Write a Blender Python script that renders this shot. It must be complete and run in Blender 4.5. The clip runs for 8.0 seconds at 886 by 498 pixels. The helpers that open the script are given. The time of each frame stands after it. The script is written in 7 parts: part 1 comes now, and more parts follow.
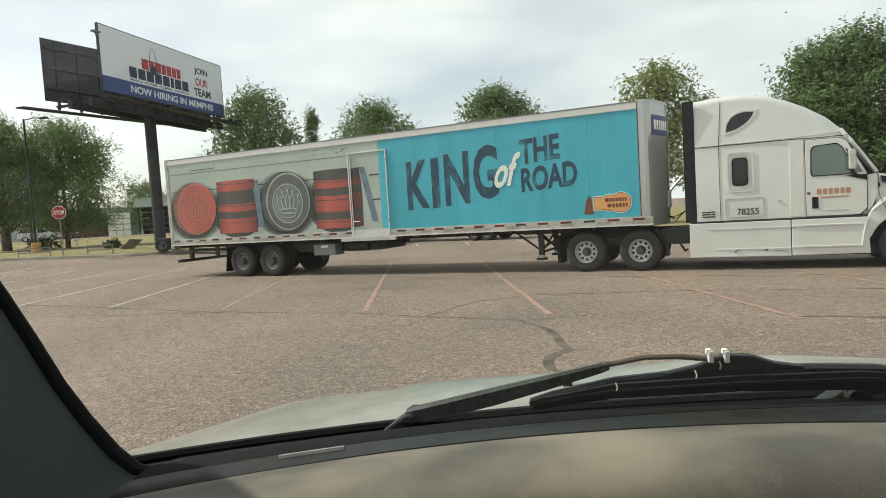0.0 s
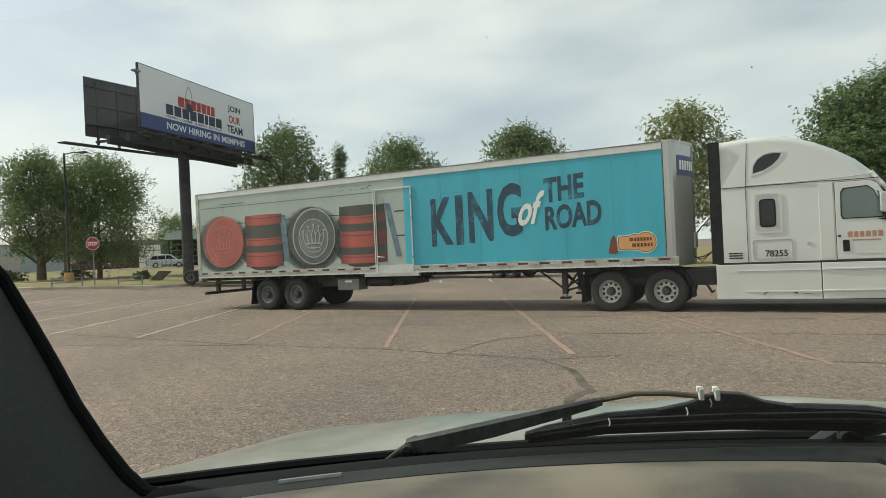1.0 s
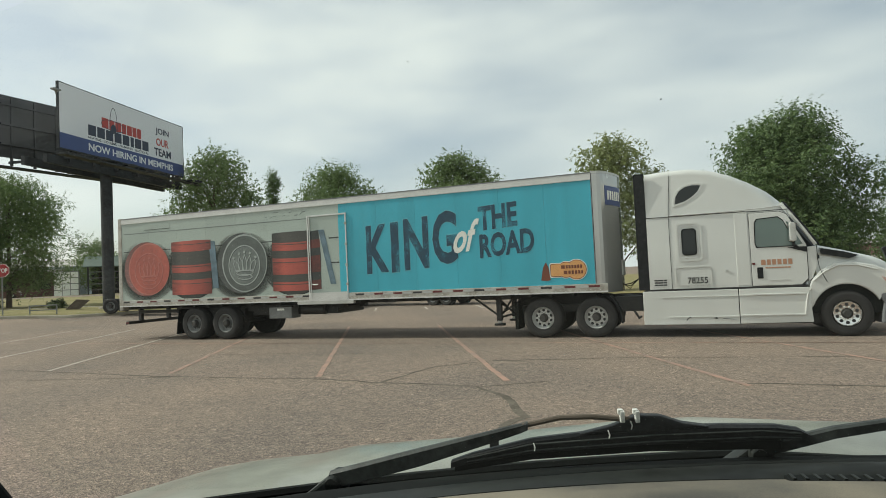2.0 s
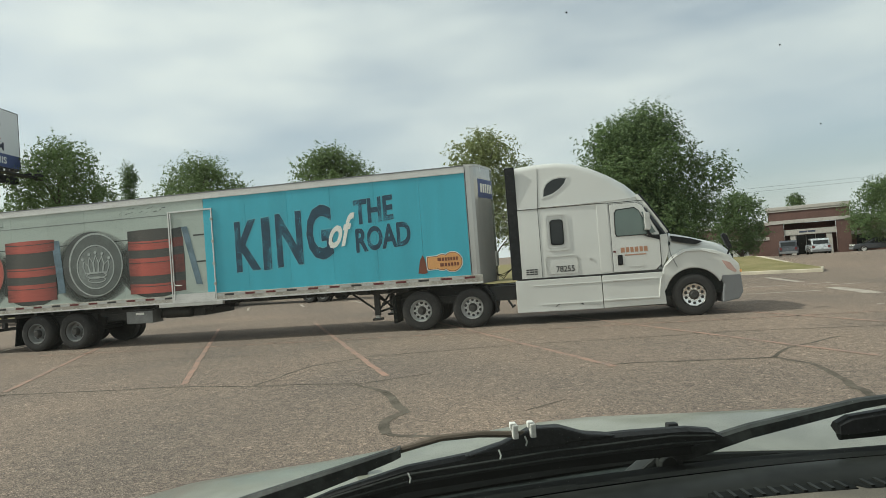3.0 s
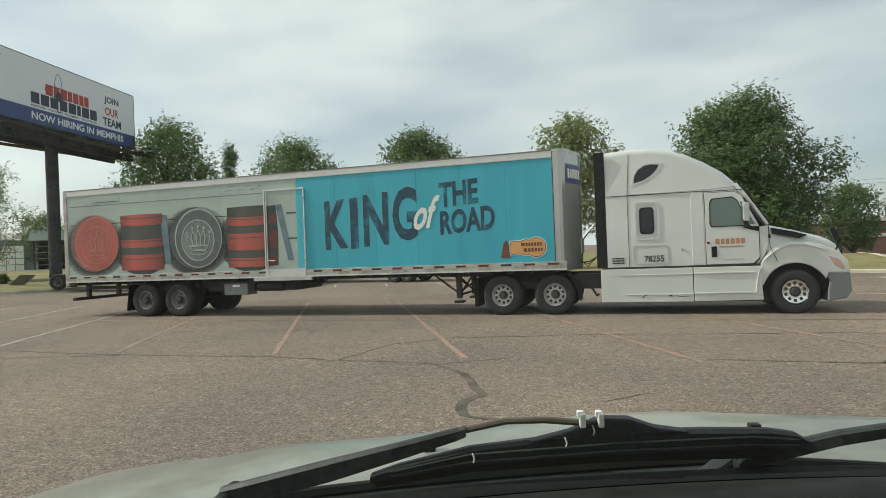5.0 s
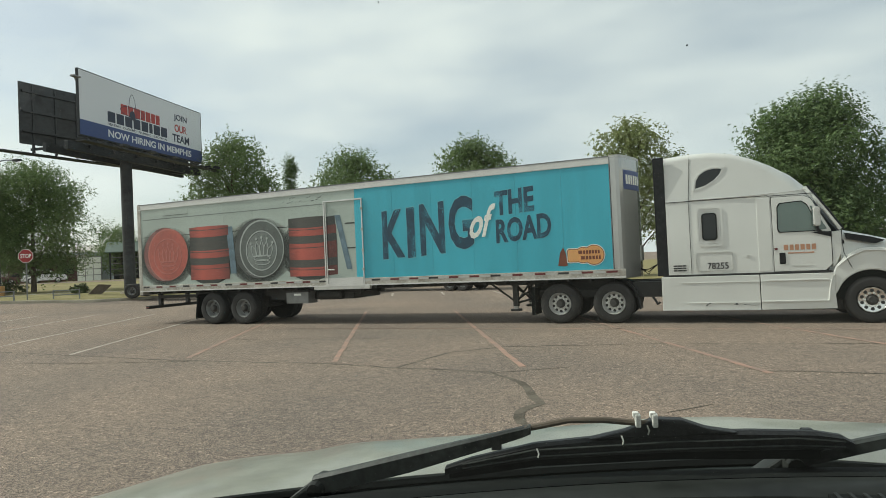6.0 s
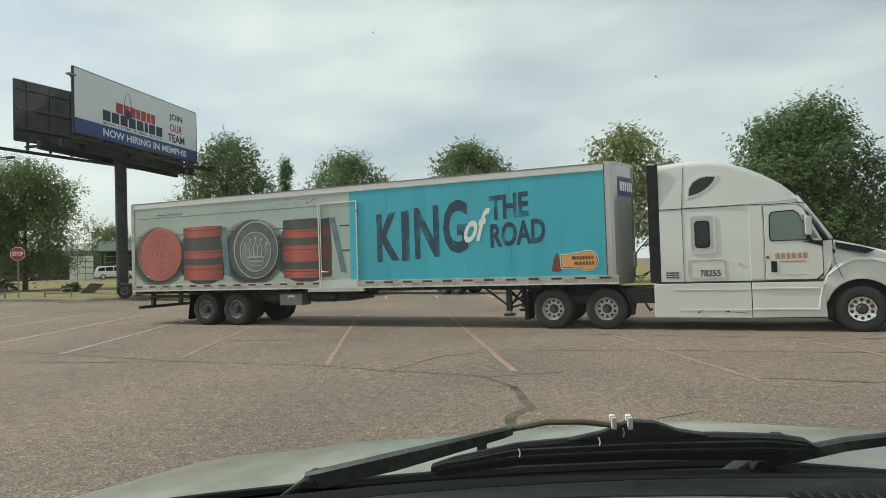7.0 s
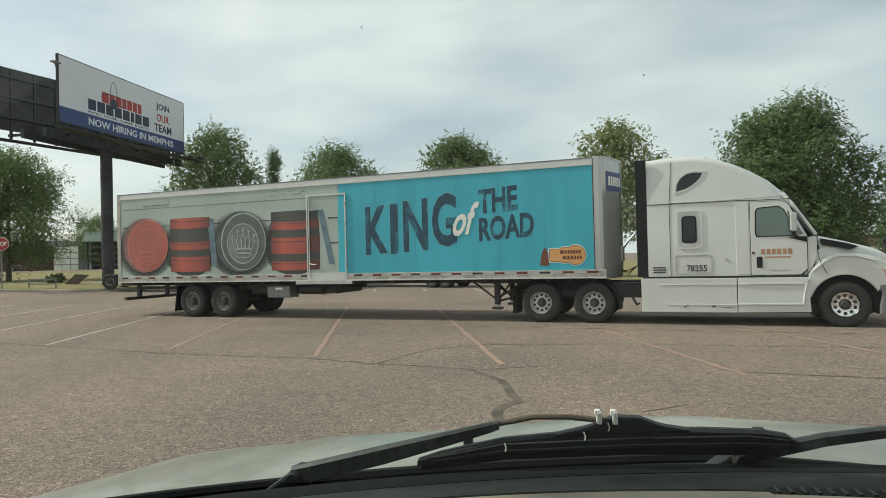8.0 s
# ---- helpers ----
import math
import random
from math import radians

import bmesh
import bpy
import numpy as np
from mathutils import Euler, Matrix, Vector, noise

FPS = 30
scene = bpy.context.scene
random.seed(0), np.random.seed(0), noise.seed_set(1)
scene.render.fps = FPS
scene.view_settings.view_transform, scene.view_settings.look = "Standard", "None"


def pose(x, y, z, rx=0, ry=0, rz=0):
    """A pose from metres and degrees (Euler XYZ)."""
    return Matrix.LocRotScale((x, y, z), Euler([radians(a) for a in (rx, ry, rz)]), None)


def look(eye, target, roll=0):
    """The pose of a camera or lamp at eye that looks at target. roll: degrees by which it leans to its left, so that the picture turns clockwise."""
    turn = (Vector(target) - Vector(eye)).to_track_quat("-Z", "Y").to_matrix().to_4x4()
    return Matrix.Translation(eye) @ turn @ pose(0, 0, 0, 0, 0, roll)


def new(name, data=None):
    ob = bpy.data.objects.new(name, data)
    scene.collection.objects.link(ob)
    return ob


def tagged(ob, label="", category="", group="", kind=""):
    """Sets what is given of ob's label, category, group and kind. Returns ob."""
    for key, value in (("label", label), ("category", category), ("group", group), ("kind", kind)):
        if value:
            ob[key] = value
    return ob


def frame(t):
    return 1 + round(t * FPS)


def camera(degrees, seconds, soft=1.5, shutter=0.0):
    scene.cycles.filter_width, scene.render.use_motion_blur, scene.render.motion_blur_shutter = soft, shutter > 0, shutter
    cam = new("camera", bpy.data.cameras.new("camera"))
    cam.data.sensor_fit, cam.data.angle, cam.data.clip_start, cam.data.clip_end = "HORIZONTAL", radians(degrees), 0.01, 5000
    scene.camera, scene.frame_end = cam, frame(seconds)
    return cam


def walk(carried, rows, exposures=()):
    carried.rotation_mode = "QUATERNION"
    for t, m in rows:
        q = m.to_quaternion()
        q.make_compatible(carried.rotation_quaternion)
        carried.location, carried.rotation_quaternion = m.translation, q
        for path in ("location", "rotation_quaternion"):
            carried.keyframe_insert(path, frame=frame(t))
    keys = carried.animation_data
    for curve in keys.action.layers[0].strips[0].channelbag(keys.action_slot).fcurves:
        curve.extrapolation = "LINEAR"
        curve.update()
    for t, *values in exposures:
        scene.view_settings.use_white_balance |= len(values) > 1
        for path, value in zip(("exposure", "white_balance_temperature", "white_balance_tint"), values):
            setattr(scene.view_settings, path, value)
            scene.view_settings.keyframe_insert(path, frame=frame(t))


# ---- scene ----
cam = camera(71.3, 8.0, soft=0.6)
PATH = [
    (0, (1.722, -15.539, 1.718), (0.868, -13.734, 1.6), -3.5),
    (0.5, (1.744, -15.561, 1.719), (0.85, -13.774, 1.619), -1.6),
    (1, (1.76, -15.554, 1.716), (0.84, -13.778, 1.721), -2.6),
    (1.5, (1.762, -15.553, 1.711), (0.961, -13.72, 1.73), -1.8),
    (2, (1.768, -15.545, 1.713), (1.041, -13.683, 1.797), -2.6),
    (2.2, (1.766, -15.528, 1.711), (1.137, -13.632, 1.793), -1.9),
    (3.3, (1.736, -15.359, 1.704), (1.431, -13.382, 1.708), -4.5),
    (3.5, (1.737, -15.346, 1.703), (1.41, -13.373, 1.673), -3.0),
    (4, (1.75, -15.35, 1.706), (1.386, -13.384, 1.756), -2.3),
    (4.5, (1.754, -15.359, 1.708), (1.342, -13.403, 1.78), -2.0),
    (5, (1.75, -15.396, 1.703), (1.137, -13.492, 1.708), -2.2),
    (5.2, (1.747, -15.411, 1.703), (1.082, -13.525, 1.724), -2.2),
    (6.3, (1.774, -15.481, 1.715), (0.982, -13.645, 1.766), -2.6),
    (6.5, (1.78, -15.489, 1.716), (1.019, -13.641, 1.793), -2.3),
    (7, (1.78, -15.492, 1.716), (1.017, -13.644, 1.766), -1.8),
    (7.5, (1.781, -15.494, 1.718), (1.031, -13.641, 1.76), -1.7),
    (8, (1.781, -15.492, 1.718), (1.051, -13.63, 1.745), -1.4),
]
walk(cam, [(t, look(eye, target, roll)) for t, eye, target, roll in PATH], [(0, 0.40, 6600, 6), (0.5, 0.42, 6540, 4), (1, 0.12, 6490, 3), (3.5, 0.06, 6360, 2), (4.5, 0.09, 6360, 2), (8, 0.09, 6360, 2)])


# ---- world and sun ----
SUN_DIR = Vector((-1.2, -0.18, 1.0)).normalized()
world = bpy.data.worlds.new("sky")
scene.world = world
world.use_nodes = True
wn = world.node_tree.nodes
wl = world.node_tree.links
wn.clear()
w_out = wn.new("ShaderNodeOutputWorld")
w_bg = wn.new("ShaderNodeBackground")
w_sky = wn.new("ShaderNodeTexSky")
w_sky.sky_type = "NISHITA"
w_sky.sun_disc = False
w_sky.sun_elevation = math.asin(SUN_DIR.z)
w_sky.sun_rotation = math.atan2(SUN_DIR.x, SUN_DIR.y)
w_sky.air_density = 1.0
w_sky.dust_density = 2.0
# thin high cloud: soft noise stretched along the sky dome
w_tc = wn.new("ShaderNodeTexCoord")
w_map = wn.new("ShaderNodeMapping")
w_map.inputs["Scale"].default_value = (1.0, 1.6, 4.0)
w_map.inputs["Rotation"].default_value = (0.0, radians(12), radians(20))
w_noise = wn.new("ShaderNodeTexNoise")
w_noise.inputs["Scale"].default_value = 1.7
w_noise.inputs["Detail"].default_value = 6
w_noise.inputs["Roughness"].default_value = 0.5
w_ramp = wn.new("ShaderNodeValToRGB")
w_ramp.color_ramp.elements[0].position = 0.36
w_ramp.color_ramp.elements[0].color = (0.42, 0.42, 0.42, 1)
w_ramp.color_ramp.elements[1].position = 0.62
w_ramp.color_ramp.elements[1].color = (0.96, 0.96, 0.96, 1)
w_mix = wn.new("ShaderNodeMixRGB")
w_side = wn.new("ShaderNodeVectorMath")
w_side.operation = "DOT_PRODUCT"
w_side.inputs[1].default_value = (-0.80, -0.55, 0.25)
w_veil = wn.new("ShaderNodeMapRange")
w_veil.inputs["From Min"].default_value = -0.75
w_veil.inputs["From Max"].default_value = 0.35
w_cloud = wn.new("ShaderNodeMixRGB")
w_cloud.inputs["Color1"].default_value = (6.75, 7.1, 7.2, 1)
w_cloud.inputs["Color2"].default_value = (8.7, 8.85, 8.6, 1)
wl.new(w_tc.outputs["Generated"], w_side.inputs[0])
wl.new(w_side.outputs["Value"], w_veil.inputs["Value"])
wl.new(w_veil.outputs["Result"], w_cloud.inputs["Fac"])
wl.new(w_cloud.outputs["Color"], w_mix.inputs["Color2"])
wl.new(w_tc.outputs["Generated"], w_map.inputs["Vector"])
wl.new(w_map.outputs["Vector"], w_noise.inputs["Vector"])
wl.new(w_noise.outputs["Fac"], w_ramp.inputs["Fac"])
wl.new(w_ramp.outputs["Color"], w_mix.inputs["Fac"])
wl.new(w_sky.outputs["Color"], w_mix.inputs["Color1"])
wl.new(w_mix.outputs["Color"], w_bg.inputs["Color"])
w_bg.inputs["Strength"].default_value = 0.1
wl.new(w_bg.outputs["Background"], w_out.inputs["Surface"])

sun_data = bpy.data.lights.new("sun", "SUN")
sun_data.energy = 3.6
sun_data.angle = radians(1.0)
sun_data.color = (1.0, 0.95, 0.87)
sun = new("sun", sun_data)
sun.matrix_world = look(SUN_DIR * 200, (0, 0, 0))


# ---- materials ----
def material(name, color, rough=0.6, metal=0.0, var=0.15, scale=3.0, fine=60.0, bump=0.0, spec=0.5, coat=0.0, color2=None, stretch=(1, 1, 1)):
    """A surface with broad and fine variation of its colour, a roughness that follows it and a fine relief."""
    m = bpy.data.materials.new(name)
    m.use_nodes = True
    n, l = m.node_tree.nodes, m.node_tree.links
    b = n["Principled BSDF"]
    b.inputs["Metallic"].default_value = metal
    b.inputs["Specular IOR Level"].default_value = spec
    b.inputs["Coat Weight"].default_value = coat
    b.inputs["Coat Roughness"].default_value = 0.08
    tc = n.new("ShaderNodeTexCoord")
    mp = n.new("ShaderNodeMapping")
    mp.inputs["Scale"].default_value = stretch
    l.new(tc.outputs["Object"], mp.inputs["Vector"])
    big = n.new("ShaderNodeTexNoise")
    big.inputs["Scale"].default_value = scale
    big.inputs["Detail"].default_value = 5
    small = n.new("ShaderNodeTexNoise")
    small.inputs["Scale"].default_value = fine
    small.inputs["Detail"].default_value = 3
    l.new(mp.outputs["Vector"], big.inputs["Vector"])
    l.new(mp.outputs["Vector"], small.inputs["Vector"])
    add = n.new("ShaderNodeMath")
    add.operation = "ADD"
    half = n.new("ShaderNodeMath")
    half.operation = "MULTIPLY"
    half.inputs[1].default_value = 0.6
    l.new(small.outputs["Fac"], half.inputs[0])
    l.new(big.outputs["Fac"], add.inputs[0])
    l.new(half.outputs[0], add.inputs[1])
    ramp = n.new("ShaderNodeValToRGB")
    lo = color2 or [c * (1 - var) for c in color]
    hi = color if color2 else [min(1, c * (1 + var)) for c in color]
    ramp.color_ramp.elements[0].position = 0.62
    ramp.color_ramp.elements[0].color = (*lo, 1)
    ramp.color_ramp.elements[1].position = 0.98
    ramp.color_ramp.elements[1].color = (*hi, 1)
    l.new(add.outputs[0], ramp.inputs["Fac"])
    l.new(ramp.outputs["Color"], b.inputs["Base Color"])
    rr = n.new("ShaderNodeMapRange")
    rr.inputs["To Min"].default_value = max(0.02, rough - 0.08)
    rr.inputs["To Max"].default_value = min(1, rough + 0.08)
    l.new(big.outputs["Fac"], rr.inputs["Value"])
    l.new(rr.outputs["Result"], b.inputs["Roughness"])
    if bump:
        bp = n.new("ShaderNodeBump")
        bp.inputs["Strength"].default_value = bump
        bp.inputs["Distance"].default_value = 0.01
        l.new(small.outputs["Fac"], bp.inputs["Height"])
        l.new(bp.outputs["Normal"], b.inputs["Normal"])
    return m


M_WHITE = material("white_truck_paint", (0.60, 0.605, 0.57), 0.30, var=0.05, scale=1.2, coat=0.5)
M_ROOF_WHITE = material("trailer_white", (0.60, 0.60, 0.575), 0.5, var=0.06)
M_TEAL = material("teal_vinyl", (0.058, 0.385, 0.49), 0.38, var=0.085, scale=1.1, fine=26, stretch=(2.2, 1, 0.35))
M_PALE = material("pale_vinyl", (0.375, 0.432, 0.388), 0.45, var=0.12, scale=0.8, stretch=(0.3, 1, 1.5))


def distressed_print(name, color, worn):
    """Dark ink, rubbed off in small flecks that crowd together in places."""
    m = material(name, color, 0.5, var=0.25, scale=8, fine=25)
    n, l = m.node_tree.nodes, m.node_tree.links
    tc = n.new("ShaderNodeTexCoord")
    fleck = n.new("ShaderNodeTexNoise")
    fleck.inputs["Scale"].default_value = 40
    fleck.inputs["Detail"].default_value = 3
    broad = n.new("ShaderNodeTexNoise")
    broad.inputs["Scale"].default_value = 2.6
    l.new(tc.outputs["Object"], fleck.inputs["Vector"])
    l.new(tc.outputs["Object"], broad.inputs["Vector"])
    mul = n.new("ShaderNodeMath")
    mul.operation = "MULTIPLY"
    l.new(fleck.outputs["Fac"], mul.inputs[0])
    l.new(broad.outputs["Fac"], mul.inputs[1])
    cut = n.new("ShaderNodeMapRange")
    cut.inputs["From Min"].default_value = 0.305
    cut.inputs["From Max"].default_value = 0.335
    l.new(mul.outputs[0], cut.inputs["Value"])
    mix = n.new("ShaderNodeMixRGB")
    mix.inputs["Color2"].default_value = (*worn, 1)
    bsdf = n["Principled BSDF"]
    l.new(bsdf.inputs["Base Color"].links[0].from_socket, mix.inputs["Color1"])
    l.new(cut.outputs["Result"], mix.inputs["Fac"])
    l.new(mix.outputs["Color"], bsdf.inputs["Base Color"])
    return m


def soft_print(name, color, cx, cz, rx, rz, inner, full=1.0):
    """Ink that fades out from an ellipse's inner part to its edge, over what lies below it."""
    m = material(name, color, 0.45, var=0.12, scale=2)
    n, l = m.node_tree.nodes, m.node_tree.links
    tc = n.new("ShaderNodeTexCoord")
    mp = n.new("ShaderNodeMapping")
    mp.inputs["Scale"].default_value = (1 / rx, 0, 1 / rz)
    mp.inputs["Location"].default_value = (-cx / rx, 0, -cz / rz)
    far = n.new("ShaderNodeVectorMath")
    far.operation = "LENGTH"
    fade = n.new("ShaderNodeMapRange")
    fade.interpolation_type = "SMOOTHSTEP"
    fade.inputs["From Min"].default_value = inner
    fade.inputs["From Max"].default_value = 0.98
    fade.inputs["To Min"].default_value = full
    fade.inputs["To Max"].default_value = 0.0
    l.new(tc.outputs["Object"], mp.inputs["Vector"])
    l.new(mp.outputs["Vector"], far.inputs[0])
    l.new(far.outputs["Value"], fade.inputs["Value"])
    l.new(fade.outputs["Result"], n["Principled BSDF"].inputs["Alpha"])
    return m


def drum_ink(name, x0, x1, edge, lit):
    """The printed photograph of a round drum's side: deep ink at both flanks, lighter left of the middle, in uneven streaks."""
    m = material(name, lit, 0.45)
    n, l = m.node_tree.nodes, m.node_tree.links
    tc = n.new("ShaderNodeTexCoord")
    sep = n.new("ShaderNodeSeparateXYZ")
    l.new(tc.outputs["Object"], sep.inputs["Vector"])
    across = n.new("ShaderNodeMapRange")
    across.inputs["From Min"].default_value = x0
    across.inputs["From Max"].default_value = x1
    l.new(sep.outputs["X"], across.inputs["Value"])
    mp = n.new("ShaderNodeMapping")
    mp.inputs["Scale"].default_value = (1.2, 1, 9)
    l.new(tc.outputs["Object"], mp.inputs["Vector"])
    streak = n.new("ShaderNodeTexNoise")
    streak.inputs["Scale"].default_value = 2.2
    streak.inputs["Detail"].default_value = 5
    l.new(mp.outputs["Vector"], streak.inputs["Vector"])
    jitter = n.new("ShaderNodeMath")
    jitter.operation = "MULTIPLY_ADD"
    jitter.inputs[1].default_value = 0.28
    l.new(streak.outputs["Fac"], jitter.inputs[0])
    l.new(across.outputs["Result"], jitter.inputs[2])
    ramp = n.new("ShaderNodeValToRGB")
    e = ramp.color_ramp.elements
    e[0].position, e[0].color = 0.10, (*edge, 1)
    e[1].position, e[1].color = 1.10, (*[c * 0.8 for c in edge], 1)
    mid = e.new(0.36)
    mid.color = (*lit, 1)
    late = e.new(0.72)
    late.color = (*[0.55 * a + 0.45 * b for a, b in zip(lit, edge)], 1)
    l.new(jitter.outputs[0], ramp.inputs["Fac"])
    l.new(ramp.outputs["Color"], n["Principled BSDF"].inputs["Base Color"])
    return m


def vary_by_panel(m, amount):
    """Each panel of the skin has faded a little differently."""
    n, l = m.node_tree.nodes, m.node_tree.links
    info = n.new("ShaderNodeObjectInfo")
    tone = n.new("ShaderNodeMapRange")
    tone.inputs["To Min"].default_value = 1 - amount
    tone.inputs["To Max"].default_value = 1 + amount
    l.new(info.outputs["Random"], tone.inputs["Value"])
    mul = n.new("ShaderNodeVectorMath")
    mul.operation = "SCALE"
    base = n["Principled BSDF"].inputs["Base Color"]
    l.new(base.links[0].from_socket, mul.inputs[0])
    l.new(tone.outputs["Result"], mul.inputs["Scale"])
    l.new(mul.outputs["Vector"], base)


vary_by_panel(M_TEAL, 0.07)
vary_by_panel(M_PALE, 0.05)
M_NAVY = distressed_print("navy_print", (0.012, 0.05, 0.085), (0.05, 0.27, 0.36))
M_CREAM = material("cream_print", (0.75, 0.76, 0.70), 0.5, var=0.04)
M_ALU = material("aluminium", (0.62, 0.62, 0.60), 0.36, metal=0.55, var=0.1)
M_ALU_DULL = material("dull_aluminium", (0.50, 0.50, 0.47), 0.5, metal=0.35, var=0.14)
M_RAIL = material("grimy_rail_aluminium", (0.50, 0.48, 0.43), 0.55, metal=0.25, scale=2.2, fine=14, color2=(0.28, 0.26, 0.22))
M_GREY_FRONT = material("grey_trailer_front", (0.46, 0.46, 0.44), 0.26, metal=0.6, var=0.04, scale=0.8)
M_BLACK = material("black_plastic", (0.016, 0.017, 0.018), 0.5, var=0.35, scale=9, fine=200, bump=0.1, spec=0.22)
M_FRAME = material("black_steel_frame", (0.02, 0.02, 0.019), 0.6, var=0.35)
M_TYRE = material("tyre_rubber", (0.021, 0.020, 0.019), 0.8, var=0.25, bump=0.2)
M_GREY_PLASTIC = material("grey_bumper_plastic", (0.16, 0.165, 0.17), 0.55, var=0.08, fine=300, bump=0.05)
def asphalt():
    """Old asphalt: reddish stones in grey binder, broad stains, small pits."""
    m = bpy.data.materials.new("worn_reddish_asphalt")
    m.use_nodes = True
    n, l = m.node_tree.nodes, m.node_tree.links
    b = n["Principled BSDF"]
    b.inputs["Roughness"].default_value = 0.93
    b.inputs["Specular IOR Level"].default_value = 0.25
    tc = n.new("ShaderNodeTexCoord")

    def noise_at(scale, detail):
        t = n.new("ShaderNodeTexNoise")
        t.inputs["Scale"].default_value = scale
        t.inputs["Detail"].default_value = detail
        l.new(tc.outputs["Object"], t.inputs["Vector"])
        return t

    def ramp(source, a, ca, z, cz):
        r = n.new("ShaderNodeValToRGB")
        r.color_ramp.elements[0].position, r.color_ramp.elements[0].color = a, (*ca, 1)
        r.color_ramp.elements[1].position, r.color_ramp.elements[1].color = z, (*cz, 1)
        l.new(source, r.inputs["Fac"])
        return r.outputs["Color"]

    def times(a, c, mode="MULTIPLY"):
        x = n.new("ShaderNodeMixRGB")
        x.blend_type = mode
        x.inputs["Fac"].default_value = 1.0
        l.new(a, x.inputs["Color1"])
        l.new(c, x.inputs["Color2"])
        return x.outputs["Color"]

    stones = n.new("ShaderNodeTexVoronoi")
    stones.inputs["Scale"].default_value = 75
    l.new(tc.outputs["Object"], stones.inputs["Vector"])
    sep = n.new("ShaderNodeSeparateColor")
    l.new(stones.outputs["Color"], sep.inputs["Color"])
    grain = ramp(sep.outputs["Red"], 0.0, (0.10, 0.081, 0.067), 1.0, (0.325, 0.267, 0.22))
    fine = ramp(noise_at(120, 2).outputs["Fac"], 0.34, (0.55, 0.55, 0.55), 0.66, (1.25, 1.22, 1.18))
    pale = n.new("ShaderNodeTexVoronoi")
    pale.inputs["Scale"].default_value = 34
    l.new(tc.outputs["Object"], pale.inputs["Vector"])
    pick = n.new("ShaderNodeSeparateColor")
    l.new(pale.outputs["Color"], pick.inputs["Color"])
    chips = ramp(pick.outputs["Green"], 0.86, (1.0, 1.0, 1.0), 0.93, (1.5, 1.47, 1.42))
    patch = ramp(noise_at(7, 3).outputs["Fac"], 0.3, (0.86, 0.86, 0.87), 0.7, (1.10, 1.09, 1.08))
    broad = ramp(noise_at(0.22, 5).outputs["Fac"], 0.34, (0.80, 0.81, 0.83), 0.66, (1.12, 1.08, 1.04))
    l.new(times(times(times(times(grain, fine), chips), patch), broad), b.inputs["Base Color"])
    bp = n.new("ShaderNodeBump")
    bp.inputs["Strength"].default_value = 0.6
    bp.inputs["Distance"].default_value = 0.008
    l.new(stones.outputs["Distance"], bp.inputs["Height"])
    l.new(bp.outputs["Normal"], b.inputs["Normal"])
    return m


M_ASPHALT = asphalt()
M_GRASS = material("dry_grass", (0.165, 0.155, 0.066), 0.95, scale=0.7, fine=9, bump=1.0, color2=(0.255, 0.215, 0.112), spec=0.1)
M_BARK = material("bark", (0.10, 0.08, 0.06), 0.9, var=0.3)


# ---- mesh helpers ----
def mesh_object(name, bm, mat, parent=None, label="", smooth=False):
    me = bpy.data.meshes.new(name)
    bm.normal_update()
    bm.to_mesh(me)
    bm.free()
    for mt in mat if isinstance(mat, (list, tuple)) else (mat,):
        me.materials.append(mt)
    if smooth:
        me.shade_smooth()
        me.set_sharp_from_angle(angle=radians(38))
    ob = new(name, me)
    if parent:
        ob.parent = parent
    if label:
        ob["label"] = label
    return ob


def part(name, bm, mat, parent, label="", smooth=False):
    return mesh_object(name, bm, mat, parent, label, smooth)


def thing(name, label, category, group="", m=None):
    ob = new(name)
    if m is not None:
        ob.matrix_world = m
    return tagged(ob, label, category, group)


def box(x0, x1, y0, y1, z0, z1, bevel=0.0, bm=None):
    made = bmesh.new()
    bmesh.ops.create_cube(made, size=1.0)
    for v in made.verts:
        v.co = Vector(((x0 + x1) / 2 + v.co.x * (x1 - x0), (y0 + y1) / 2 + v.co.y * (y1 - y0), (z0 + z1) / 2 + v.co.z * (z1 - z0)))
    if bevel:
        bmesh.ops.bevel(made, geom=made.edges[:], offset=bevel, segments=2, profile=0.6, affect="EDGES")
    return merge(bm, made)


def merge(bm, made):
    if bm is None:
        return made
    me = bpy.data.meshes.new("tmp")
    made.to_mesh(me)
    made.free()
    bm.from_mesh(me)
    bpy.data.meshes.remove(me)
    return bm


def prism(outline, y0, y1, bevel=0.0, bm=None, axis="y"):
    """An outline in (x, z), drawn out from y0 to y1 (axis y), or in (x, y) from z0 to z1 (axis z), or in (y, z) along x."""
    made = bmesh.new()
    put = {"y": lambda a, b, c: (a, c, b), "z": lambda a, b, c: (a, b, c), "x": lambda a, b, c: (c, a, b)}[axis]
    front = [made.verts.new(put(a, b, y0)) for a, b in outline]
    back = [made.verts.new(put(a, b, y1)) for a, b in outline]
    made.faces.new(front)
    made.faces.new(back[::-1])
    n = len(outline)
    for i in range(n):
        made.faces.new((front[i], back[i], back[(i + 1) % n], front[(i + 1) % n]))
    bmesh.ops.recalc_face_normals(made, faces=made.faces[:])
    if bevel:
        bmesh.ops.bevel(made, geom=made.edges[:], offset=bevel, segments=2, profile=0.6, affect="EDGES")
    return merge(bm, made)


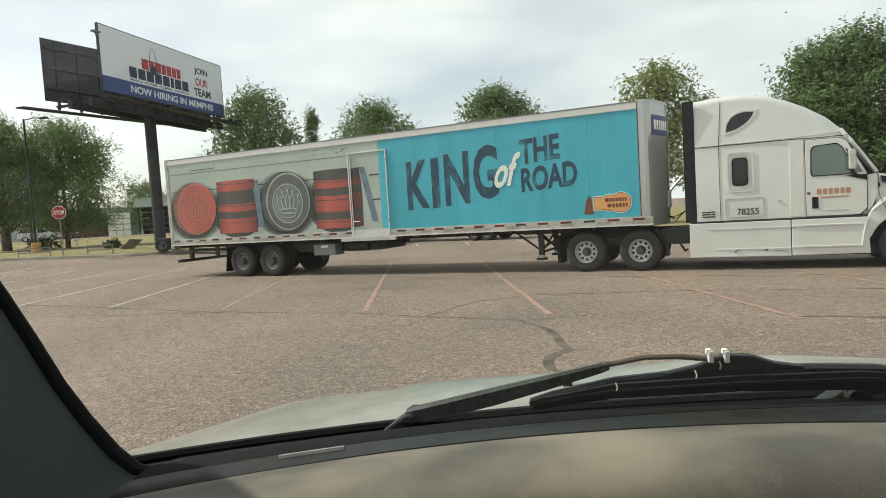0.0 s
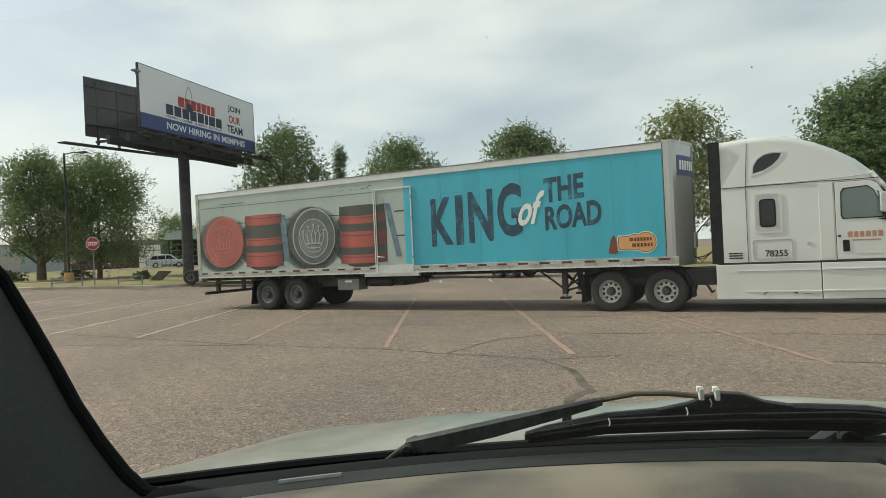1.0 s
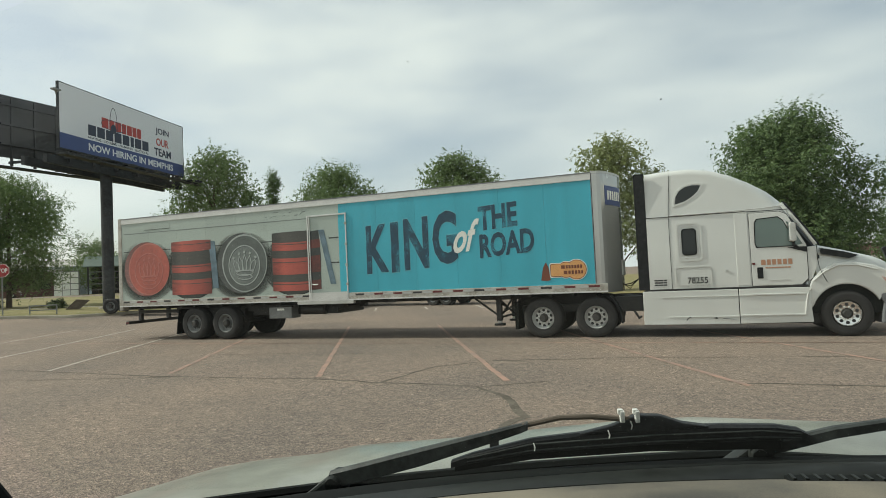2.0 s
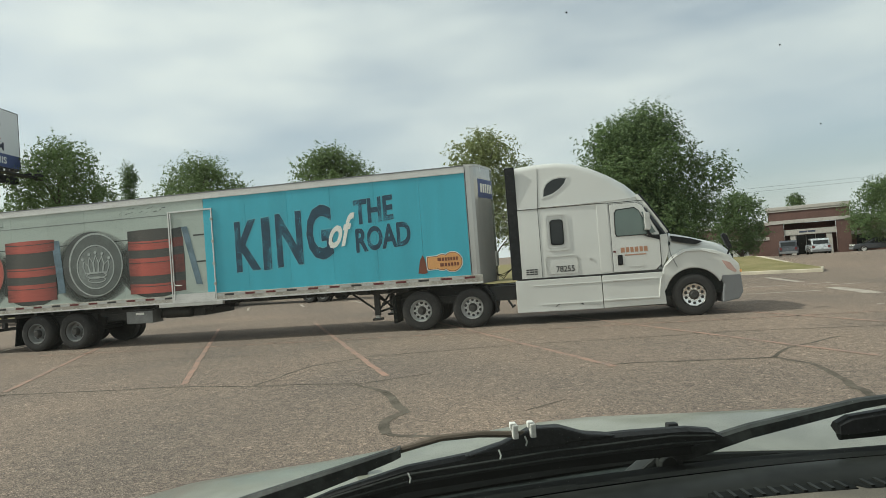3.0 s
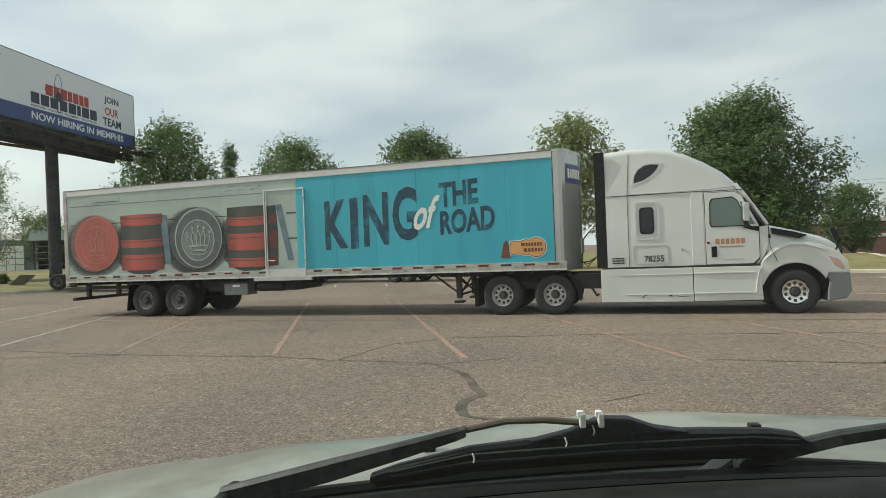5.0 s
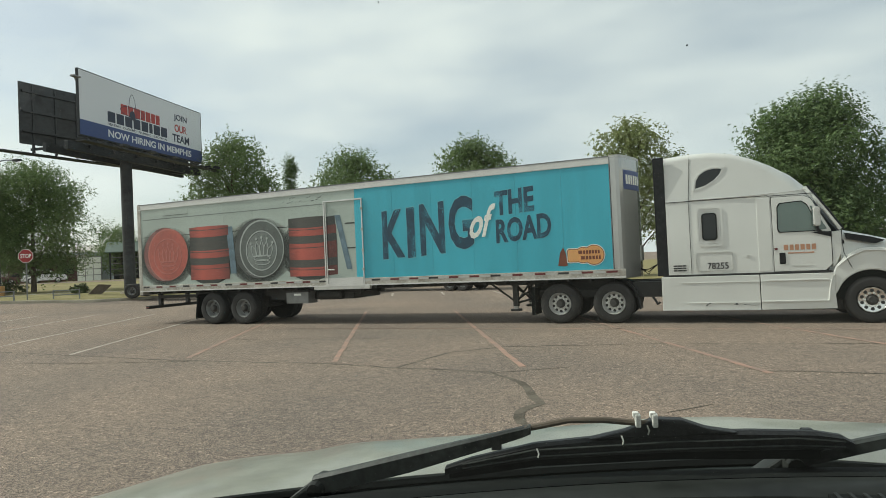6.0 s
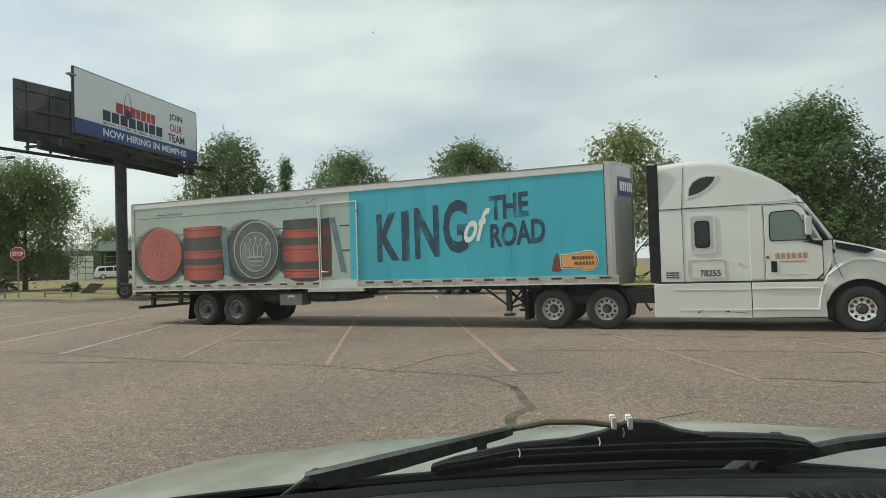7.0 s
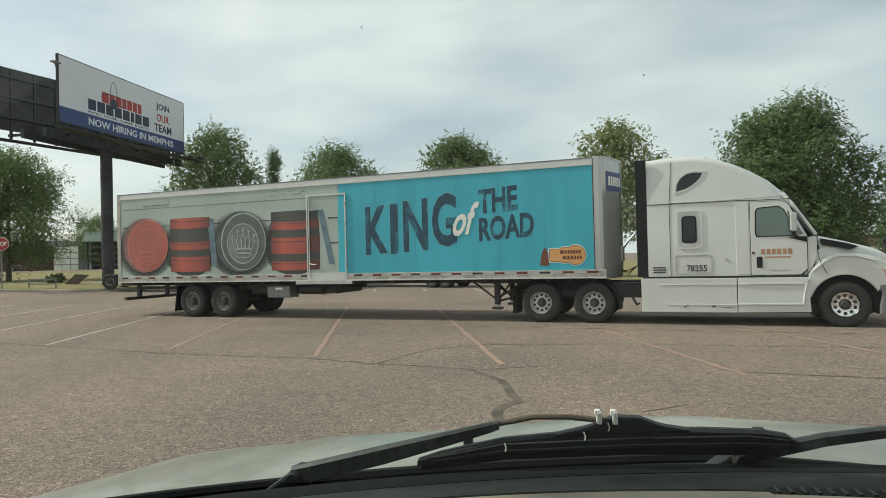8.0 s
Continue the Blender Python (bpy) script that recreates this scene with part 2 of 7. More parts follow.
def lathe(profile, centre, axis="y", steps=40, bm=None, caps=True):
    """A profile of (radius, along) turned about an axis through the centre."""
    made = bmesh.new()
    rings = []
    for r, a in profile:
        ring = []
        for k in range(steps):
            c, s = math.cos(2 * math.pi * k / steps), math.sin(2 * math.pi * k / steps)
            p = {"y": (r * c, a, r * s), "z": (r * c, r * s, a), "x": (a, r * c, r * s)}[axis]
            ring.append(made.verts.new(Vector(centre) + Vector(p)))
        rings.append(ring)
    for a, b in zip(rings, rings[1:]):
        for k in range(steps):
            made.faces.new((a[k], a[(k + 1) % steps], b[(k + 1) % steps], b[k]))
    if caps and profile[0][0] > 0.002:
        made.faces.new(rings[0])
    if caps and profile[-1][0] > 0.002:
        made.faces.new(rings[-1][::-1])
    bmesh.ops.remove_doubles(made, verts=made.verts[:], dist=0.0005)
    bmesh.ops.recalc_face_normals(made, faces=made.faces[:])
    return merge(bm, made)


def tube(points, radius, steps=8, bm=None):
    """A rod through the points; radius is one number or one for each point."""
    made = bmesh.new()
    pts = [Vector(p) for p in points]
    rad = radius if isinstance(radius, (list, tuple)) else [radius] * len(pts)
    rings = []
    for i, p in enumerate(pts):
        d = (pts[min(i + 1, len(pts) - 1)] - pts[max(i - 1, 0)]).normalized()
        side = d.cross(Vector((0, 0, 1)) if abs(d.z) < 0.9 else Vector((1, 0, 0))).normalized()
        up = side.cross(d)
        rings.append([made.verts.new(p + rad[i] * (math.cos(2 * math.pi * k / steps) * side + math.sin(2 * math.pi * k / steps) * up)) for k in range(steps)])
    for a, b in zip(rings, rings[1:]):
        for k in range(steps):
            made.faces.new((a[k], a[(k + 1) % steps], b[(k + 1) % steps], b[k]))
    made.faces.new(rings[0][::-1])
    made.faces.new(rings[-1])
    bmesh.ops.recalc_face_normals(made, faces=made.faces[:])
    return merge(bm, made)


# ---- ground ----
def step(a, b, v):
    v = max(0.0, min(1.0, (v - a) / (b - a)))
    return v * v * (3 - 2 * v)


def height(x, y):
    """The lot is flat; heights set to fit the camera's view raise the ground gently to the west, and to a low crest
    before the street in the east.
    """
    h = 0.55 * step(-25, -38, x) + 0.55 * step(-42, -75, x)
    h += 0.55 * step(17, 24, y) * step(6, 12, x) - 1.0 * step(25, 31, y) * step(6, 12, x)
    return h


def ground_sheet():
    bm = bmesh.new()
    xs = [-2500, -1200, -600, -300, -200] + [-150 + 4 * i for i in range(28)] + [-40 + 2 * i for i in range(50)] + [60 + 8 * i for i in range(12)] + [200, 400, 800, 1600, 2500]
    ys = [-2500, -800, -200, -60] + [-40 + 2 * i for i in range(50)] + [60 + 8 * i for i in range(12)] + [200, 400, 800, 1600, 2500]
    grid = [[bm.verts.new((x, y, height(x, y))) for x in xs] for y in ys]
    for a, b in zip(grid, grid[1:]):
        for i in range(len(xs) - 1):
            bm.faces.new((a[i], a[i + 1], b[i + 1], b[i]))
    return tagged(mesh_object("ground", bm, M_ASPHALT), "worn reddish-grey asphalt of a wide parking lot", "ground", kind="structure")


ground_sheet()


# ---- more materials ----
M_ORANGE = material("orange_print", (0.66, 0.34, 0.125), 0.5, var=0.08)
M_FADEDORANGE = material("faded_orange_lettering", (0.42, 0.22, 0.13), 0.5, var=0.1)
M_BROWN = material("brown_print", (0.16, 0.05, 0.025), 0.5, var=0.1)
M_REDPRINT = material("red_print", (0.46, 0.112, 0.083), 0.45, scale=0.9, fine=7, color2=(0.31, 0.085, 0.066))
M_REDSHADE = material("dim_red_print", (0.19, 0.058, 0.048), 0.45, scale=1.6, fine=9, color2=(0.11, 0.045, 0.04))
M_REDLIGHT = material("light_red_print", (0.46, 0.165, 0.13), 0.45, scale=1.6, fine=9, color2=(0.36, 0.11, 0.088))
M_REDGROOVE = material("deep_red_print", (0.27, 0.068, 0.054), 0.45, var=0.15)
M_GREYGROOVE = material("deep_grey_print", (0.095, 0.108, 0.10), 0.45, var=0.2)
M_PALEGREYPRINT = material("pale_grey_print", (0.33, 0.36, 0.34), 0.45, var=0.15, scale=3)
M_DARKPRINT = material("charcoal_print", (0.055, 0.062, 0.058), 0.45, var=0.25, scale=2)
M_GREYPRINT = material("grey_print", (0.21, 0.235, 0.22), 0.45, scale=0.9, fine=12, color2=(0.13, 0.148, 0.138))
M_LETTER_EDGE = material("pale_teal_print", (0.13, 0.40, 0.46), 0.45, var=0.1)
M_TAPE = material("dull_white_tape", (0.42, 0.42, 0.40), 0.5, var=0.1)
M_BLUEPRINT = material("dusty_blue_print", (0.12, 0.18, 0.22), 0.5, var=0.25, scale=4)
M_REFLECTOR = material("red_reflector", (0.11, 0.016, 0.017), 0.35, var=0.1)
M_CHROME = material("polished_wheel", (0.72, 0.72, 0.70), 0.22, metal=1.0, var=0.06)
M_STEELWHEEL = material("dusty_steel_wheel", (0.20, 0.205, 0.20), 0.55, metal=0.3, var=0.2)
M_HUB = material("greasy_hub", (0.035, 0.033, 0.03), 0.5, var=0.2)
M_DARKGLASS = material("dark_glass", (0.012, 0.015, 0.016), 0.06, var=0.05, spec=0.4)
M_GREENGLASS = material("green_tinted_glass", (0.09, 0.13, 0.115), 0.08, var=0.08, spec=0.8)
M_SEAM = material("dark_seam", (0.03, 0.03, 0.03), 0.7)
M_LAMP = material("headlamp_lens", (0.45, 0.30, 0.26), 0.12, var=0.15, spec=0.8)
M_SIGNWHITE = material("billboard_vinyl", (0.74, 0.76, 0.78), 0.6, var=0.03, scale=0.4)
M_SIGNBLUE = material("billboard_blue", (0.055, 0.085, 0.22), 0.6, var=0.06, scale=0.4)
M_SIGNDARK = material("dark_lettering", (0.035, 0.045, 0.075), 0.6)
M_SIGNRED = material("red_lettering", (0.42, 0.06, 0.05), 0.6)
M_SIGNBACK = material("weathered_dark_panels", (0.022, 0.024, 0.026), 0.6, var=0.6, scale=0.9, fine=5)
M_STOPRED = material("stop_red", (0.33, 0.03, 0.03), 0.5)
M_POLE = material("galvanised_post", (0.23, 0.23, 0.22), 0.6, metal=0.4)
M_CONCRETE = material("kerb_concrete", (0.43, 0.385, 0.30), 0.9, var=0.2, scale=1.0, fine=40, bump=0.3)
M_KERBYELLOW = material("faded_yellow_base", (0.45, 0.26, 0.10), 0.8)
M_LINE_ORANGE = material("faded_orange_line", (0.33, 0.20, 0.145), 0.9, scale=2.5, fine=28, color2=(0.20, 0.145, 0.115))
M_LINE_WHITE = material("faded_white_line", (0.42, 0.38, 0.32), 0.9, scale=2.5, fine=28, color2=(0.25, 0.21, 0.175))
M_TAR = material("tar_crack_filler", (0.105, 0.091, 0.072), 0.9, var=0.35, fine=30, spec=0.15)
M_BRICK = material("dark_red_brickwork", (0.105, 0.058, 0.048), 0.85, var=0.25, scale=0.6, fine=18)
M_BRICK2 = material("brown_brickwork", (0.12, 0.05, 0.04), 0.85, var=0.25, scale=0.6, fine=18)
M_CORNICE = material("pale_cornice", (0.40, 0.375, 0.34), 0.7, var=0.1)
M_WAREHOUSE = material("pale_metal_siding", (0.34, 0.38, 0.40), 0.7, var=0.1, scale=0.2)
M_CARWHITE = material("white_car_paint", (0.82, 0.82, 0.80), 0.25, var=0.03, coat=0.6)
M_CARSILVER = material("silver_car_paint", (0.50, 0.53, 0.55), 0.28, metal=0.4, var=0.03, coat=0.6)
M_CARDARK = material("dark_car_paint", (0.05, 0.055, 0.065), 0.25, var=0.05, coat=0.6)
M_HOOD = material("pale_green_grey_hood", (0.225, 0.230, 0.188), 0.40, metal=0.08, var=0.2, scale=4.0, fine=30, coat=0.35)
M_COWL = material("faded_cowl_plastic", (0.020, 0.025, 0.024), 0.7, var=0.6, scale=11, fine=90, bump=0.2, spec=0.05)
M_WIPER = material("weathered_wiper_black", (0.036, 0.040, 0.038), 0.5, var=0.5, scale=9, fine=110, spec=0.15)
M_RUBBER = material("black_rubber", (0.012, 0.0135, 0.013), 0.7, var=0.2, spec=0.04)
M_GASKET = material("dark_grey_trim", (0.020, 0.022, 0.020), 0.4, var=0.3, scale=10, spec=0.10)
M_DASH = material("tan_vinyl_dashboard", (0.215, 0.192, 0.145), 0.65, scale=8, fine=1200, bump=0.04, color2=(0.075, 0.072, 0.062), spec=0.2)
M_TRIM = material("grey_green_pillar_trim", (0.10, 0.115, 0.105), 0.8, var=0.12, scale=3, fine=200, bump=0.15)
M_CLIP = material("white_nylon", (0.72, 0.72, 0.68), 0.5, var=0.05)
M_SHRUB = material("shrub_leaves", (0.075, 0.10, 0.035), 0.7, var=0.4, scale=1.5, fine=8)


def windscreen_glass():
    """Clear glass with a weak reflection and a thin dusty film that also stands in for glare, a haze lifting the
    blacks.
    """
    m = bpy.data.materials.new("hazy_dusty_windscreen")
    m.use_nodes = True
    n, l = m.node_tree.nodes, m.node_tree.links
    clear = n.new("ShaderNodeBsdfTransparent")
    clear.inputs["Color"].default_value = (0.97, 0.985, 0.97, 1)
    gloss = n.new("ShaderNodeBsdfGlossy")
    gloss.inputs["Roughness"].default_value = 0.03
    dust_haze = n.new("ShaderNodeBsdfTranslucent")
    dust_haze.inputs["Color"].default_value = (0.75, 0.76, 0.70, 1)
    tex = n.new("ShaderNodeTexNoise")
    tex.inputs["Scale"].default_value = 3.5
    tex.inputs["Detail"].default_value = 5
    tc = n.new("ShaderNodeTexCoord")
    l.new(tc.outputs["Object"], tex.inputs["Vector"])
    amount = n.new("ShaderNodeMapRange")
    amount.inputs["To Min"].default_value = 0.004
    amount.inputs["To Max"].default_value = 0.013
    l.new(tex.outputs["Fac"], amount.inputs["Value"])
    a = n.new("ShaderNodeMixShader")
    a.inputs["Fac"].default_value = 0.02
    l.new(clear.outputs["BSDF"], a.inputs[1])
    l.new(gloss.outputs["BSDF"], a.inputs[2])
    b = n.new("ShaderNodeMixShader")
    l.new(amount.outputs["Result"], b.inputs["Fac"])
    l.new(a.outputs["Shader"], b.inputs[1])
    l.new(dust_haze.outputs["BSDF"], b.inputs[2])
    l.new(b.outputs["Shader"], n["Material Output"].inputs["Surface"])
    return m


M_WINDSCREEN = windscreen_glass()


def leaf_material(name, dark, light):
    m = bpy.data.materials.new(name)
    m.use_nodes = True
    n, l = m.node_tree.nodes, m.node_tree.links
    b = n["Principled BSDF"]
    b.inputs["Roughness"].default_value = 0.5
    b.inputs["Specular IOR Level"].default_value = 0.35
    geo = n.new("ShaderNodeNewGeometry")
    ramp = n.new("ShaderNodeValToRGB")
    ramp.color_ramp.elements[0].color = (*dark, 1)
    ramp.color_ramp.elements[1].color = (*light, 1)
    l.new(geo.outputs["Random Per Island"], ramp.inputs["Fac"])
    l.new(ramp.outputs["Color"], b.inputs["Base Color"])
    tr = n.new("ShaderNodeBsdfTranslucent")
    l.new(ramp.outputs["Color"], tr.inputs["Color"])
    mix = n.new("ShaderNodeMixShader")
    mix.inputs["Fac"].default_value = 0.4
    l.new(b.outputs["BSDF"], mix.inputs[1])
    l.new(tr.outputs["BSDF"], mix.inputs[2])
    l.new(mix.outputs["Shader"], n["Material Output"].inputs["Surface"])
    return m


M_OAK = leaf_material("oak_leaves", (0.095, 0.145, 0.05), (0.19, 0.26, 0.10))
M_OAK_PALE = leaf_material("sunlit_leaves", (0.17, 0.20, 0.075), (0.30, 0.34, 0.145))
M_OAK_DARK = leaf_material("dark_leaves", (0.075, 0.125, 0.045), (0.155, 0.22, 0.08))


# ---- more helpers ----
def raw_text(words, bold, slant, spacing):
    cu = bpy.data.curves.new("words", "FONT")
    cu.body = words
    cu.offset = bold
    cu.shear = slant
    cu.space_character = spacing
    cu.resolution_u = 3
    ob = bpy.data.objects.new("words", cu)
    scene.collection.objects.link(ob)
    dg = bpy.context.evaluated_depsgraph_get()
    me = bpy.data.meshes.new_from_object(ob.evaluated_get(dg))
    bm = bmesh.new()
    bm.from_mesh(me)
    for f in bm.faces:
        f.smooth = False
    bpy.data.meshes.remove(me)
    bpy.data.objects.remove(ob)
    bpy.data.curves.remove(cu)
    return bm


def text_mesh(words, width, tall, thick=0.006, bold=0.0, slant=0.0, spacing=1.0, edge=0.0):
    """The built-in font's words as a bmesh in (x, z), filling width by tall from (0, 0, 0), facing -y; edge: how far an outline stands out."""
    bm = raw_text(words, bold, slant, spacing)
    x0, x1 = min(v.co.x for v in bm.verts), max(v.co.x for v in bm.verts)
    y0, y1 = min(v.co.y for v in bm.verts), max(v.co.y for v in bm.verts)
    if edge:
        bm.free()
        bm = raw_text(words, bold + edge, slant, spacing)
    for v in bm.verts:
        v.co = Vector(((v.co.x - x0) / (x1 - x0) * width, 0.0, (v.co.y - y0) / (y1 - y0) * tall))
    made = bmesh.ops.extrude_face_region(bm, geom=bm.faces[:])
    for g in made["geom"]:
        if isinstance(g, bmesh.types.BMVert):
            g.co.y -= thick
    bmesh.ops.recalc_face_normals(bm, faces=bm.faces[:])
    for f in bm.faces:
        f.smooth = False
    return bm


def moved(bm, x, y, z, rise=0.0, turn=0.0):
    """Moves a bmesh; rise: how much z climbs with each metre of x; turn: degrees about z first."""
    c, s = math.cos(radians(turn)), math.sin(radians(turn))
    for v in bm.verts:
        px, py, pz = v.co
        v.co = Vector((x + px * c - py * s, y + px * s + py * c, z + pz + rise * px))
    return bm


def round_rect(x0, x1, z0, z1, r, n=5):
    pts = []
    for cx, cz, a in ((x1 - r, z1 - r, 0), (x0 + r, z1 - r, 90), (x0 + r, z0 + r, 180), (x1 - r, z0 + r, 270)):
        pts += [(cx + r * math.cos(radians(a + 90 * k / n)), cz + r * math.sin(radians(a + 90 * k / n))) for k in range(n + 1)]
    return pts


def ring_outline(outer, inner, y0, y1, bm=None):
    """A flat ring between two outlines of as many points in (x, z), y0 to y1."""
    made = bmesh.new()
    n = len(outer)
    rows = [[made.verts.new((a, y, b)) for a, b in o] for o, y in ((outer, y0), (inner, y0), (inner, y1), (outer, y1))]
    for r in range(4):
        a, b = rows[r], rows[(r + 1) % 4]
        for i in range(n):
            made.faces.new((a[i], a[(i + 1) % n], b[(i + 1) % n], b[i]))
    bmesh.ops.recalc_face_normals(made, faces=made.faces[:])
    return merge(bm, made)


def ellipse(cx, cz, rx, rz, n=40, a0=0, a1=360):
    return [(cx + rx * math.cos(radians(a0 + (a1 - a0) * k / n)), cz + rz * math.sin(radians(a0 + (a1 - a0) * k / n))) for k in range(n if a1 - a0 == 360 else n + 1)]


def loft(stations, bm=None, close_ends=True):
    """Skins a row of (x, [(y, z), ...]) sections with as many points each."""
    made = bmesh.new()
    rows = [[made.verts.new((x, y, z)) for y, z in sec] for x, sec in stations]
    for a, b in zip(rows, rows[1:]):
        for i in range(len(a) - 1):
            made.faces.new((a[i], a[i + 1], b[i + 1], b[i]))
    if close_ends:
        made.faces.new(rows[0][::-1])
        made.faces.new(rows[-1])
    bmesh.ops.recalc_face_normals(made, faces=made.faces[:])
    return merge(bm, made)


def section(zb, zt, yn, yf, r, lean=0.0, n=7):
    """A cab section: side walls from zb, a rounded shoulder of radius r, a flat top at zt; the walls lean in towards the top."""
    r = min(r, (zt - zb) * 0.8)
    pts = [(yn, zb), (yn, min(2.80, zb + (zt - r - zb) * 0.6))]
    for k in range(n + 1):
        a = math.pi / 2 * k / n
        pts.append((yn + lean + r - r * math.cos(a), zt - r + r * math.sin(a)))
    far = [(yf - (p - yn), z) for p, z in pts[::-1]]
    return pts + far


def bars(words, x, z, width, tall, y, rise=0.0, gap=0.25):
    """Plain bars, one for each length in words, that stand for writing which is not spelt out."""
    bm = bmesh.new()
    total = sum(words) + gap * (len(words) - 1)
    k = width / total
    for w in words:
        box(x, x + w * k, y - 0.004, y, z, z + tall, bm=bm)
        x += (w + gap) * k
    return bm


# ---- the lot's markings, cracks, kerbs and grass ----
def strip_mesh(points, widths, z=0.005, seed=0, rough=0.0):
    """A flat strip on the ground along the points, with an uneven edge."""
    rnd = random.Random(seed)
    pts = []
    for a, b in zip(points, points[1:]):
        n = max(2, int((Vector(b) - Vector(a)).length / 0.25)) if rough else 8
        pts += [Vector(a).lerp(Vector(b), k / n) for k in range(n)]
    pts.append(Vector(points[-1]))
    bm = bmesh.new()
    rows = []
    for i, p in enumerate(pts):
        d = (pts[min(i + 1, len(pts) - 1)] - pts[max(i - 1, 0)]).normalized()
        side = Vector((-d.y, d.x))
        q = p + side * rnd.uniform(-rough, rough)
        w = widths[0] + (widths[1] - widths[0]) * i / (len(pts) - 1)
        w1, w2 = w / 2 * (1 + rough * rnd.uniform(-6, 6)), w / 2 * (1 + rough * rnd.uniform(-6, 6))
        a, b = q - side * w1, q + side * w2
        rows.append((bm.verts.new((a.x, a.y, height(a.x, a.y) + z)), bm.verts.new((b.x, b.y, height(b.x, b.y) + z))))
    for a, b in zip(rows, rows[1:]):
        bm.faces.new((a[0], b[0], b[1], a[1]))
    bmesh.ops.recalc_face_normals(bm, faces=bm.faces[:])
    if bm.faces and bm.faces[0].normal.z < 0:
        bmesh.ops.reverse_faces(bm, faces=bm.faces[:])
    return bm


def marking(points, width, mat, label, seed=0):
    ob = mesh_object("line_marking", strip_mesh(points, (width, width), 0.006, seed, 0.012), mat)
    return tagged(ob, label, "marking", "stall lines", "structure")


for k in range(-10, 3):
    x = 2.5 + 3.46 * k
    pale = k < -3
    marking([(x, -6.07), (x - 2.62, -1.0), (x - 5.25, 4.1)], 0.10, M_LINE_WHITE if pale else M_LINE_ORANGE,
            "faded white stall line painted on asphalt" if pale else "faded orange stall line painted on asphalt", k)
marking([(-34, -0.9), (-14, -1.0), (10, -1.05)], 0.07, M_LINE_ORANGE, "faint orange line across the stalls", 91)
for pts, w in (([(10.7, 13.2), (10.6, 9.2)], 0.28), ([(10.3, 5.9), (10.25, 3.1)], 0.42), ([(8.4, 8.2), (9.6, 7.9)], 0.14), ([(10.2, 7.9), (11.2, 8.0)], 0.14), ([(10.4, 6.9), (11.6, 7.0)], 0.12), ([(7.6, 5.2), (9.6, 5.0)], 0.12), ([(10.8, 2.4), (16, 1.6)], 0.10), ([(9.0, 0.4), (16, -0.9)], 0.10)):
    marking(pts, w, M_LINE_WHITE, "worn white line painted on asphalt", int(w * 100))
for k in range(5):
    marking([(-19.5 + 3.0 * k, 13.4), (-20.8 + 3.0 * k, 16.0)], 0.11, M_LINE_WHITE, "short white stall line by the far kerb", 60 + k)


def crack(points, widths, seed):
    ob = mesh_object("tar_crack", strip_mesh(points, widths, 0.004, seed, 0.03), M_TAR)
    return tagged(ob, "dark tar-filled crack in the asphalt", "crack", "cracks in the asphalt", "structure")


crack([(-18, -5.7), (-13, -6.0), (-8, -6.35), (-4.3, -6.26), (-2.96, -6.48), (-1.3, -6.55)], (0.04, 0.05), 1)
crack([(-1.3, -6.6), (-0.95, -6.95), (-0.6, -7.3)], (0.05, 0.11), 2)
crack([(-0.62, -7.28), (-0.3, -7.9), (-0.1, -8.4), (-0.22, -8.8), (-0.05, -9.3)], (0.12, 0.11), 3)
crack([(-0.05, -9.3), (0.3, -9.42), (0.9, -9.44), (2.2, -9.7)], (0.07, 0.04), 4)
crack([(-2.96, -6.45), (-2.85, -5.5), (-2.7, -4.74), (-1.9, -4.0), (0.5, -3.4), (3.3, -3.2)], (0.05, 0.025), 5)
crack([(-1.2, -6.6), (-0.6, -6.2), (-0.2, -6.0)], (0.04, 0.02), 6)
crack([(1.3, -8.5), (1.75, -8.0)], (0.025, 0.02), 7)
crack([(2.4, -5.9), (3.4, -5.86), (4.72, -5.9), (5.0, -6.5), (4.95, -7.1), (4.85, -8.6), (5.4, -9.8)], (0.05, 0.12), 8)
crack([(4.72, -5.9), (5.2, -5.12), (6.3, -4.2)], (0.06, 0.04), 9)
crack([(3.2, -3.2), (5.0, -3.0), (9.0, -3.4)], (0.03, 0.03), 10)
crack([(-9, -3.4), (-6.6, -2.9), (-4.4, -3.1)], (0.03, 0.02), 11)
crack([(-14, -7.6), (-10, -7.0), (-7.5, -6.4)], (0.03, 0.03), 12)


def sheet(outline, z, mat, name, label, category):
    """A patch of ground cover over an outline in (x, y), cut fine enough to follow the ground."""
    bm = bmesh.new()
    bm.faces.new([bm.verts.new((x, y, 0)) for x, y in outline])
    for axis, lo, hi in ((Vector((1, 0, 0)), -140, 140), (Vector((0, 1, 0)), -20, 140)):
        for k in range(lo, hi, 4):
            bmesh.ops.bisect_plane(bm, geom=bm.verts[:] + bm.edges[:] + bm.faces[:], plane_co=axis * k, plane_no=axis)
    for v in bm.verts:
        v.co.z = height(v.co.x, v.co.y) + z
    bmesh.ops.recalc_face_normals(bm, faces=bm.faces[:])
    if bm.faces[0].normal.z < 0:
        bmesh.ops.reverse_faces(bm, faces=bm.faces[:])
    return tagged(mesh_object(name, bm, mat), label, category, kind="structure")


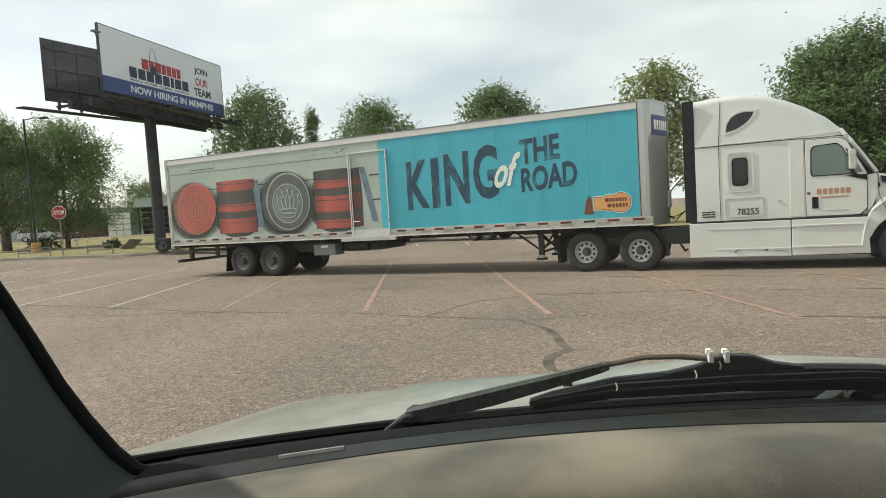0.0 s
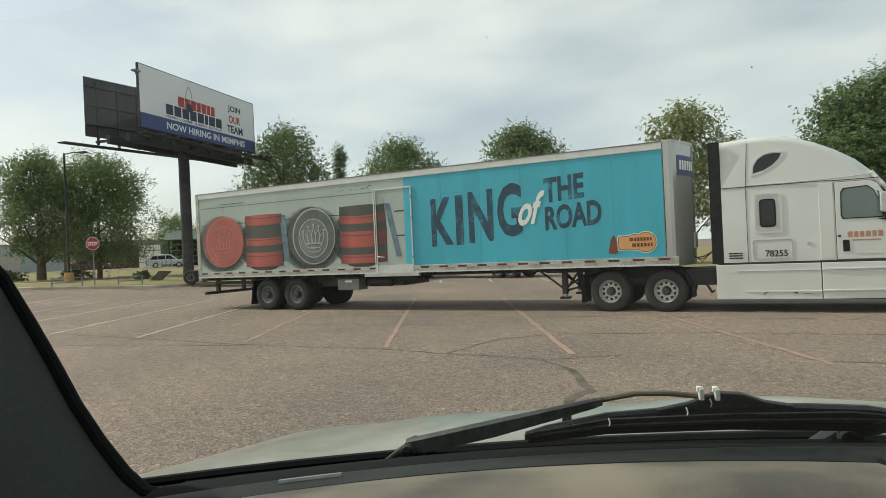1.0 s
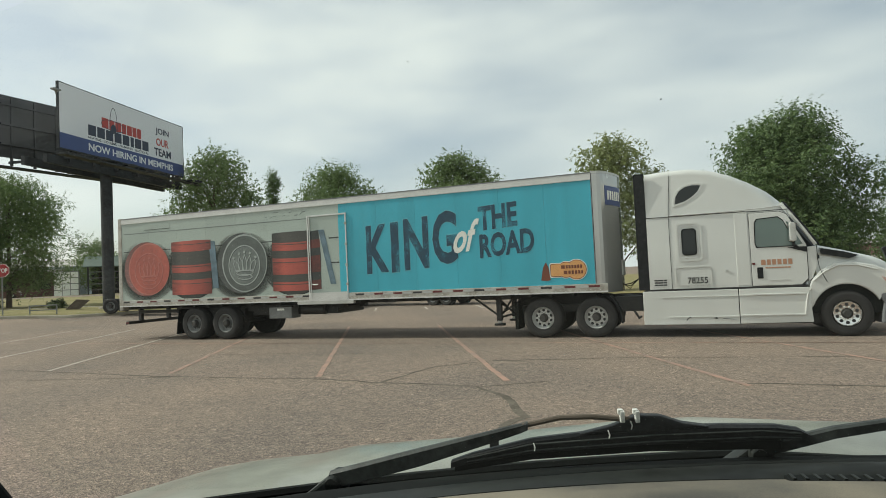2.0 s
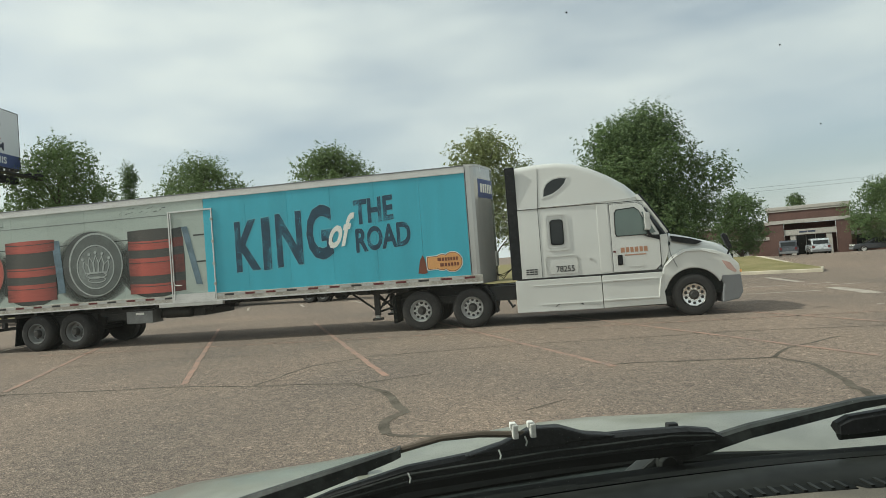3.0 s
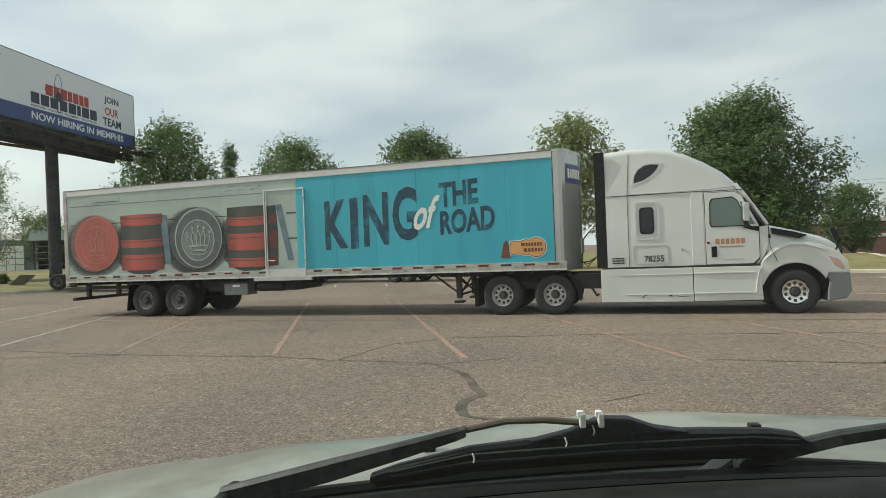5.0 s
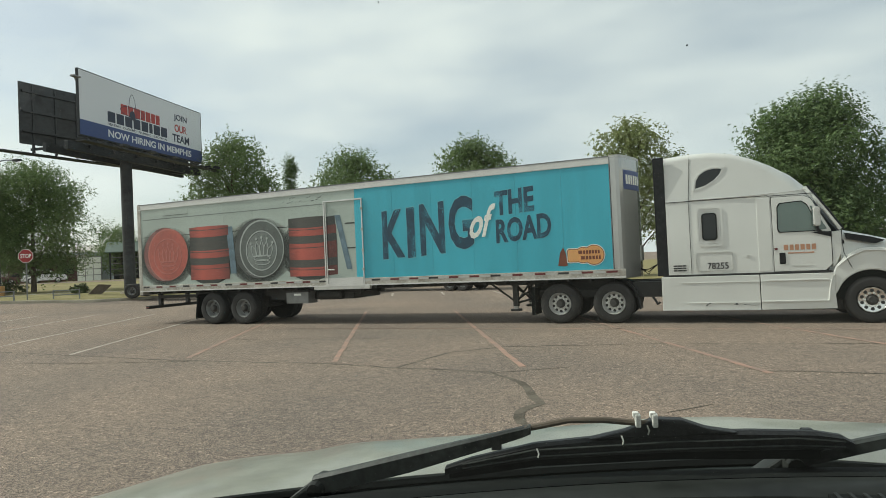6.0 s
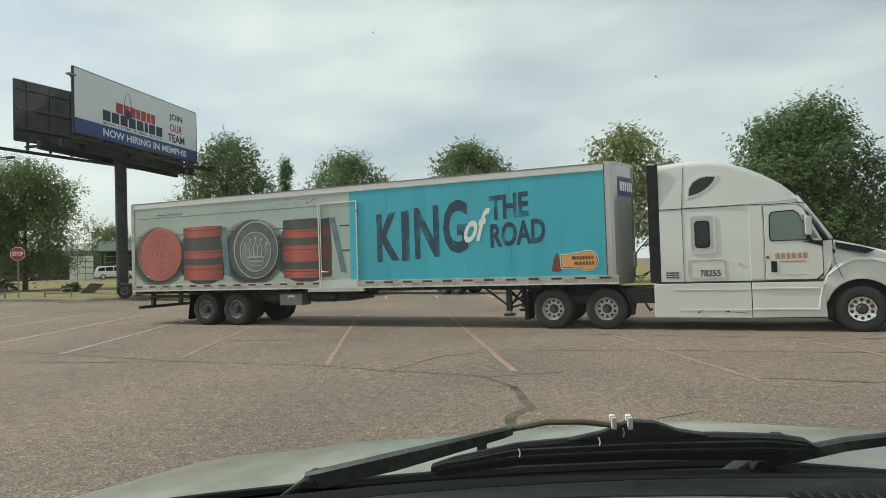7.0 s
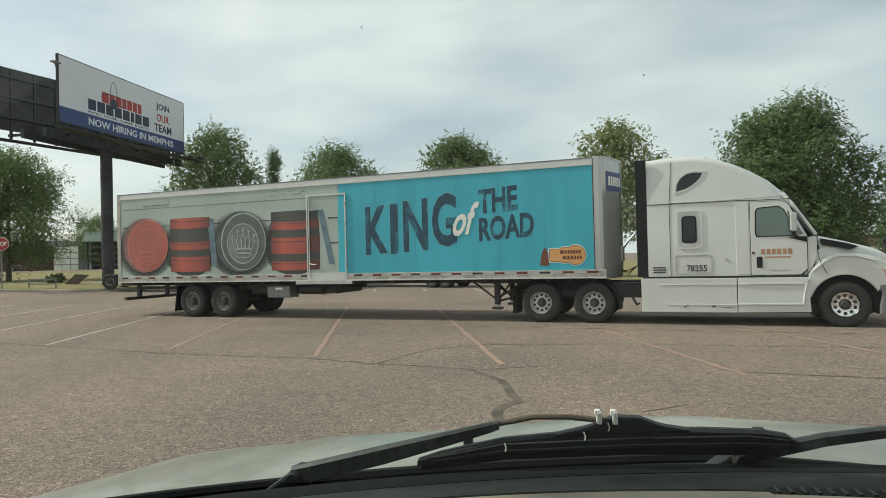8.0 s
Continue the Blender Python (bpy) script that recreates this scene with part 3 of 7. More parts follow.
WEST = [(-31, 9.5), (-36, 5.2), (-46, 1.5), (-60, -4), (-135, -4), (-135, 120), (-40, 120), (-34, 60), (-27, 24.5)]
BACK = [(-27, 24.5), (-34, 60), (-34, 120), (12, 120), (12, 46), (13.4, 31), (9.5, 24), (9.0, 21), (-10, 22.5)]
EAST = [(9.5, 17.2), (13.6, 15.0), (14.2, 16.5), (13.2, 27), (9.2, 27)]
sheet(WEST, 0.13, M_GRASS, "grass", "dry mown grass strip beyond the lot", "grass")
sheet(BACK, 0.13, M_GRASS, "grass", "dry mown grass under the row of trees", "grass")
sheet(EAST, 0.15, M_GRASS, "grass", "dry grass island beside the entrance", "grass")


def kerb(points, label, tall=0.16, wide=0.16):
    bm = bmesh.new()
    rows = []
    pts = []
    for a, b in zip(points, points[1:]):
        n = max(1, int((Vector(b) - Vector(a)).length / 2))
        pts += [Vector(a).lerp(Vector(b), k / n) for k in range(n)]
    pts.append(Vector(points[-1]))
    for i, p in enumerate(pts):
        d = (pts[min(i + 1, len(pts) - 1)] - pts[max(i - 1, 0)]).normalized()
        s = Vector((-d.y, d.x)) * wide / 2
        h = height(p.x, p.y)
        rows.append([bm.verts.new((p.x + s.x * u, p.y + s.y * u, h + v)) for u, v in ((-1, -0.05), (-1, tall - 0.03), (-0.7, tall), (0.7, tall), (1, tall - 0.03), (1, -0.05))])
    for a, b in zip(rows, rows[1:]):
        for i in range(5):
            bm.faces.new((a[i], a[i + 1], b[i + 1], b[i]))
    bm.faces.new(rows[0])
    bm.faces.new(rows[-1][::-1])
    bmesh.ops.recalc_face_normals(bm, faces=bm.faces[:])
    return tagged(mesh_object("kerb", bm, M_CONCRETE), label, "kerb", kind="structure")


kerb([(-60, -4), (-46, 1.5), (-36, 5.2), (-31, 9.5), (-27, 24.5), (-10, 22.5), (9.0, 21), (9.5, 24)], "worn concrete kerb along the grass")
kerb([(-47, 9.5), (-40, 13), (-32, 17)], "low concrete kerb of the island")
kerb([(9.5, 27), (9.5, 17.2), (13.6, 15.0), (14.2, 16.5), (13.2, 27)], "concrete kerb around the entrance island")


# ---- wheels ----
def wheel(parent, x, y, z, r, style, inner=True, facing=-1):
    """A truck wheel whose face looks along -y (facing -1) or +y: tyre, rim, hub and nuts under one part."""
    w = new("wheel")
    w.parent = parent
    w.location = (x, y, z)
    f = facing
    o = (0, 0, 0)
    rim_r = r * 0.57
    tyre = [(rim_r, 0.03), (rim_r * 1.04, 0.0), (r * 0.80, -0.012), (r * 0.93, 0.0), (r * 0.985, 0.03), (r, 0.05), (r, 0.23), (r * 0.985, 0.25), (r * 0.8, 0.27), (rim_r, 0.25)]
    bm = lathe([(a, -f * b) for a, b in tyre], o, steps=44, caps=False)
    for k in range(4):
        ra = r * (1.0 + 0.002)
        lathe([(ra, -f * (0.065 + 0.045 * k)), (ra + 0.004, -f * (0.07 + 0.045 * k)), (ra + 0.004, -f * (0.10 + 0.045 * k)), (ra, -f * (0.105 + 0.045 * k))], o, steps=44, bm=bm, caps=False)
    part("tyre", bm, M_TYRE, w, smooth=True)
    if style == "steel":
        prof = [(rim_r, 0.02), (rim_r * 0.93, 0.015), (rim_r * 0.86, 0.05), (rim_r * 0.78, 0.14), (rim_r * 0.5, 0.15), (rim_r * 0.42, 0.10), (rim_r * 0.4, 0.09)]
        part("rim", lathe([(a, -f * b) for a, b in prof], o, steps=36, caps=False), M_STEELWHEEL, w, "dusty grey steel rim", True)
        bm = lathe([(0.001, f * 0.02), (0.075, f * 0.02), (0.09, 0.0), (0.11, -f * 0.03), (0.115, -f * 0.10)], o, steps=20)
        part("hub", bm, M_HUB, w, "dark greasy hub", True)
        for k in range(5):
            a = 2 * math.pi * k / 5 + 0.3
            part("hand_hole", lathe([(0.001, -f * 0.145), (0.045, -f * 0.144), (0.045, -f * 0.155)], (rim_r * 0.63 * math.cos(a), 0, rim_r * 0.63 * math.sin(a)), steps=10), M_SEAM, w)
    else:
        flat = 0.13 if style == "drive" else 0.035
        prof = [(rim_r, 0.02), (rim_r * 0.95, 0.0), (rim_r * 0.90, 0.02), (rim_r * 0.84, flat * 0.6), (rim_r * 0.76, flat), (rim_r * 0.40, flat), (rim_r * 0.38, flat + 0.03)]
        part("rim", lathe([(a, -f * b) for a, b in prof], o, steps=40, caps=False), M_CHROME if style == "steer" else M_ALU, w, "bright aluminium rim", True)
        for k in range(10):
            a = 2 * math.pi * (k + 0.5) / 10
            c = (rim_r * 0.69 * math.cos(a), 0, rim_r * 0.69 * math.sin(a))
            part("hand_hole", lathe([(0.001, -f * (flat - 0.008)), (0.036, -f * (flat - 0.008)), (0.038, -f * (flat + 0.004))], c, steps=12), M_SEAM, w)
        for k in range(10):
            a = 2 * math.pi * k / 10
            c = (rim_r * 0.48 * math.cos(a), 0, rim_r * 0.48 * math.sin(a))
            part("lug_nut", lathe([(0.001, -f * (flat - 0.045)), (0.017, -f * (flat - 0.04)), (0.019, -f * flat)], c, steps=8), M_ALU_DULL, w)
        d = 0.05 if style == "drive" else 0.015
        bm = lathe([(0.001, f * d), (0.07, f * d), (0.085, f * (d - 0.02)), (0.10, -f * flat * 0.9), (0.112, -f * (flat + 0.01))], o, steps=22)
        part("hub", bm, M_HUB, w, "dark oily hub", True)
    if inner:
        bm = lathe([(rim_r, -f * 0.30), (r * 0.8, -f * 0.29), (r * 0.98, -f * 0.31), (r, -f * 0.33), (r, -f * 0.52), (r * 0.98, -f * 0.54), (rim_r, -f * 0.54)], o, steps=32)
        part("inner_tyre", bm, M_TYRE, w, "", True)
    return w


# ---- the trailer ----
def crown(cx, cz, s, y, bm):
    """A plain crown: a curved band, five pointed loops and a bead on each."""
    for z, k, up in ((-0.50, 0.46, 0.0003), (-0.30, 0.52, 0.0006)):
        ring_outline(ellipse(cx, cz + s * z, s * k, s * 0.15, 24), ellipse(cx, cz + s * z, s * (k - 0.05), s * 0.10, 24), y - up, y + 0.0005, bm)
    for k in range(5):
        u = k - 2
        px, lean, tall = cx + s * 0.20 * u, s * 0.12 * u, s * (0.66 - 0.07 * u * u)
        outer = [(px - s * 0.15, cz - s * 0.22), (px - s * 0.17 + lean * 0.5, cz + tall * 0.35), (px + lean, cz + tall), (px + s * 0.17 + lean * 0.5, cz + tall * 0.35), (px + s * 0.15, cz - s * 0.22)]
        mx, mz = px + lean * 0.4, cz + tall * 0.22
        ring_outline(outer, [(mx + (a - mx) * 0.70, mz + (b - mz) * 0.78) for a, b in outer], y - 0.0002 * (k % 2), y + 0.0005, bm)
        prism(ellipse(px + lean * 1.1, cz + tall + s * 0.07, s * 0.07, s * 0.07, 12), y - 0.0004, y + 0.0005, bm=bm)
    return bm


def lid_print(parent, cx, cz, rx, rz, side, face, disc, ridge, groove, label):
    shade = soft_print("printed_shade", (0.055, 0.062, 0.055), cx - 0.05, cz - 0.12, rx * 1.42, rz * 1.22, 0.60, 0.85)
    part("printed_shadow", prism(ellipse(cx - 0.05, cz - 0.08, rx * 1.40, rz * 1.10, 48), -0.001, 0.004), shade, parent)
    g = part("lid_picture", prism(ellipse(cx - 0.05, cz, rx * 0.97, rz * 0.99, 56), -0.003, 0.004), side, parent, label)
    fx, fr, fz = cx + 0.07, rx * 0.90, rz * 0.95
    bm = bmesh.new()
    for k in range(64):
        a = 2 * math.pi * k / 64
        tube([(fx + fr * math.cos(a), -0.003, cz + fz * math.sin(a)), (cx - 0.05 + rx * 0.955 * math.cos(a), -0.003, cz + rz * 0.975 * math.sin(a))], 0.0035, 4, bm)
    tagged(part("lid_knurl", bm, groove, g), kind="stuff")
    part("lid_rim", prism(ellipse(fx, cz, fr, fz, 56), -0.006, -0.002), ridge, g)
    part("lid_face", prism(ellipse(fx + 0.01, cz - 0.01, fr * 0.95, fz * 0.955, 52), -0.008, -0.004), face, g)
    part("lid_disc", prism(ellipse(fx + 0.005, cz - 0.07, fr * 0.68, fz * 0.68, 44), -0.0088, -0.006), disc, g)
    for k, (m, d) in enumerate(((groove, 0.014), (ridge, -0.004))):
        y = -0.0095 - 0.0015 * k
        bm = ring_outline(ellipse(fx + d, cz - 0.07 - d, fr * 0.70, fz * 0.70, 44), ellipse(fx + d, cz - 0.07 - d, fr * 0.66, fz * 0.66, 44), y, -0.006)
        crown(fx + 0.02 + d, cz - 0.12 - d, rx * 0.66, y, bm)
        part("lid_relief", bm, m, g)
    return g


def drum_print(parent, x0, x1, z0, z1, bands, label):
    """A printed drum: bands of colour between bowed edges, with a dark groove above each."""
    def bowed(a, b, n=14):
        lo, hi = z0 + (z1 - z0) * a, z0 + (z1 - z0) * b
        low = [(x0 + (x1 - x0) * k / n, lo + 0.03 * ((2 * k / n - 1) ** 2 - 1) * (1 if a > 0 else 0.3)) for k in range(n + 1)]
        top = [(x0 + (x1 - x0) * k / n, hi + 0.03 * ((2 * k / n - 1) ** 2 - 1) * (1 if b < 1 else -0.6)) for k in range(n + 1)]
        return low + top[::-1]
    cx, cz = (x0 + x1) / 2, (z0 + z1) / 2
    shade = soft_print("printed_shade", (0.055, 0.062, 0.055), cx, cz - 0.15, 1.18, 1.32, 0.62, 0.85)
    part("printed_shadow", prism(ellipse(cx, cz - 0.10, 1.14, 0.92, 48), -0.0016, 0.004), shade, parent)
    red = drum_ink("red_drum_ink", x0, x1 + 0.35, (0.13, 0.036, 0.031), (0.47, 0.105, 0.078))
    dark = drum_ink("charcoal_drum_ink", x0, x1 + 0.35, (0.026, 0.030, 0.028), (0.085, 0.080, 0.070))
    g = part("drum_picture", prism(bowed(0, 1), -0.003, 0.004), dark, parent, label)
    for a, b in bands:
        part("drum_band", prism(bowed(a, b), -0.006, -0.002), red, g)
        if b - a > 0.12:
            m = a + (b - a) * 0.72
            part("drum_groove", prism(bowed(m, m + 0.012), -0.008, -0.005), dark, g)
    return g


def semi_trailer():
    t = thing("semi_trailer", "long box semi trailer with teal and photo-printed sides", "trailer")
    body = part("body", box(-16.12, -0.3, 0.02, 2.58, 1.14, 4.06), M_ROOF_WHITE, t, "white box body")
    part("roof", prism([(0.02, 4.05), (0.06, 4.10), (1.3, 4.13), (2.54, 4.10), (2.58, 4.05)], -16.12, -0.3, axis="x"), M_ROOF_WHITE, t)
    # grey front with rounded corners, bowed out to show wider in the camera's view
    half = [(0.02, -0.3), (0.02, -0.16), (0.06, -0.08), (0.15, -0.02), (0.35, 0.06), (0.70, 0.17), (1.0, 0.24), (1.3, 0.26)]
    front = half + [(2.6 - y, x) for y, x in half[-2::-1]]
    part("front_wall", prism([(x, y) for y, x in front], 1.10, 4.07, axis="z"), M_GREY_FRONT, t, "dull grey metal front wall with rounded corners")
    part("front_cap", prism([(x + 0.006 * (1 if x > -0.25 else 0), y) for y, x in front], 4.07, 4.12, axis="z"), M_ALU_DULL, t)
    part("front_seam", box(-0.30, -0.285, 0.010, 0.03, 1.14, 4.06), M_SEAM, t)
    # side skin in upright panels
    xs = [-16.0, -14.8, -13.6, -12.4, -11.2, -10.0, -8.8, -7.52]
    for a, b in zip(xs, xs[1:]):
        part("side_panel", box(a + 0.002, b - 0.002, 0.004, 0.024, 1.33, 3.92), M_PALE, t, "pale grey-green printed panel")
    xs = [-7.515, -6.3, -5.1, -3.9, -2.7, -1.5, -0.31]
    for a, b in zip(xs, xs[1:]):
        part("side_panel", box(a + 0.002, b - 0.002, 0.004, 0.024, 1.33, 3.92), M_TEAL, t, "bright teal printed panel")
    part("top_rail", box(-16.1, -0.30, -0.004, 0.03, 3.92, 4.07, 0.008), M_ROOF_WHITE, t, "white aluminium top rail")
    part("rail_lip", box(-16.1, -0.30, -0.016, 0.004, 3.905, 3.925), M_ALU_DULL, t)
    part("roof_edge", box(-16.1, -0.30, -0.010, 0.03, 4.072, 4.098), M_STEELWHEEL, t, "dark roof edge strip")
    rail = part("bottom_rail", box(-16.1, -0.02, -0.02, 0.03, 1.12, 1.33, 0.01), M_RAIL, t, "grimy riveted aluminium bottom rail")
    part("rail_flange", box(-16.1, -0.02, -0.034, -0.018, 1.115, 1.15), M_ALU, rail)
    bm = bmesh.new()
    for i in range(130):
        x = -16.0 + 15.8 * i / 129
        lathe([(0.001, -0.028), (0.008, -0.026), (0.011, -0.019)], (x, 0, 1.185 if i % 2 else 1.165), steps=6, bm=bm)
    tagged(part("rivets", bm, M_ALU, rail), kind="stuff")
    for i in range(27):
        x = -15.95 + 0.595 * i
        part("reflector", box(x, x + 0.27, -0.024, -0.018, 1.245, 1.295), M_REFLECTOR if i % 3 else M_SEAM, rail, "dark red reflective tape")
        if i < 26:
            part("reflector", box(x + 0.29, x + 0.57, -0.0235, -0.018, 1.242, 1.298), M_TAPE, rail, "white reflective tape")
    part("rear_frame", box(-16.16, -16.0, -0.01, 2.61, 1.0, 4.11, 0.02), M_RAIL, t, "grey rear door frame")
    # boards of the printed picture's background
    for z in (2.42, 2.95, 3.55):
        part("board_joint", box(-15.9, -7.6, 0.001, 0.006, z, z + 0.025), M_DARKPRINT if z < 3 else M_GREYPRINT, t)
    lid_print(t, -14.88, 2.35, 0.99, 0.91, M_REDSHADE, M_REDPRINT, M_REDPRINT, M_REDLIGHT, M_REDGROOVE, "picture of a red embossed lid with a crown")
    lid_print(t, -10.98, 2.36, 0.95, 0.94, M_DARKPRINT, M_GREYGROOVE, M_GREYPRINT, M_PALEGREYPRINT, M_DARKPRINT, "picture of a charcoal embossed lid with a crown")
    drum_print(t, -13.82, -12.20, 1.46, 3.17, [(0.0, 0.29), (0.42, 0.565), (0.82, 1.0)], "picture of red and black banded drum")
    drum_print(t, -9.86, -8.30, 1.45, 3.20, [(0.0, 0.16), (0.29, 0.57), (0.70, 0.84)], "picture of red and charcoal stacked drums")
    for x0, x1 in ((-12.26, -12.02),):
        part("strap_picture", prism([(x0 - 0.02, 3.12), (x0 + 0.22, 3.12), (x1 + 0.1, 1.62), (x1 - 0.12, 1.62)], -0.005, 0.004), M_BLUEPRINT, t, "picture of a dusty blue strap")
    plate = part("repair_plate", box(-14.98, -13.88, -0.003, 0.006, 3.66, 3.86, 0.002), M_PALE, t, "faded repair plate riveted to the side")
    part("plate_edge", box(-14.98, -13.88, -0.0045, 0.0, 3.645, 3.662), M_GREYGROOVE, plate)
    scrape = random.Random(5)
    for k in range(12):
        x, z = -10.1 + 1.4 * scrape.random(), 3.66 + 0.16 * scrape.random()
        w = scrape.uniform(0.04, 0.16)
        part("scrape", prism([(x, z), (x + w, z + scrape.uniform(0.0, 0.03)), (x + w * 0.8, z + 0.03), (x + w * 0.2, z + 0.018)], 0.0, 0.006), M_GREYGROOVE, t, "dark scrape in the vinyl")
    # side door
    d = part("side_door", box(-8.54, -7.30, -0.006, 0.003, 1.36, 3.60, 0.004), M_PALE, t, "printed side door with bright frame")
    for b in (box(-8.585, -8.55, -0.03, 0.01, 1.14, 3.64), box(-7.295, -7.262, -0.03, 0.01, 1.14, 3.64), box(-8.545, -7.30, -0.03, 0.01, 3.60, 3.64), box(-8.545, -7.30, -0.035, 0.01, 1.14, 1.36)):
        part("door_frame", b, M_ALU, d, "bright aluminium frame")
    part("teal_edge", box(-7.52, -7.302, -0.010, -0.004, 1.37, 3.59), M_TEAL, d)
    for b in (box(-7.86, -7.53, -0.011, -0.004, 2.92, 2.96), box(-7.86, -7.53, -0.011, -0.004, 2.20, 2.24)):
        part("board_joint", b, M_DARKPRINT, d)
    part("drum_edge", prism([(-8.53, 1.45), (-8.53, 3.17), (-8.20, 3.20), (-8.14, 2.4), (-8.16, 1.47)], -0.009, -0.004), M_DARKPRINT, d)
    for a, b in ((1.45, 1.73), (1.96, 2.45), (2.67, 2.92)):
        part("drum_edge", prism([(-8.53, a), (-8.53, b), (-8.17, b + 0.02), (-8.16, a + 0.02)], -0.011, -0.005), M_REDSHADE, d)
    part("strap_edge", prism([(-8.20, 3.20), (-8.02, 3.20), (-7.66, 1.60), (-7.84, 1.60)], -0.014, -0.004), M_BLUEPRINT, d)
    part("lock_rod", tube([(-8.49, -0.04, 1.2), (-8.49, -0.04, 3.58)], 0.016, 8), M_ALU, d)
    part("handle", tube([(-8.49, -0.05, 1.62), (-8.36, -0.055, 1.60), (-8.25, -0.05, 1.60)], 0.018, 6), M_ALU_DULL, d)
    for z in (1.55, 2.1, 2.7, 3.3):
        part("hinge", box(-7.315, -7.235, -0.045, -0.028, z, z + 0.07, 0.006), M_RAIL, d)
    part("step_bracket", box(-9.0, -7.1, -0.03, 0.1, 1.02, 1.12, 0.01), M_ALU_DULL, t)
    # lettering
    rise = 0.062
    for ch, x, w, z, h in (("K", -6.64, 0.70, 1.83, 1.36), ("I", -5.86, 0.24, 1.84, 1.40), ("N", -5.46, 0.74, 1.88, 1.42), ("G", -4.60, 0.72, 1.98, 1.44)):
        bm = moved(text_mesh(ch, w, h, 0.004, 0.034), x, 0.003, z, rise)
        part("letter", bm, M_NAVY, t, "navy distressed capital letter " + ch)
        bm = moved(text_mesh(ch, w, h, 0.002, 0.034, edge=0.010), x, 0.004, z, rise)
        part("letter_edge", bm, M_LETTER_EDGE, t, "pale outline of a letter")
    for word, x, w, z, h in (("THE", -3.27, 1.06, 2.83, 0.64), ("ROAD", -3.26, 1.47, 2.10, 0.64)):
        part("letters", moved(text_mesh(word, w, h, 0.004, 0.034), x, 0.003, z, 0.068), M_NAVY, t, "navy capitals reading " + word)
        part("letters_edge", moved(text_mesh(word, w, h, 0.002, 0.034, edge=0.010), x, 0.004, z, 0.068), M_LETTER_EDGE, t, "pale outline of capitals")
    part("letters", moved(text_mesh("of", 0.76, 0.84, 0.006, 0.024, 0.45), -4.0, -0.002, 2.26, 0.10), M_CREAM, t, "cream slanted script reading of")
    # emblem in plain shapes
    for k, (m, grow) in enumerate(((M_CREAM, 0.035), (M_BROWN, 0.016), (M_ORANGE, 0.0))):
        y = -0.001 - 0.003 * k
        bm = prism(ellipse(-0.76, 1.70, 0.235 + grow, 0.23 + grow, 36), y, 0.003)
        prism(ellipse(-1.02, 1.705, 0.20 + grow, 0.185 + grow, 32), y - 0.0004, 0.003, bm=bm)
        prism(round_rect(-1.40 - grow, -1.12, 1.55 - grow, 1.85 + grow, 0.05), y - 0.0008, 0.003, bm=bm)
        e = part("emblem", bm, m, t, ("cream border", "brown outline", "orange barrel-shaped emblem with brown bars")[k])
    part("emblem_bars", bars([3, 1.6, 1.6, 1.6, 1.6, 1.6, 1.4], -1.14, 1.735, 0.52, 0.085, -0.0085, gap=0.7), M_BROWN, e)
    part("emblem_bars", bars([2.6, 1.6, 1.6, 1.6, 1.4, 1.2], -1.08, 1.595, 0.48, 0.085, -0.0085, gap=0.7), M_BROWN, e)
    part("emblem_mark", prism([(-1.66, 1.46), (-1.60, 1.78), (-1.52, 1.92), (-1.46, 1.78), (-1.42, 1.46), (-1.5, 1.44)], -0.004, 0.003), M_BROWN, t, "reddish-brown plain mark beside the emblem")
    # sign on the front wall in plain bars
    def nose(y):
        for (a, xa), (b, xb) in zip(half, half[1:]):
            if a < b and y <= b:
                return xa + (xb - xa) * (y - a) / (b - a)
        return 0.26
    ys = [0.20, 0.35, 0.5, 0.7, 0.9, 1.0, 1.15]
    s = part("front_sign", prism([(nose(y) + 0.012, y) for y in ys] + [(nose(y) - 0.01, y) for y in ys[::-1]], 3.28, 3.76, axis="z"), M_SIGNBLUE, t, "dark blue sign plate with white bars")
    bm = bmesh.new()
    for k in range(6):
        a, b = 0.29 + 0.13 * k, 0.37 + 0.13 * k
        prism([(nose(a) + 0.020, a), (nose(b) + 0.020, b), (nose(b) + 0.008, b), (nose(a) + 0.008, a)], 3.41, 3.64, axis="z", bm=bm)
    part("sign_bars", bm, M_CREAM, s)
    part("gladhand_box", box(0.2, 0.285, 1.0, 1.5, 1.5, 1.9, 0.02), M_ALU_DULL, t)
    # underside
    for y in (0.7, 1.75):
        part("long_beam", box(-16.0, -0.4, y, y + 0.15, 1.0, 1.14), M_FRAME, t)
    for i in range(28):
        part("cross_member", box(-15.8 + i * 0.55, -15.72 + i * 0.55, 0.06, 2.54, 1.04, 1.139), M_FRAME, t)
    bm = box(-14.2, -7.75, 0.55, 0.75, 0.84, 1.06)
    box(-14.2, -7.75, 1.85, 2.05, 0.84, 1.06, bm=bm)
    box(-11.0, -7.95, 0.5, 2.1, 0.72, 0.9, bm=bm)
    box(-13.4, -11.3, 0.42, 0.75, 0.55, 0.95, bm=bm)
    part("slider_frame", bm, M_FRAME, t)
    part("axle", tube([(-13.02, 0.2, 0.51), (-13.02, 2.4, 0.51)], 0.07, 10), M_FRAME, t)
    part("axle", tube([(-11.77, 0.2, 0.51), (-11.77, 2.4, 0.51)], 0.07, 10), M_FRAME, t)
    bm = box(-16.02, -15.9, 0.12, 2.48, 0.52, 0.62)
    box(-16.0, -15.88, 0.62, 0.74, 0.6, 1.0, bm=bm)
    box(-16.0, -15.88, 1.85, 1.97, 0.6, 1.0, bm=bm)
    box(-15.9, -13.8, 0.60, 0.70, 0.86, 0.96, bm=bm)
    part("rear_guard", bm, M_FRAME, t, "black steel rear impact guard")
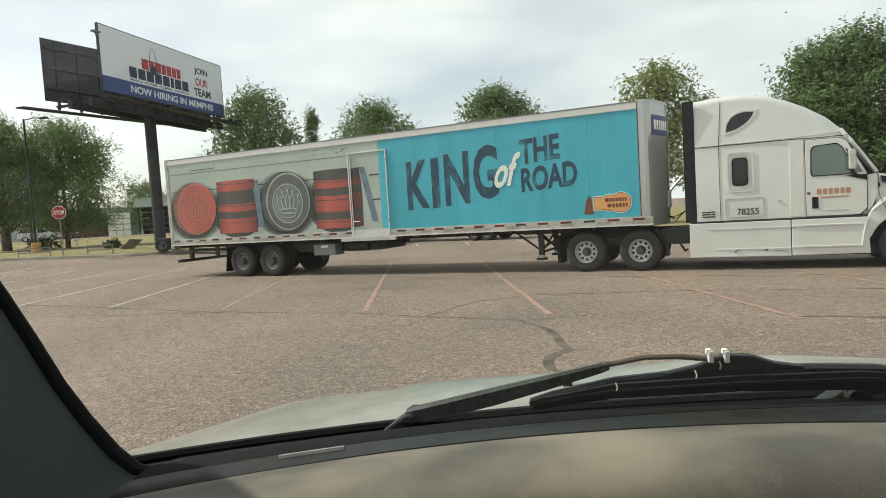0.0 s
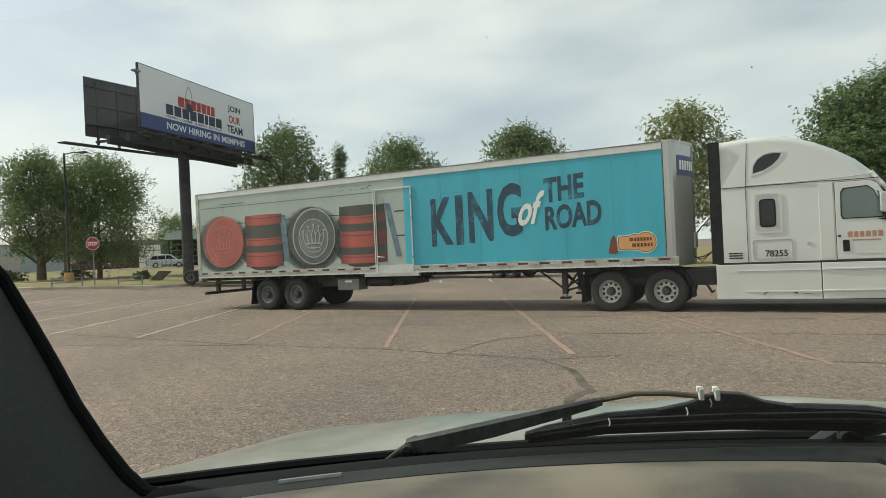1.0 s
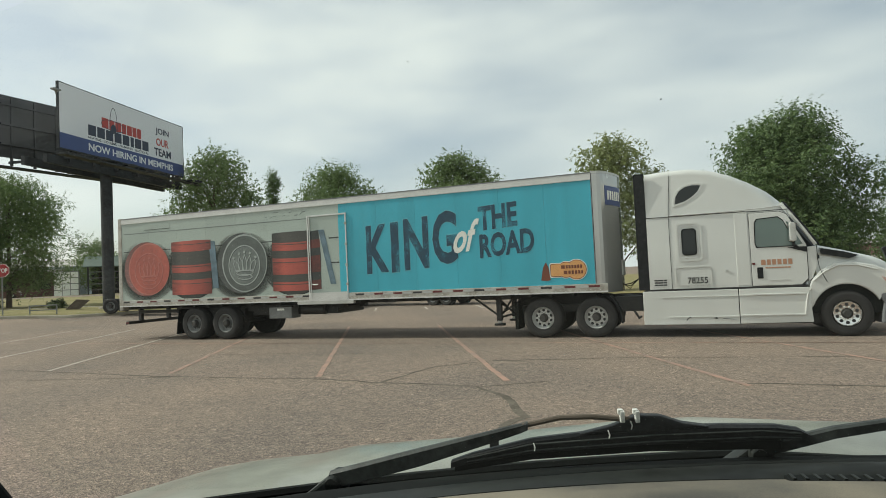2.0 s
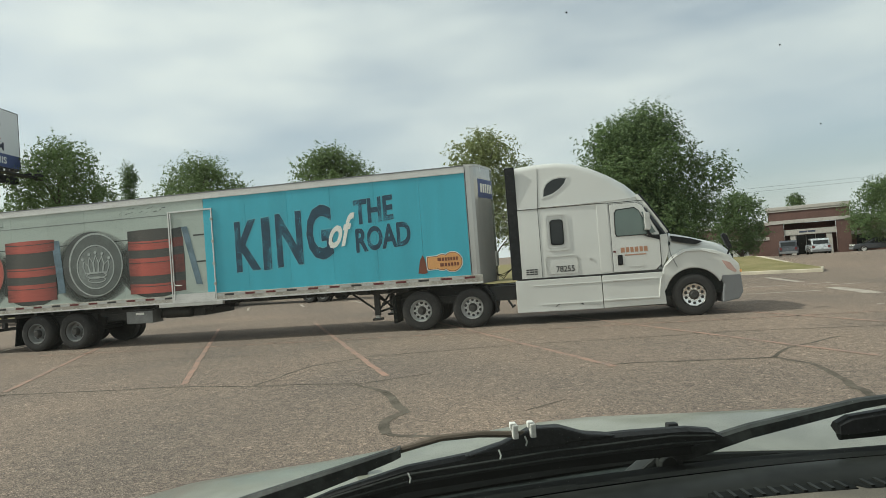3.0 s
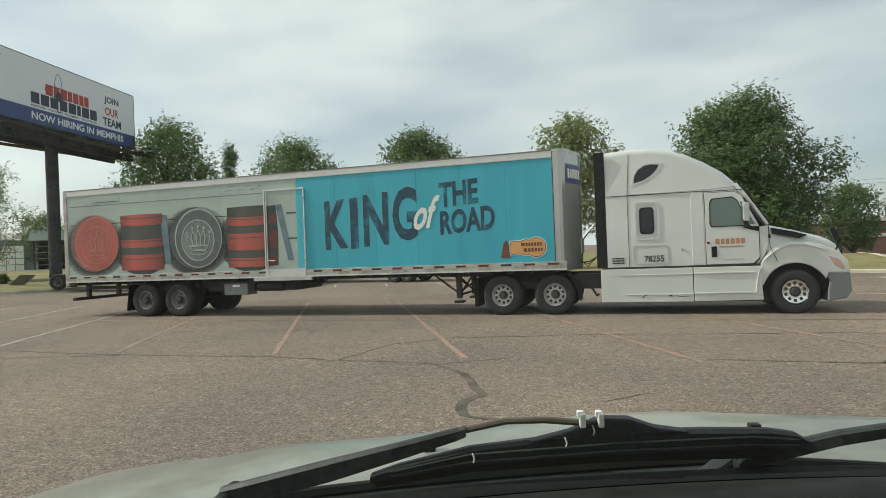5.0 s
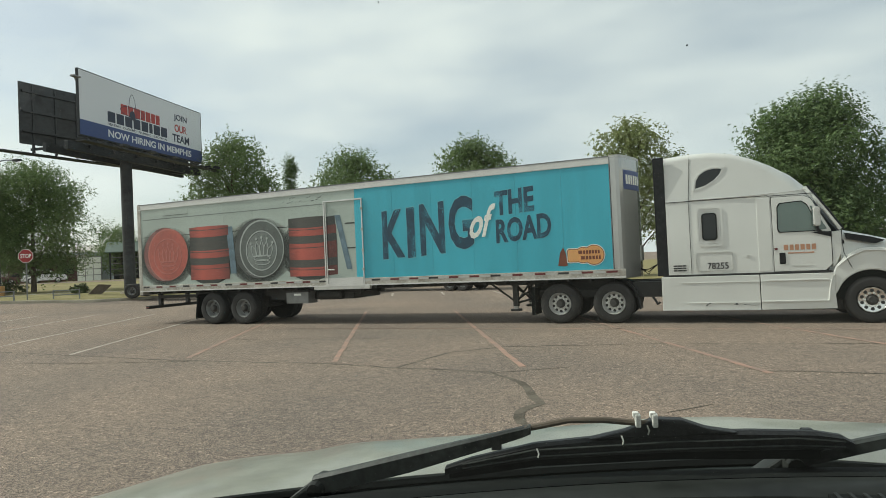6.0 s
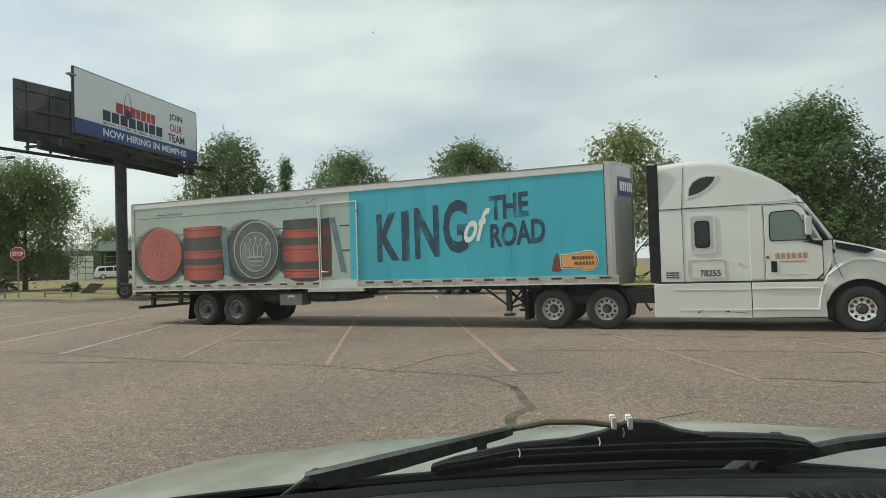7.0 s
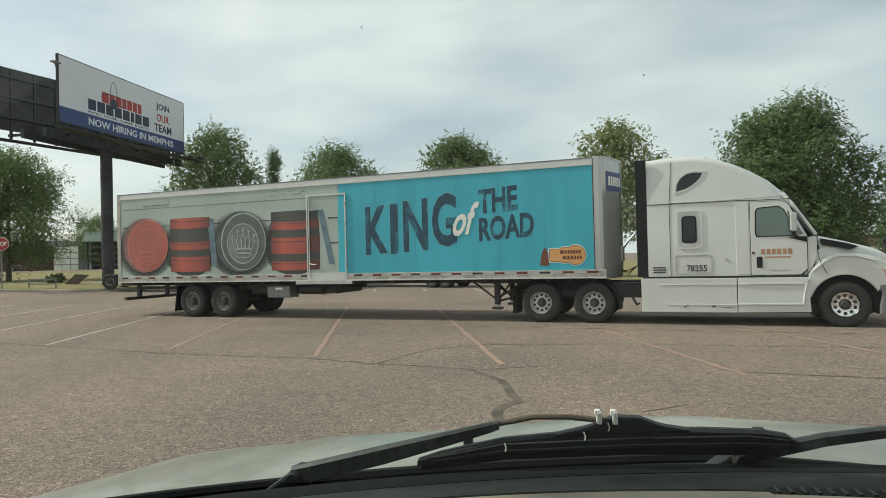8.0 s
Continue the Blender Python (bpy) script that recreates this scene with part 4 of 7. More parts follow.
    part("reflector", box(-16.025, -15.885, 0.112, 0.118, 0.55, 0.59), M_REFLECTOR, t)
    for x in (-13.72, ):
        part("mud_flap", prism([(x + 0.06, 0.98), (x + 0.10, 0.98), (x - 0.02, 0.18), (x - 0.06, 0.18)], 0.08, 0.72), M_RUBBER, t, "black rubber mud flap")
        part("mud_flap", prism([(x + 0.06, 0.98), (x + 0.10, 0.98), (x - 0.02, 0.18), (x - 0.06, 0.18)], 1.88, 2.52), M_RUBBER, t, "black rubber mud flap")
    bx = part("tool_box", box(-10.15, -9.34, 0.14, 0.62, 0.62, 0.99, 0.015), M_STEELWHEEL, t, "dusty grey steel box")
    part("plate", box(-9.85, -9.6, 0.130, 0.139, 0.86, 0.92), M_CREAM, bx)
    part("box_strap", box(-10.18, -9.30, 0.12, 0.16, 0.96, 1.0), M_FRAME, bx)
    part("air_tank", lathe([(0.001, 0.0), (0.12, 0.01), (0.16, 0.06), (0.16, 0.84), (0.12, 0.89), (0.001, 0.9)], (-9.2, 0.5, 0.86), "x", 18), M_FRAME, t, "", True)
    # landing gear
    for y in (0.45, 2.0):
        g = part("landing_leg", box(-3.02, -2.88, y, y + 0.14, 0.42, 1.1, 0.01), M_FRAME, t, "black steel landing leg")
        part("inner_leg", box(-3.0, -2.9, y + 0.02, y + 0.12, 0.34, 0.44), M_ALU_DULL, g)
        part("foot", box(-3.08, -2.82, y - 0.04, y + 0.18, 0.29, 0.35, 0.01), M_FRAME, g)
    bm = tube([(-2.95, 0.52, 0.5), (-2.95, 2.07, 1.0)], 0.03, 6)
    tube([(-2.95, 0.52, 1.0), (-2.95, 2.07, 0.5)], 0.03, 6, bm)
    tube([(-2.95, 0.5, 0.5), (-2.95, 2.1, 0.5)], 0.03, 6, bm)
    tube([(-2.9, 0.5, 0.5), (-3.75, 0.6, 1.1)], 0.028, 6, bm)
    tube([(-2.9, 2.07, 0.5), (-3.75, 2.0, 1.1)], 0.028, 6, bm)
    tube([(-2.9, 0.5, 0.6), (-2.15, 0.6, 1.1)], 0.028, 6, bm)
    box(-3.9, -2.0, 0.4, 0.55, 1.02, 1.12, bm=bm)
    part("landing_brace", bm, M_FRAME, t)
    part("king_pin_plate", prism([(-4.0, 1.12), (-1.9, 1.12), (-2.4, 0.98), (-3.4, 0.98)], 0.5, 2.1), M_FRAME, t)
    for x in (-13.02, -11.77):
        wheel(t, x, 0.06, 0.51, 0.51, "steel")
        wheel(t, x, 2.54, 0.51, 0.51, "steel", facing=1)
    return t


semi_trailer()


# ---- the tractor ----
def top_line(x):
    """Height of the roof and windscreen along the cab."""
    pts = [(0.94, 3.93), (1.48, 3.97), (1.98, 3.965), (2.4, 3.89), (2.83, 3.73), (3.2, 3.55), (3.6, 3.30), (3.85, 3.06), (4.0, 2.86), (4.2, 2.52), (4.52, 2.02)]
    for (a, za), (b, zb) in zip(pts, pts[1:]):
        if x <= b:
            return za + (zb - za) * max(0, x - a) / (b - a)
    return pts[-1][1]


def side_y(z):
    """How far the cab's side leans in at a height."""
    return 0.05 + 0.10 * max(0.0, z - 2.8)


def truck_tractor():
    t = thing("truck_tractor", "white sleeper-cab truck tractor with aero roof", "truck")
    st = []
    xs = [0.95, 1.1, 1.3, 1.48, 1.7, 1.98, 2.2, 2.4, 2.6, 2.83, 3.0, 3.2, 3.4, 3.6, 3.72, 3.85, 3.93, 4.0]
    for x in xs:
        z = top_line(x)
        k = step(2.6, 4.0, x)
        st.append((x, section(1.12, z, 0.05, 2.50, 0.16 + 0.30 * k, 0.10 * (1 - 0.3 * k), 9)))
    part("cab", loft(st), M_WHITE, t, "glossy white sleeper cab", True)
    st = []
    for x in (4.0, 4.1, 4.2, 4.35, 4.52):
        k = (x - 4.0) / 0.52
        st.append((x, section(1.7, top_line(x) - 0.005, 0.07 + 0.05 * k, 2.48 - 0.05 * k, 0.42 - 0.2 * k, 0.07, 9)))
    part("windscreen", loft(st), M_DARKGLASS, t, "dark raked windscreen", True)
    part("pillar", tube([(3.84, 0.20, 2.98), (4.02, 0.13, 2.72), (4.25, 0.10, 2.36), (4.46, 0.10, 2.02)], [0.05, 0.045, 0.04, 0.04], 8), M_WHITE, t)
    part("pillar_trim", tube([(3.90, 0.18, 3.0), (4.07, 0.12, 2.74), (4.29, 0.09, 2.40), (4.52, 0.09, 2.0)], 0.022, 6), M_BLACK, t)
    # black and white rear fairings
    part("side_extender", box(0.70, 0.945, 0.06, 0.12, 1.12, 3.93, 0.015), M_BLACK, t, "black rubber side extender")
    part("side_extender", box(0.70, 0.945, 2.43, 2.49, 1.12, 3.93, 0.015), M_BLACK, t, "black rubber side extender")
    # seams
    bm = box(1.449, 1.458, 0.042, 0.06, 1.14, 2.84)
    for k in range(10):
        a, b = 2.84 + 0.10 * k, 2.94 + 0.10 * k
        prism([(1.449 + 0.06 * k / 10, a), (1.458 + 0.06 * k / 10, a), (1.464 + 0.06 * k / 10, b), (1.455 + 0.06 * k / 10, b)], side_y((a + b) / 2) - 0.008, side_y(b) + 0.05, bm=bm)
    box(0.95, 3.1, 0.044, 0.06, 2.838, 2.852, bm=bm)
    box(3.1, 4.0, 0.044, 0.06, 2.825, 2.84, bm=bm)
    box(0.95, 4.25, 0.036, 0.06, 1.10, 1.135, bm=bm)
    part("body_seam", bm, M_SEAM, t)
    part("drip_rail", tube([(1.46, 0.045, 2.87), (2.6, 0.044, 2.87), (3.5, 0.05, 2.90), (3.86, 0.10, 2.93)], 0.012, 6), M_ALU, t)
    part("pillar_panel", box(2.86, 3.13, 0.042, 0.06, 1.16, 2.80, 0.008), M_WHITE, t)
    # sleeper window
    w = part("sleeper_window", prism(round_rect(1.735, 2.02, 1.93, 2.52, 0.07), 0.028, 0.06), M_DARKGLASS, t, "dark sleeper window")
    part("window_rubber", ring_outline(round_rect(1.715, 2.04, 1.91, 2.54, 0.08), round_rect(1.74, 2.015, 1.935, 2.515, 0.06), 0.024, 0.06), M_RUBBER, w)
    part("window_surround", ring_outline(round_rect(1.60, 2.16, 1.77, 2.68, 0.10), round_rect(1.64, 2.12, 1.81, 2.64, 0.08), 0.032, 0.06), M_WHITE, w)
    part("window_surround", ring_outline(round_rect(1.66, 2.10, 1.84, 2.61, 0.08), round_rect(1.68, 2.08, 1.86, 2.59, 0.07), 0.036, 0.06), M_ALU, w)
    # roof window
    drop = [(1.62, 3.13), (1.64, 3.30), (1.72, 3.44), (1.86, 3.53), (2.02, 3.56), (2.20, 3.54), (2.14, 3.42), (2.02, 3.30), (1.84, 3.19)]
    w = part("roof_window", prism(drop, 0.072, 0.2), M_DARKGLASS, t, "dark drop-shaped roof window")
    for v in w.data.vertices:
        v.co.y += side_y(v.co.z) - 0.075
    big = [(1.90 + (x - 1.90) * 1.22, 3.36 + (z - 3.36) * 1.28) for x, z in drop]
    w2 = part("roof_window_surround", ring_outline(big, [(1.90 + (x - 1.90) * 1.08, 3.36 + (z - 3.36) * 1.1) for x, z in drop], 0.064, 0.2), M_WHITE, w)
    for v in w2.data.vertices:
        v.co.y += side_y(v.co.z) - 0.075
    # hatch with the unit number
    h = part("side_hatch", ring_outline(round_rect(1.55, 2.34, 1.20, 1.64, 0.06), round_rect(1.57, 2.32, 1.22, 1.62, 0.05), 0.038, 0.06), M_ALU_DULL, t, "embossed hatch with a black unit number")
    part("number", moved(text_mesh("78255", 0.44, 0.15, 0.004, 0.015), 1.80, 0.046, 1.245), M_SEAM, h, "black digits reading 78255")
    bm = bmesh.new()
    for k in range(3):
        merge(bm, bars([2, 3, 2], 1.06, 1.22 + 0.055 * k, 0.28, 0.03, 0.046))
    part("small_print", bm, M_SEAM, t)
    part("marker_lamp", box(2.62, 2.68, 0.03, 0.06, 1.49, 1.55, 0.006), M_ALU_DULL, t)
    # door
    d = part("door", prism([(3.165, 1.15), (3.165, 2.79), (3.78, 2.79), (3.92, 2.72), (4.27, 2.02), (4.27, 1.28), (4.14, 1.15)], 0.034, 0.07, 0.006), M_WHITE, t, "white cab door")
    part("door_gap", ring_outline([(3.153, 1.138), (3.153, 2.802), (3.785, 2.802), (3.931, 2.726), (4.282, 2.026), (4.282, 1.275), (4.146, 1.138)], [(3.16, 1.145), (3.16, 2.795), (3.782, 2.795), (3.925, 2.722), (4.275, 2.022), (4.275, 1.278), (4.142, 1.145)], 0.040, 0.06), M_SEAM, d)
    glass = [(3.30, 2.02), (3.27, 2.10), (3.28, 2.56), (3.33, 2.64), (3.74, 2.665), (3.84, 2.58), (3.99, 2.22), (3.99, 2.02)]
    w = part("door_window", prism(glass, 0.026, 0.06), M_GREENGLASS, d, "green-tinted door window")
    part("window_rubber", ring_outline([(3.65 + (x - 3.65) * 1.05, 2.33 + (z - 2.33) * 1.06) for x, z in glass], glass, 0.022, 0.06), M_RUBBER, w)
    part("quarter_window", prism([(4.02, 2.02), (4.02, 2.24), (3.90, 2.55), (3.93, 2.56), (4.20, 2.04)], 0.028, 0.06), M_GREENGLASS, d)
    part("door_belt", prism([(3.90, 1.98), (4.28, 1.86), (4.28, 1.98), (4.10, 1.99)], 0.020, 0.05), M_BLACK, d, "black mirror base trim")
    part("handle", box(3.27, 3.39, 0.02, 0.05, 1.31, 1.56, 0.015), M_BLACK, d, "black door handle")
    part("reflector", box(3.18, 3.24, 0.028, 0.05, 1.62, 1.67), M_REFLECTOR, d)
    part("name_bars", bars([1.2, 1, 1, 1.1, 1, 1.1], 3.36, 1.61, 0.62, 0.12, 0.034, gap=0.4), M_FADEDORANGE, d, "orange bars in place of a company name")
    part("name_bars", bars([2, 2, 2, 2, 2, 2, 2, 2], 3.44, 1.53, 0.50, 0.03, 0.034), M_FADEDORANGE, d)
    part("plate", box(3.52, 3.92, 0.028, 0.034, 1.245, 1.27), M_ALU_DULL, d)
    # mirror
    m = part("mirror", prism(round_rect(3.93, 4.06, 2.10, 2.52, 0.05), -0.22, 0.0, 0.02), M_ALU_DULL, t, "grey door mirror on a black arm")
    part("mirror_glass", box(3.922, 3.93, -0.20, -0.02, 2.14, 2.48), M_CHROME, m)
    part("mirror_arm", tube([(4.0, -0.10, 2.12), (4.02, -0.08, 2.02), (4.12, 0.03, 1.94)], 0.035, 8), M_BLACK, m)
    # hood and fenders
    st = []
    for x, z, inset, r in ((4.44, 2.02, 0.10, 0.22), (4.7, 1.96, 0.14, 0.26), (5.0, 1.885, 0.20, 0.30), (5.3, 1.80, 0.26, 0.32), (5.6, 1.71, 0.33, 0.32), (5.8, 1.62, 0.40, 0.30), (5.93, 1.52, 0.46, 0.26), (6.02, 1.36, 0.52, 0.2), (6.05, 1.1, 0.55, 0.15), (6.05, 0.95, 0.56, 0.1)):
        st.append((x, section(0.72, z, inset, 2.55 - inset, r, 0.05, 9)))
    part("hood", loft(st), M_WHITE, t, "white sloping hood", True)
    for near in (True, False):
        y0, y1 = (0.03, 0.62) if near else (1.93, 2.52)
        arch = [(4.97 + 0.66 * math.cos(radians(a)), 0.47 + 0.66 * math.sin(radians(a))) for a in range(170, 8, -9)]
        outline = [(4.28, 1.12), (4.33, 1.24), (4.52, 1.45), (4.80, 1.60), (5.15, 1.60), (5.50, 1.52), (5.80, 1.38), (6.0, 1.16), (6.03, 0.90), (5.63, 0.90)] + arch[::-1][1:-1] + [(4.30, 0.62)]
        part("fender", prism(outline, y0, y1, 0.03), M_WHITE, t, "white wheel-arch fender")
    part("arch_liner", prism([(4.97 + 0.70 * math.cos(radians(a)), 0.5 + 0.66 * math.sin(radians(a))) for a in range(0, 181, 12)], 0.10, 0.64), M_RUBBER, t)
    part("fender_line", tube([(4.36, 0.02, 1.22), (4.58, 0.015, 1.42), (4.85, 0.015, 1.545), (5.2, 0.02, 1.53), (5.55, 0.03, 1.42)], 0.018, 6), M_WHITE, t)
    part("hood_gap", tube([(4.47, 0.06, 2.0), (4.47, 0.045, 1.70), (4.49, 0.03, 1.50), (4.62, 0.016, 1.18)], 0.007, 6), M_SEAM, t)
    part("cowl_panel", prism([(4.28, 1.20), (4.28, 1.97), (4.46, 1.99), (4.46, 1.55), (4.36, 1.30)], 0.045, 0.3, 0.012), M_WHITE, t)
    v = part("hood_vent", prism([(4.55, 1.93), (4.56, 1.80), (5.10, 1.68), (5.28, 1.74), (5.0, 1.83)], 0.095, 0.4), M_BLACK, t, "black hood side vent")
    for ver in v.data.vertices:
        ver.co.y += 0.14 * max(0, ver.co.x - 4.5)
    part("grille", box(6.03, 6.07, 0.72, 1.83, 0.8, 1.38, 0.02), M_BLACK, t)
    bump_prof = [(5.55, 0.92), (6.02, 0.92), (6.05, 0.5), (5.95, 0.34), (5.58, 0.27), (5.60, 0.5), (5.64, 0.7)]
    part("bumper", prism(bump_prof, 0.03, 2.52, 0.03), M_GREY_PLASTIC, t, "dull grey plastic bumper")
    part("headlight", prism([(5.62, 1.27), (5.80, 1.20), (5.93, 1.0), (5.90, 0.96), (5.74, 1.06)], 0.008, 0.2, 0.006), M_LAMP, t, "slanted headlight lens")
    part("marker_lamp", box(6.0, 6.04, 0.02, 0.06, 0.96, 1.02), M_ORANGE, t)
    hm = part("hood_mirror", prism([(5.66, 1.86), (5.72, 1.90), (5.79, 1.84), (5.86, 1.62), (5.88, 1.54), (5.80, 1.53), (5.75, 1.60)], 0.02, 0.16, 0.02), M_BLACK, t, "black hood mirror on a stalk")
    part("stalk", tube([(5.82, 0.1, 1.56), (5.84, 0.2, 1.46), (5.84, 0.3, 1.40)], 0.022, 6), M_BLACK, hm)
    # skirts and steps
    s = part("side_skirt", box(0.78, 2.855, 0.03, 0.09, 0.30, 1.09, 0.015), M_WHITE, t, "white chassis skirt, scuffed low down")
    part("skirt_crease", box(1.2, 2.855, 0.018, 0.04, 0.93, 0.95, 0.004), M_WHITE, s)
    part("skirt_crease", box(1.35, 2.855, 0.018, 0.04, 0.46, 0.485, 0.004), M_WHITE, s)
    part("skirt_lip", box(0.78, 2.855, 0.022, 0.04, 0.30, 0.33, 0.004), M_ALU, s)
    for mark in ([(1.72, 0.42), (1.80, 0.47), (1.84, 0.46), (1.77, 0.44), (1.74, 0.39)], [(2.30, 0.44), (2.38, 0.46), (2.40, 0.42), (2.33, 0.43)], [(2.50, 0.43), (2.78, 0.41), (2.78, 0.405), (2.52, 0.42)]):
        part("scuff", prism(mark, 0.014, 0.03), M_SEAM, s, "dark torn scuff mark")
    s = part("step_skirt", prism([(2.87, 0.30), (2.87, 1.09), (4.30, 1.09), (4.30, 0.62), (4.32, 0.32)], 0.03, 0.09, 0.015), M_WHITE, t, "white skirt with two lit step edges")
    for z in (0.93, 0.47):
        part("step_edge", box(2.87, 4.18, 0.010, 0.05, z, z + 0.035, 0.006), M_WHITE, s)
        part("step_tread", box(3.15, 4.05, 0.002, 0.03, z + 0.008, z + 0.03), M_ALU, s, "perforated metal tread")
    part("step_corner", tube([(4.17, 0.02, 0.50), (4.20, 0.02, 0.75), (4.23, 0.02, 0.92), (4.30, 0.02, 1.06)], 0.02, 6), M_WHITE, s)
    part("underbody", box(0.8, 5.5, 0.25, 2.3, 0.28, 1.1), M_FRAME, t)
    # chassis behind the cab
    bm = box(-2.5, 1.0, 0.82, 0.92, 0.72, 1.0)
    box(-2.5, 1.0, 1.63, 1.73, 0.72, 1.0, bm=bm)
    box(-2.4, 0.4, 0.55, 2.0, 0.62, 0.8, bm=bm)
    box(0.1, 0.9, 0.3, 2.2, 0.62, 0.98, bm=bm)
    part("chassis", bm, M_FRAME, t)
    part("fifth_wheel", prism([(-1.6, 1.0), (-0.4, 1.0), (-0.3, 1.1), (-1.5, 1.1)], 0.8, 1.75), M_FRAME, t)
    for x in (-1.68, -0.355):
        part("axle", tube([(x, 0.2, 0.5), (x, 2.4, 0.5)], 0.08, 10), M_FRAME, t)
    part("mud_flap", box(-2.42, -2.32, 0.10, 0.74, 0.22, 0.93, 0.01), M_RUBBER, t, "black mud flap")
    part("mud_flap", box(-2.42, -2.32, 1.80, 2.44, 0.22, 0.93, 0.01), M_RUBBER, t, "black mud flap")
    part("flap_bracket", tube([(-2.36, 0.4, 0.93), (-1.9, 0.5, 1.02), (-1.3, 0.6, 1.04)], 0.04, 6), M_FRAME, t)
    part("quarter_fender", prism([(-0.02, 1.02), (0.16, 0.86), (0.26, 0.60), (0.28, 0.34), (0.25, 0.34), (0.22, 0.60), (0.12, 0.84), (-0.03, 0.99)], 0.08, 0.70), M_BLACK, t)
    for k in range(3):
        y = 1.1 + 0.15 * k
        pts = [(0.03, y, 1.75), (0.18, y - 0.1, 1.35 - 0.05 * k), (0.42, y - 0.15, 1.15 + 0.06 * k), (0.65, y - 0.1, 1.4), (0.75, y, 1.9)]
        part("air_hose", tube(pts, 0.014, 6), M_RUBBER, t)
    part("exhaust_bracket", tube([(0.55, 0.3, 0.62), (0.66, 0.2, 0.45), (0.72, 0.2, 0.5)], 0.03, 6), M_FRAME, t)
    for x in (-1.68, -0.355):
        wheel(t, x, 0.06, 0.50, 0.50, "drive")
        wheel(t, x, 2.54, 0.50, 0.50, "drive", facing=1)
    wheel(t, 4.96, 0.06, 0.49, 0.50, "steer", False)
    wheel(t, 4.96, 2.50, 0.49, 0.50, "steer", False, 1)
    return t


truck_tractor()


# ---- trees ----
def leaf_cloud(blobs, count, size, seed, twig=0.55, each=7):
    """Small bent leaves gathered on short twigs that point up and out of a set of (centre, radii), as plain arrays."""
    rng = np.random.default_rng(seed)
    twigs = count // each
    w = np.array([r[0] * r[1] * r[2] for _, r in blobs]) ** 0.67
    pick = rng.choice(len(blobs), twigs, p=w / w.sum())
    c = np.array([b[0] for b in blobs])[pick]
    r = np.array([b[1] for b in blobs])[pick]
    d = rng.normal(size=(twigs, 3))
    d /= np.linalg.norm(d, axis=1)[:, None]
    rad = 0.96 - 0.7 * rng.random(twigs) ** 1.3
    start = c + d * r * rad[:, None]
    aim = d + np.array([0, 0, 0.45]) + 0.45 * rng.normal(size=(twigs, 3))
    aim /= np.linalg.norm(aim, axis=1)[:, None]
    reach = twig * (0.5 + 0.9 * rng.random(twigs))
    along = rng.random((twigs, each))
    p = start[:, None, :] + aim[:, None, :] * (along * reach[:, None])[:, :, None]
    p = (p + rng.normal(size=p.shape) * (0.16 * twig * (1.15 - along))[:, :, None]).reshape(-1, 3)
    count = twigs * each
    n = np.repeat(d, each, axis=0) + np.array([0, 0, 0.55]) + 0.42 * rng.normal(size=(count, 3))
    n /= np.linalg.norm(n, axis=1)[:, None]
    v = np.cross(n, np.repeat(aim, each, axis=0) + 0.8 * rng.normal(size=(count, 3)))
    v /= np.linalg.norm(v, axis=1)[:, None] + 1e-6
    u = np.cross(v, n)
    s = (size * (0.6 + 0.8 * rng.random(count)))[:, None]
    a, b = p - u * s, p + u * s
    m1, m2 = p + v * s * 0.5 + n * s * 0.25, p - v * s * 0.5 + n * s * 0.25
    verts = np.stack([a, m1, b, m2], 1).reshape(-1, 3)
    k = np.arange(count) * 4
    faces = np.concatenate([np.stack([k, k + 1, k + 2], 1), np.stack([k, k + 2, k + 3], 1)])
    return verts, faces


def tree(x, y, tall, wide, label, seed, mat=M_OAK, trunk=0.22, low=0.25, count=5200, size=0.26, shape="round", group="trees beyond the lot"):
    rnd = random.Random(seed)
    h0 = height(x, y) + 0.05
    t = thing("tree", label, "tree", group, pose(x, y, h0))
    bm = tube([(0, 0, -0.2), (0.05, 0, tall * 0.2), (-0.05, 0.08, tall * 0.45), (0.1, 0.0, tall * 0.8)], [trunk * 1.25, trunk, trunk * 0.7, trunk * 0.2], 10)
    blobs = []
    n = 46 if shape != "cone" else 12
    for i in range(n):
        f = (i + 0.5) / n
        z = tall * (low + (0.93 - low) * f)
        if shape == "cone":
            reach = wide * 0.5 * (1.0 - f) ** 0.8 * rnd.uniform(0.5, 0.75)
        else:
            reach = wide * 0.5 * math.sin(math.pi * (0.16 + 0.80 * f)) ** 0.7 * rnd.uniform(0.35, 0.90)
        a = i * 2.4 + rnd.uniform(-0.5, 0.5)
        c = (reach * math.cos(a), reach * math.sin(a), z)
        k = wide * (0.118 if shape != "cone" else 0.13) * rnd.uniform(0.75, 1.25)
        blobs.append((c, (k * 1.15, k * 1.15, k * 0.85)))
        z0 = max(tall * 0.12, z - reach * 0.9 - 0.4)
        if i % 3 == 0:
            tube([(0, 0, z0), (c[0] * 0.5, c[1] * 0.5, (z0 + z) / 2 + 0.1), c], [trunk * 0.4, trunk * 0.22, trunk * 0.07], 6, bm)
    blobs.append(((0, 0, tall * 0.92), (wide * 0.12, wide * 0.12, tall * 0.085)))
    blobs.append(((0, 0, tall * 0.62), (wide * 0.2, wide * 0.2, tall * 0.2)))
    part("trunk", bm, M_BARK, t, "grey-brown trunk with limbs", True)
    v, f = leaf_cloud(blobs, int(count * 5.2), size * 0.40, seed, 0.045 * min(wide, tall) + 0.3)
    me = bpy.data.meshes.new("crown")
    me.from_pydata(v.tolist(), [], f.tolist())
    me.materials.append(mat)
    ob = new("crown", me)
    ob.parent = t
    tagged(ob, "uneven leafy crown with gaps", kind="stuff")
    return t


